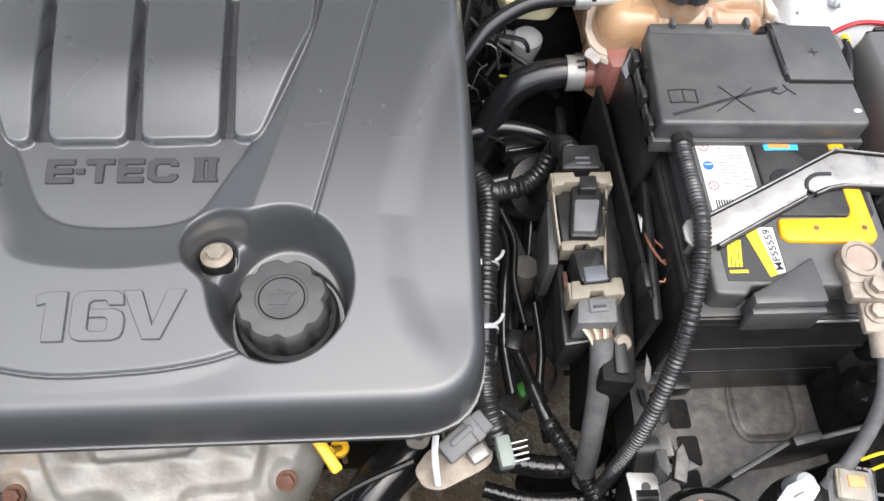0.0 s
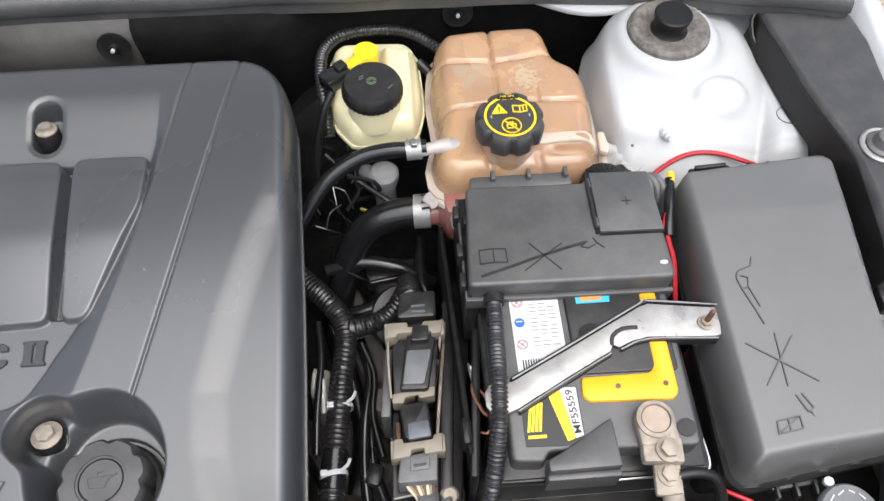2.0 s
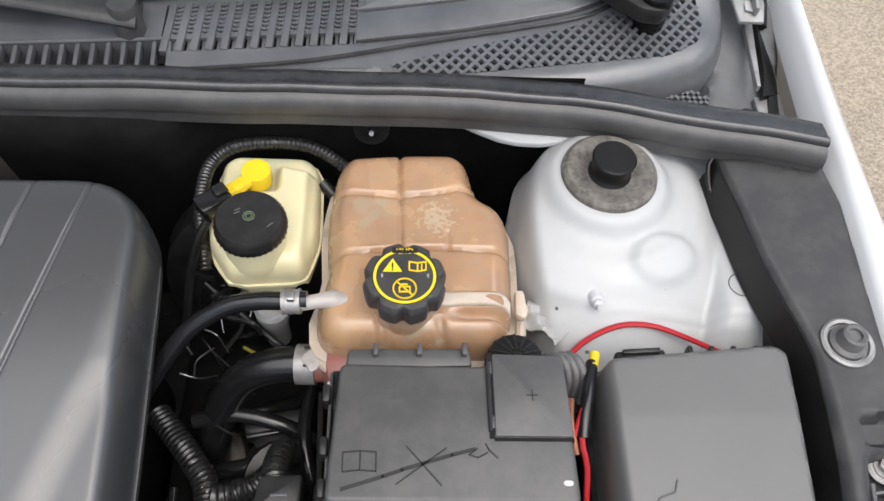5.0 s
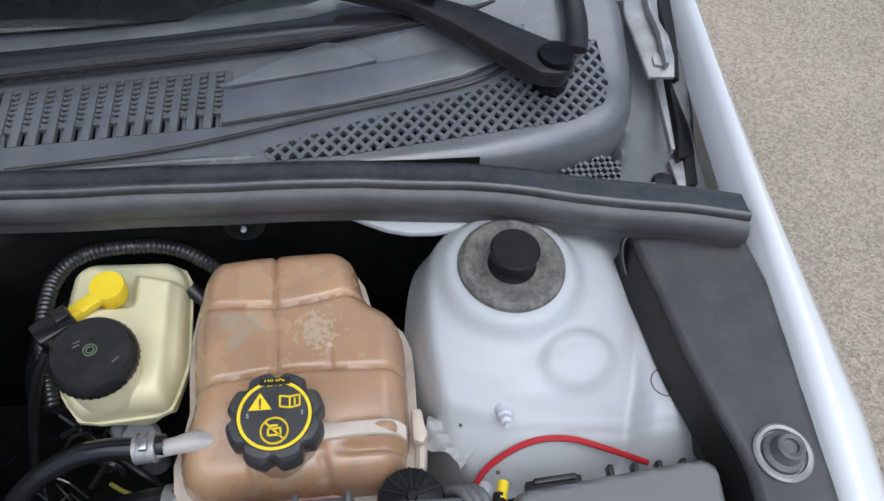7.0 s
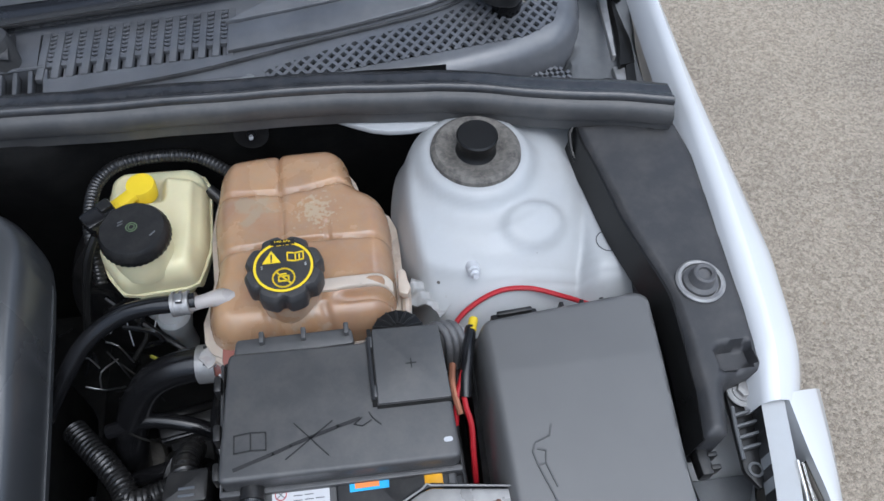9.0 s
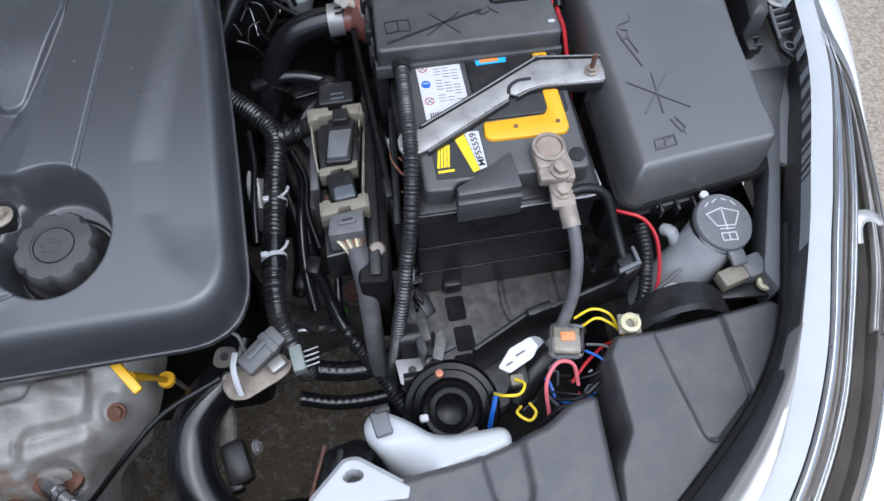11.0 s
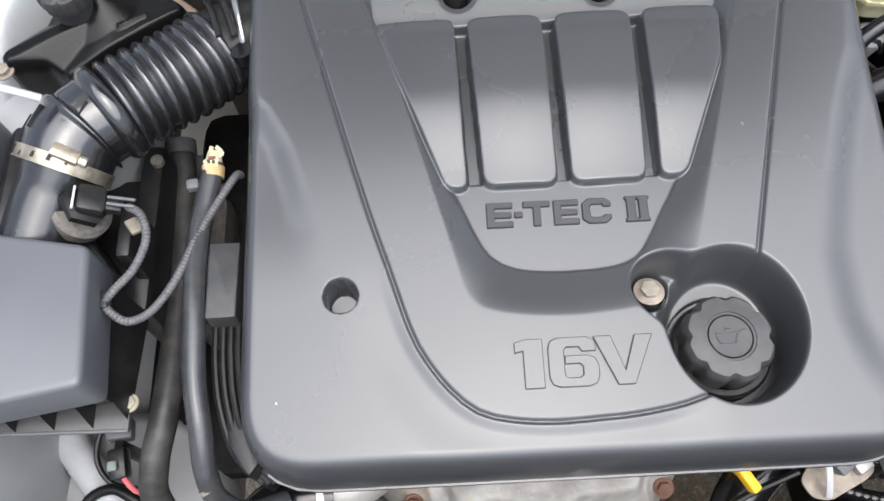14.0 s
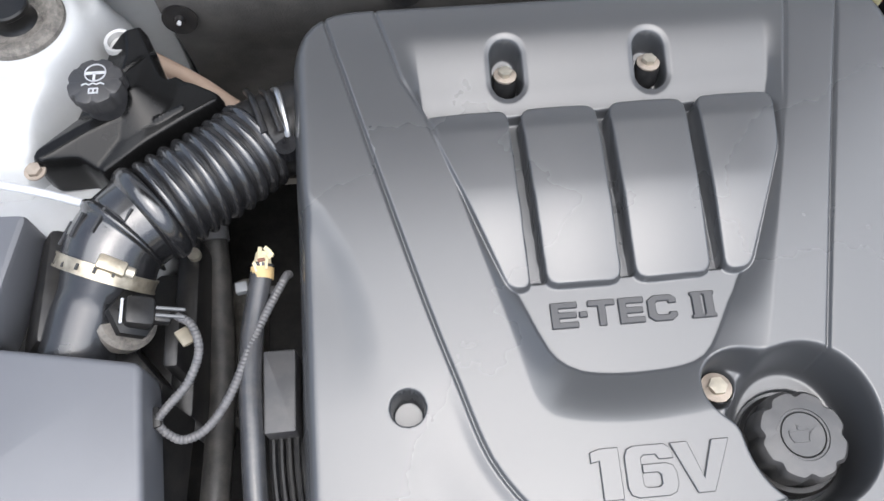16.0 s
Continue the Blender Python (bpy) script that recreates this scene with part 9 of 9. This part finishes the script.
for k in range(5):
    a = radians(60 + 20 * k)
    part("clamp_slot", box((-0.6116 + 0.0392 * math.cos(a), 0.4333 - 0.012 * math.cos(a) - 0.012 * math.sin(a), 0.8350 + 0.0385 * math.sin(a)), (0.0022, 0.005, 0.0012), 0, (0, 90 - math.degrees(a), -20)), INK, ih)
part("clamp_screw", box((-0.594, 0.424, 0.869), (0.022, 0.012, 0.008), 0.002, (0, 28, -18)), CLAMP, ih)
part("screw_head", lathe([(0.0045, 0), (0.0045, 0.006), (0.003, 0.007), (0, 0.007)], (-0.5845, 0.4205, 0.8645), 12, rot=(0, 118, -18)), ZINC, ih)
for k in (0.035, -0.01):
    part("rib", tube([(-0.497 + k * 0.3, 0.590, 0.852), (-0.487 + k * 0.3, 0.566, 0.872), (-0.477 + k * 0.3, 0.535, 0.868)], 0.003, 8), BLACK, ih)
for w in (0.0, 0.0086):
    part("clamp_edge", tube([(-0.6136 + 0.43 * w, 0.4288 + w, 0.8334 + 0.35 * w), (-0.6130 + 0.43 * w, 0.4302 + w, 0.8339 + 0.35 * w)], 0.0401, 40), CLAMP, ih)
part("end_clamp", tube([(-0.482, 0.600, 0.835), (-0.470, 0.575, 0.868), (-0.464, 0.545, 0.862), (-0.462, 0.53, 0.84)], 0.003, 8), STEEL, ih)
part("end_nut", lathe([(0.010, 0), (0.010, 0.012), (0, 0.012)], (-0.465, 0.530, 0.845), 20), GLOSS, ih)

ps = thing("steering_fluid_reservoir", (-0.61, 0.58, 0.78), "black power steering reservoir on an angled bracket", "reservoir")
ps_edge = rounded([(-0.679, 0.536), (-0.670, 0.530), (-0.655, 0.533), (-0.641, 0.536), (-0.623, 0.525), (-0.604, 0.536), (-0.584, 0.549), (-0.548, 0.571), (-0.522, 0.587), (-0.524, 0.598), (-0.548, 0.612), (-0.564, 0.619), (-0.571, 0.613), (-0.582, 0.640), (-0.592, 0.666), (-0.612, 0.660), (-0.624, 0.648), (-0.637, 0.610), (-0.655, 0.580), (-0.676, 0.548)], 0.003)
ps_arm = [(-0.672, 0.538), (-0.640, 0.560), (-0.612, 0.576), (-0.590, 0.588)]
ps_neck = [(-0.600, 0.600), (-0.593, 0.632), (-0.597, 0.655)]


def ps_z(x, y, d):
    arm = 0.852 - 0.75 * np.maximum(d_line(ps_arm, x, y) - 0.005, 0)
    neck = 0.862 - 0.55 * np.maximum(d_line(ps_neck, x, y) - 0.008, 0)
    tank = 0.846 - 0.25 * np.maximum(d_line([(-0.590, 0.580), (-0.545, 0.594)], x, y) - 0.014, 0)
    z = np.maximum(np.maximum(arm, neck), np.maximum(tank, 0.822))
    z = z + 0.003 * step(0.0022, 0.0008, np.abs(d_line([(-0.578, 0.570), (-0.556, 0.582)], x, y)))
    return z - 0.014 * np.clip(1 - d / 0.005, 0, 1) ** 2


part("body", relief(ps_edge, ps_z, 0.0018, 0.03), HORNB, ps, sharp=50)
part("neck_ridge", tube([(-0.606, 0.610, 0.860), (-0.590, 0.625, 0.861), (-0.580, 0.634, 0.855)], 0.0030, 8), HORNB, ps)
pc = part("cap", lathe([(0.0180, 0.838), (0.0190, 0.866), (0.0232, 0.868), (0.0238, 0.878), (0.0225, 0.8825), (0.020, 0.8835), (0, 0.884)], (-0.6175, 0.5875, 0), 96, lambda a, j: 1 - (0.09 * max(0, math.cos(8 * a)) ** 2 if 2 <= j <= 4 else 0)), LINER, ps, "black lobed cap with a white wheel symbol")
strokes("wheel_mark", [ring(-0.6170, 0.5945, 0.0085, 24), [(-0.6250, 0.5935), (-0.6090, 0.5935)], [(-0.6250, 0.5950), (-0.6090, 0.5950)], [(-0.6170, 0.5940), (-0.6170, 0.5865)], [(-0.6180, 0.5940), (-0.6180, 0.5865)],
        [(-0.6270, 0.5825), (-0.6240, 0.5840), (-0.6210, 0.5825), (-0.6180, 0.5840), (-0.6150, 0.5825), (-0.6120, 0.5840), (-0.6090, 0.5825)],
        [(-0.6205, 0.5740), (-0.6205, 0.5785), (-0.6135, 0.5785), (-0.6135, 0.5740), (-0.6205, 0.5740)], [(-0.6170, 0.5740), (-0.6170, 0.5785)]], 0.8842, 0.0010, 0.0004, WHITE, pc)
part("bolt", bolt((-0.676, 0.529, 0.842), 0.0056, 0.006), LEAD, ps)
part("neck_ring", lathe([(0.0135, -0.006), (0.0140, 0.006), (0.0125, 0.009), (0.0100, 0.008), (0.0095, 0.002), (0, 0.001)], (-0.612, 0.650, 0.850), 28), CHALK, ps, "pale collar")

whole("vacuum_pipe", tube([(-0.80, 0.530, 0.845), (-0.715, 0.515, 0.853), (-0.667, 0.502, 0.855), (-0.630, 0.488, 0.857), (-0.60, 0.474, 0.862)], 0.0036, 10), WHITE, "thin white vacuum pipe", "pipe")

# pipes beside the engine
pp = thing("heater_pipes", (-0.52, 0.35, 0.5), "black pipes running down beside the engine", "pipework")
part("pipe", tube([(-0.4895, 0.436, 0.824), (-0.493, 0.415, 0.821), (-0.498, 0.385, 0.818), (-0.500, 0.346, 0.817), (-0.498, 0.300, 0.815), (-0.496, 0.252, 0.808), (-0.4915, 0.215, 0.797), (-0.491, 0.186, 0.776), (-0.486, 0.168, 0.750), (-0.466, 0.160, 0.733), (-0.440, 0.170, 0.715)], 0.0092, 18), SEAL, pp, "worn grey rubber pipe")
part("pipe", tube([(-0.559, 0.520, 0.718), (-0.556, 0.48, 0.708), (-0.552, 0.42, 0.704), (-0.550, 0.36, 0.703), (-0.5535, 0.26, 0.705), (-0.564, 0.212, 0.690), (-0.567, 0.182, 0.665), (-0.536, 0.148, 0.648), (-0.47, 0.120, 0.625), (-0.41, 0.095, 0.60)], 0.0128, 20), DULL, pp)
for x, y, z in ((-0.4925, 0.222, 0.799), (-0.4905, 0.178, 0.766)):
    part("mark", tube([(x - 0.001, y + 0.0012, z + 0.001), (x + 0.001, y - 0.0012, z - 0.001)], 0.0095, 16), BEIGE, pp)
part("pipe_collar", tube([(-0.560, 0.528, 0.720), (-0.5585, 0.514, 0.7165)], 0.0150, 20), CABLE, pp)
part("plug", tube([(-0.4895, 0.428, 0.823), (-0.4895, 0.436, 0.826), (-0.489, 0.445, 0.827)], lambda t: 0.0088 - 0.003 * t, 12), BROKEN, pp, "cracked cream plug")
part("tape", tube([(-0.4905, 0.424, 0.822), (-0.4898, 0.433, 0.824)], 0.0096, 14), STRAW, pp, "yellowed tape wrap")
rng_p = random.Random(3)
for k in range(9):
    a_ = rng_p.uniform(0, math.tau)
    c_ = Vector((-0.489 + 0.0075 * math.cos(a_), 0.436 + rng_p.uniform(-0.008, 0.010), 0.828 + 0.005 * abs(math.sin(a_))))
    w_, l_ = rng_p.uniform(0.002, 0.004), rng_p.uniform(0.004, 0.009)
    part("shard", box(c_, (w_, l_, 0.0012), 0.0003, (rng_p.uniform(-40, 40), rng_p.uniform(-50, 50), rng_p.uniform(-60, 60)), 1), BROKEN, pp)
part("crack", box((-0.489, 0.436, 0.8335), (0.006, 0.003, 0.002), 0.0005, (0, 10, 15)), RUST, pp)
part("bracket", box((-0.507, 0.418, 0.820), (0.010, 0.009, 0.008), 0.001, (0, 0, 8)), GREY, pp)
part("bracket", box((-0.481, 0.414, 0.818), (0.007, 0.008, 0.007), 0.001), BLACK, pp)
part("relay_box", slab([(-0.489, 0.298), (-0.4645, 0.2985), (-0.4645, 0.3635), (-0.490, 0.3635)], 0.730, 0.8185, 0.002, 0.002), LINER, pp, "satin dark grey box")
# dark boxes added so that the gap beside the pipes stays in shade
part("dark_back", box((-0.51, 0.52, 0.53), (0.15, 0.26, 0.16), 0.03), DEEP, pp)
part("dark_floor", box((-0.575, 0.385, 0.49), (0.15, 0.32, 0.03), 0.010), DEEP, pp)
part("post", box((-0.570, 0.415, 0.68), (0.022, 0.17, 0.16), 0.006), BLACK, pp)
part("casting", box((-0.545, 0.43, 0.60), (0.04, 0.16, 0.10), 0.02), CASTING, pp)
part("nut", lathe([(0.006, 0), (0.006, 0.006), (0, 0.007)], (-0.5637, 0.479, 0.760), 14), ZINC, pp)

# lower front corner: radiator hose, thermostat casting, compressor
rh = thing("upper_radiator_hose", (-0.45, 0.15, 0.60), "fat black radiator hose with a wire clamp", "hose")
part("hose", tube([(-0.408, 0.180, 0.665), (-0.432, 0.178, 0.668), (-0.460, 0.165, 0.668), (-0.485, 0.140, 0.660), (-0.505, 0.104, 0.650), (-0.525, 0.06, 0.635), (-0.535, 0.0, 0.61)], 0.0275, 24), GLOSS, rh)
part("clamp", tube([(-0.418, 0.1800, 0.666), (-0.424, 0.1790, 0.667)], 0.0292, 28), ZINC, rh)
part("clamp_screw", box((-0.405, 0.190, 0.690), (0.014, 0.010, 0.008), 0.002, (0, 30, 20)), ZINC, rh)
tc = thing("thermostat_casting", (-0.385, 0.15, 0.5), "pale cast aluminium water outlet and pump bracket", "casting")
part("outlet", tube([(-0.415, 0.181, 0.664), (-0.395, 0.186, 0.664), (-0.375, 0.195, 0.66), (-0.36, 0.22, 0.65)], 0.021, 20), ALU, tc)
part("flange", box((-0.388, 0.172, 0.648), (0.014, 0.05, 0.05), 0.005, (0, 0, 20)), ALU, tc)
part("column", lathe([(0.020, -0.10), (0.019, 0.0), (0.023, 0.002), (0.023, 0.010), (0.018, 0.012), (0.017, 0.045)], (-0.432, 0.205, 0.585), 28, rot=(8, 0, 0)), ALU, tc)
part("neck", tube([(-0.405, 0.225, 0.640), (-0.404, 0.214, 0.61), (-0.402, 0.200, 0.57), (-0.40, 0.185, 0.53)], 0.0135, 18), ALU, tc)
part("beam", box((-0.448, 0.163, 0.556), (0.100, 0.018, 0.026), 0.005, (0, 0, -3)), ALU, tc)
part("beam_pad", box((-0.448, 0.163, 0.571), (0.040, 0.012, 0.008), 0.003, (0, 0, -3)), ALU, tc)
part("beam", box((-0.455, 0.137, 0.548), (0.090, 0.016, 0.024), 0.005, (0, 0, -5)), ALU, tc)
part("web", box((-0.392, 0.150, 0.545), (0.014, 0.058, 0.050), 0.005, (0, 0, -8)), ALU, tc)
part("arm", box((-0.375, 0.148, 0.552), (0.046, 0.022, 0.026), 0.007, (0, 0, 34)), ALU, tc)
part("eye", lathe([(0.011, -0.01), (0.013, -0.004), (0.013, 0.006), (0.006, 0.008), (0.005, 0.0), (0, 0.0)], (-0.433, 0.123, 0.560), 24, rot=(30, 0, 0)), ALU, tc)
part("wing_web", ruled([(-0.415, 0.118, 0.575), (-0.400, 0.135, 0.578), (-0.385, 0.160, 0.580)], [(-0.412, 0.108, 0.545), (-0.392, 0.125, 0.548), (-0.374, 0.150, 0.550)], 0.006), ALU, tc)
for x, y, z in ((-0.401, 0.156, 0.572), (-0.363, 0.134, 0.568), (-0.433, 0.124, 0.568), (-0.470, 0.140, 0.562), (-0.447, 0.196, 0.596)):
    part("bolt", bolt((x, y, z), 0.0062, 0.008, (30, 10, 0)), GALV, tc)
cm = thing("air_conditioning_compressor", (-0.40, 0.15, 0.35), "dull aluminium compressor with a blue band", "compressor")
part("body", tube([(-0.450, 0.158, 0.425), (-0.352, 0.160, 0.425)], 0.042, 36), DIRTY, cm)
part("band", tube([(-0.402, 0.1590, 0.425), (-0.388, 0.1593, 0.425)], 0.0435, 36), SKYB, cm, "bright blue band")
part("tag", box((-0.395, 0.176, 0.468), (0.013, 0.014, 0.004), 0.001, (-24, 0, 0)), YELLOW, cm)
part("end", box((-0.350, 0.155, 0.435), (0.016, 0.080, 0.085), 0.008), ALU, cm)
part("head_casting", box((-0.43, 0.190, 0.470), (0.12, 0.05, 0.05), 0.014, (0, 0, -3)), ALU, cm)
part("shade_plate", ruled([(-0.392, 0.190, 0.56), (-0.360, 0.182, 0.56), (-0.335, 0.168, 0.555)], [(-0.385, 0.170, 0.53), (-0.352, 0.160, 0.53), (-0.330, 0.148, 0.528)], 0.004), CASTING, cm)
part("bracket", box((-0.335, 0.14, 0.455), (0.030, 0.05, 0.08), 0.008), LEAD, cm)
ap = thing("air_conditioning_pipe", (-0.31, 0.10, 0.45), "pale grey aluminium pipe bend", "pipe")
part("pipe", tube([(-0.342, 0.128, 0.480), (-0.336, 0.140, 0.496), (-0.322, 0.144, 0.502), (-0.309, 0.132, 0.500), (-0.299, 0.113, 0.492), (-0.288, 0.09, 0.47)], 0.0105, 16), OPAQUE, ap)
part("joint", lathe([(0.010, 0), (0.016, 0.0), (0.016, 0.006), (0.011, 0.008)], (-0.336, 0.128, 0.488), 24, rot=(25, 0, 0)), ALU, ap)
fr = thing("front_coolant_pipe", (-0.33, 0.08, 0.6), "dusty black rubber pipe with a ribbed cream end", "pipe")
part("pipe", tube([(-0.55, 0.088, 0.640), (-0.42, 0.082, 0.650), (-0.298, 0.075, 0.652), (-0.163, 0.0635, 0.650)], 0.0142, 20), DULL, fr)
part("end", tube([(-0.167, 0.0635, 0.650), (-0.152, 0.0625, 0.648), (-0.136, 0.0615, 0.645)], 0.0160, 24, ribs=0.0018, pitch=0.006), CREAMY, fr)
part("cap", box((-0.202, 0.085, 0.640), (0.042, 0.016, 0.018), 0.007, (0, 0, -4)), CREAMY, fr)
wp_ = thing("white_coolant_pipe", (-0.58, 0.2, 0.5), "white plastic pipe with an open elbow", "pipe")
part("pipe", tube([(-0.715, 0.29, 0.56), (-0.700, 0.255, 0.56), (-0.672, 0.220, 0.56), (-0.640, 0.182, 0.555)], 0.0175, 18), WHITE, wp_)
part("collar", lathe([(0.010, -0.004), (0.0195, -0.004), (0.0195, 0.002), (0.017, 0.004)], (-0.640, 0.176, 0.560), 24, rot=(40, 20, 0)), RUBBER, wp_)
part("elbow", lathe([(0.0085, -0.03), (0.0125, -0.02), (0.0135, 0.002), (0.0125, 0.004), (0.0100, 0.003), (0.0095, -0.010), (0, -0.012)], (-0.634, 0.159, 0.566), 32, rot=(6, -8, 0)), WHITE, wp_)
part("bore", lathe([(0.0092, 0), (0.004, 0.001), (0.003, 0.004), (0, 0.004)], (-0.634, 0.159, 0.557), 24), TAN, wp_, "stained tan bore")
part("foot", slab(rounded([(-0.640, 0.152), (-0.622, 0.158), (-0.606, 0.146), (-0.604, 0.126), (-0.616, 0.112), (-0.634, 0.118)], 0.008), 0.535, 0.562, 0.005), WHITE, wp_)
part("foot_rim", lathe([(0.0125, 0.0), (0.0130, 0.004), (0.0105, 0.005), (0.0098, 0.001), (0, 0.001)], (-0.618, 0.138, 0.562), 32), CREAMY, wp_)
part("lead", tube([(-0.672, 0.14, 0.575), (-0.676, 0.17, 0.580), (-0.665, 0.197, 0.586), (-0.640, 0.205, 0.590), (-0.615, 0.192, 0.588), (-0.60, 0.185, 0.58)], 0.0055, 10), RUBBER, wp_)
lo = thing("taped_bundle", (-0.69, 0.15, 0.58), "crumpled black taped wiring bundle over the white panel", "wiring")
rng_l = random.Random(21)
for k in range(9):
    o_ = Vector((rng_l.uniform(-0.012, 0.012), rng_l.uniform(-0.014, 0.014), rng_l.uniform(-0.010, 0.010)))
    part("strand", tube([Vector((-0.76, 0.165, 0.59)) + o_, Vector((-0.715, 0.160, 0.600)) + o_ * 1.2, Vector((-0.68, 0.148, 0.602)) + o_, Vector((-0.655, 0.128, 0.590)) + o_ * 0.7, Vector((-0.64, 0.09, 0.57)) + o_ * 0.6], rng_l.uniform(0.004, 0.008), 8), (GLOSS, RUBBER, BLACK)[k % 3], lo)
pg = thing("panel_connector", (-0.632, 0.24, 0.55), "grey and black plug clipped to the white panel", "connector")
part("housing", box((-0.636, 0.262, 0.600), (0.026, 0.022, 0.020), 0.003, (0, 10, 5)), GREY, pg)
part("plug", box((-0.628, 0.226, 0.612), (0.018, 0.030, 0.020), 0.004, (10, 0, 8)), BLACK, pg)
part("latch", box((-0.630, 0.222, 0.624), (0.010, 0.010, 0.006), 0.002, (0, 0, 8)), CELADON, pg)
part("lead", tube([(-0.640, 0.27, 0.60), (-0.655, 0.262, 0.60), (-0.660, 0.235, 0.592), (-0.645, 0.212, 0.585), (-0.615, 0.205, 0.58)], 0.0030, 8), RUBBER, pg)
part("lead", tube([(-0.622, 0.212, 0.612), (-0.612, 0.200, 0.605), (-0.60, 0.20, 0.59)], 0.0028, 8), PINK, pg)
part("stem", box((-0.634, 0.245, 0.57), (0.010, 0.012, 0.07), 0.002), BLACK, pg)
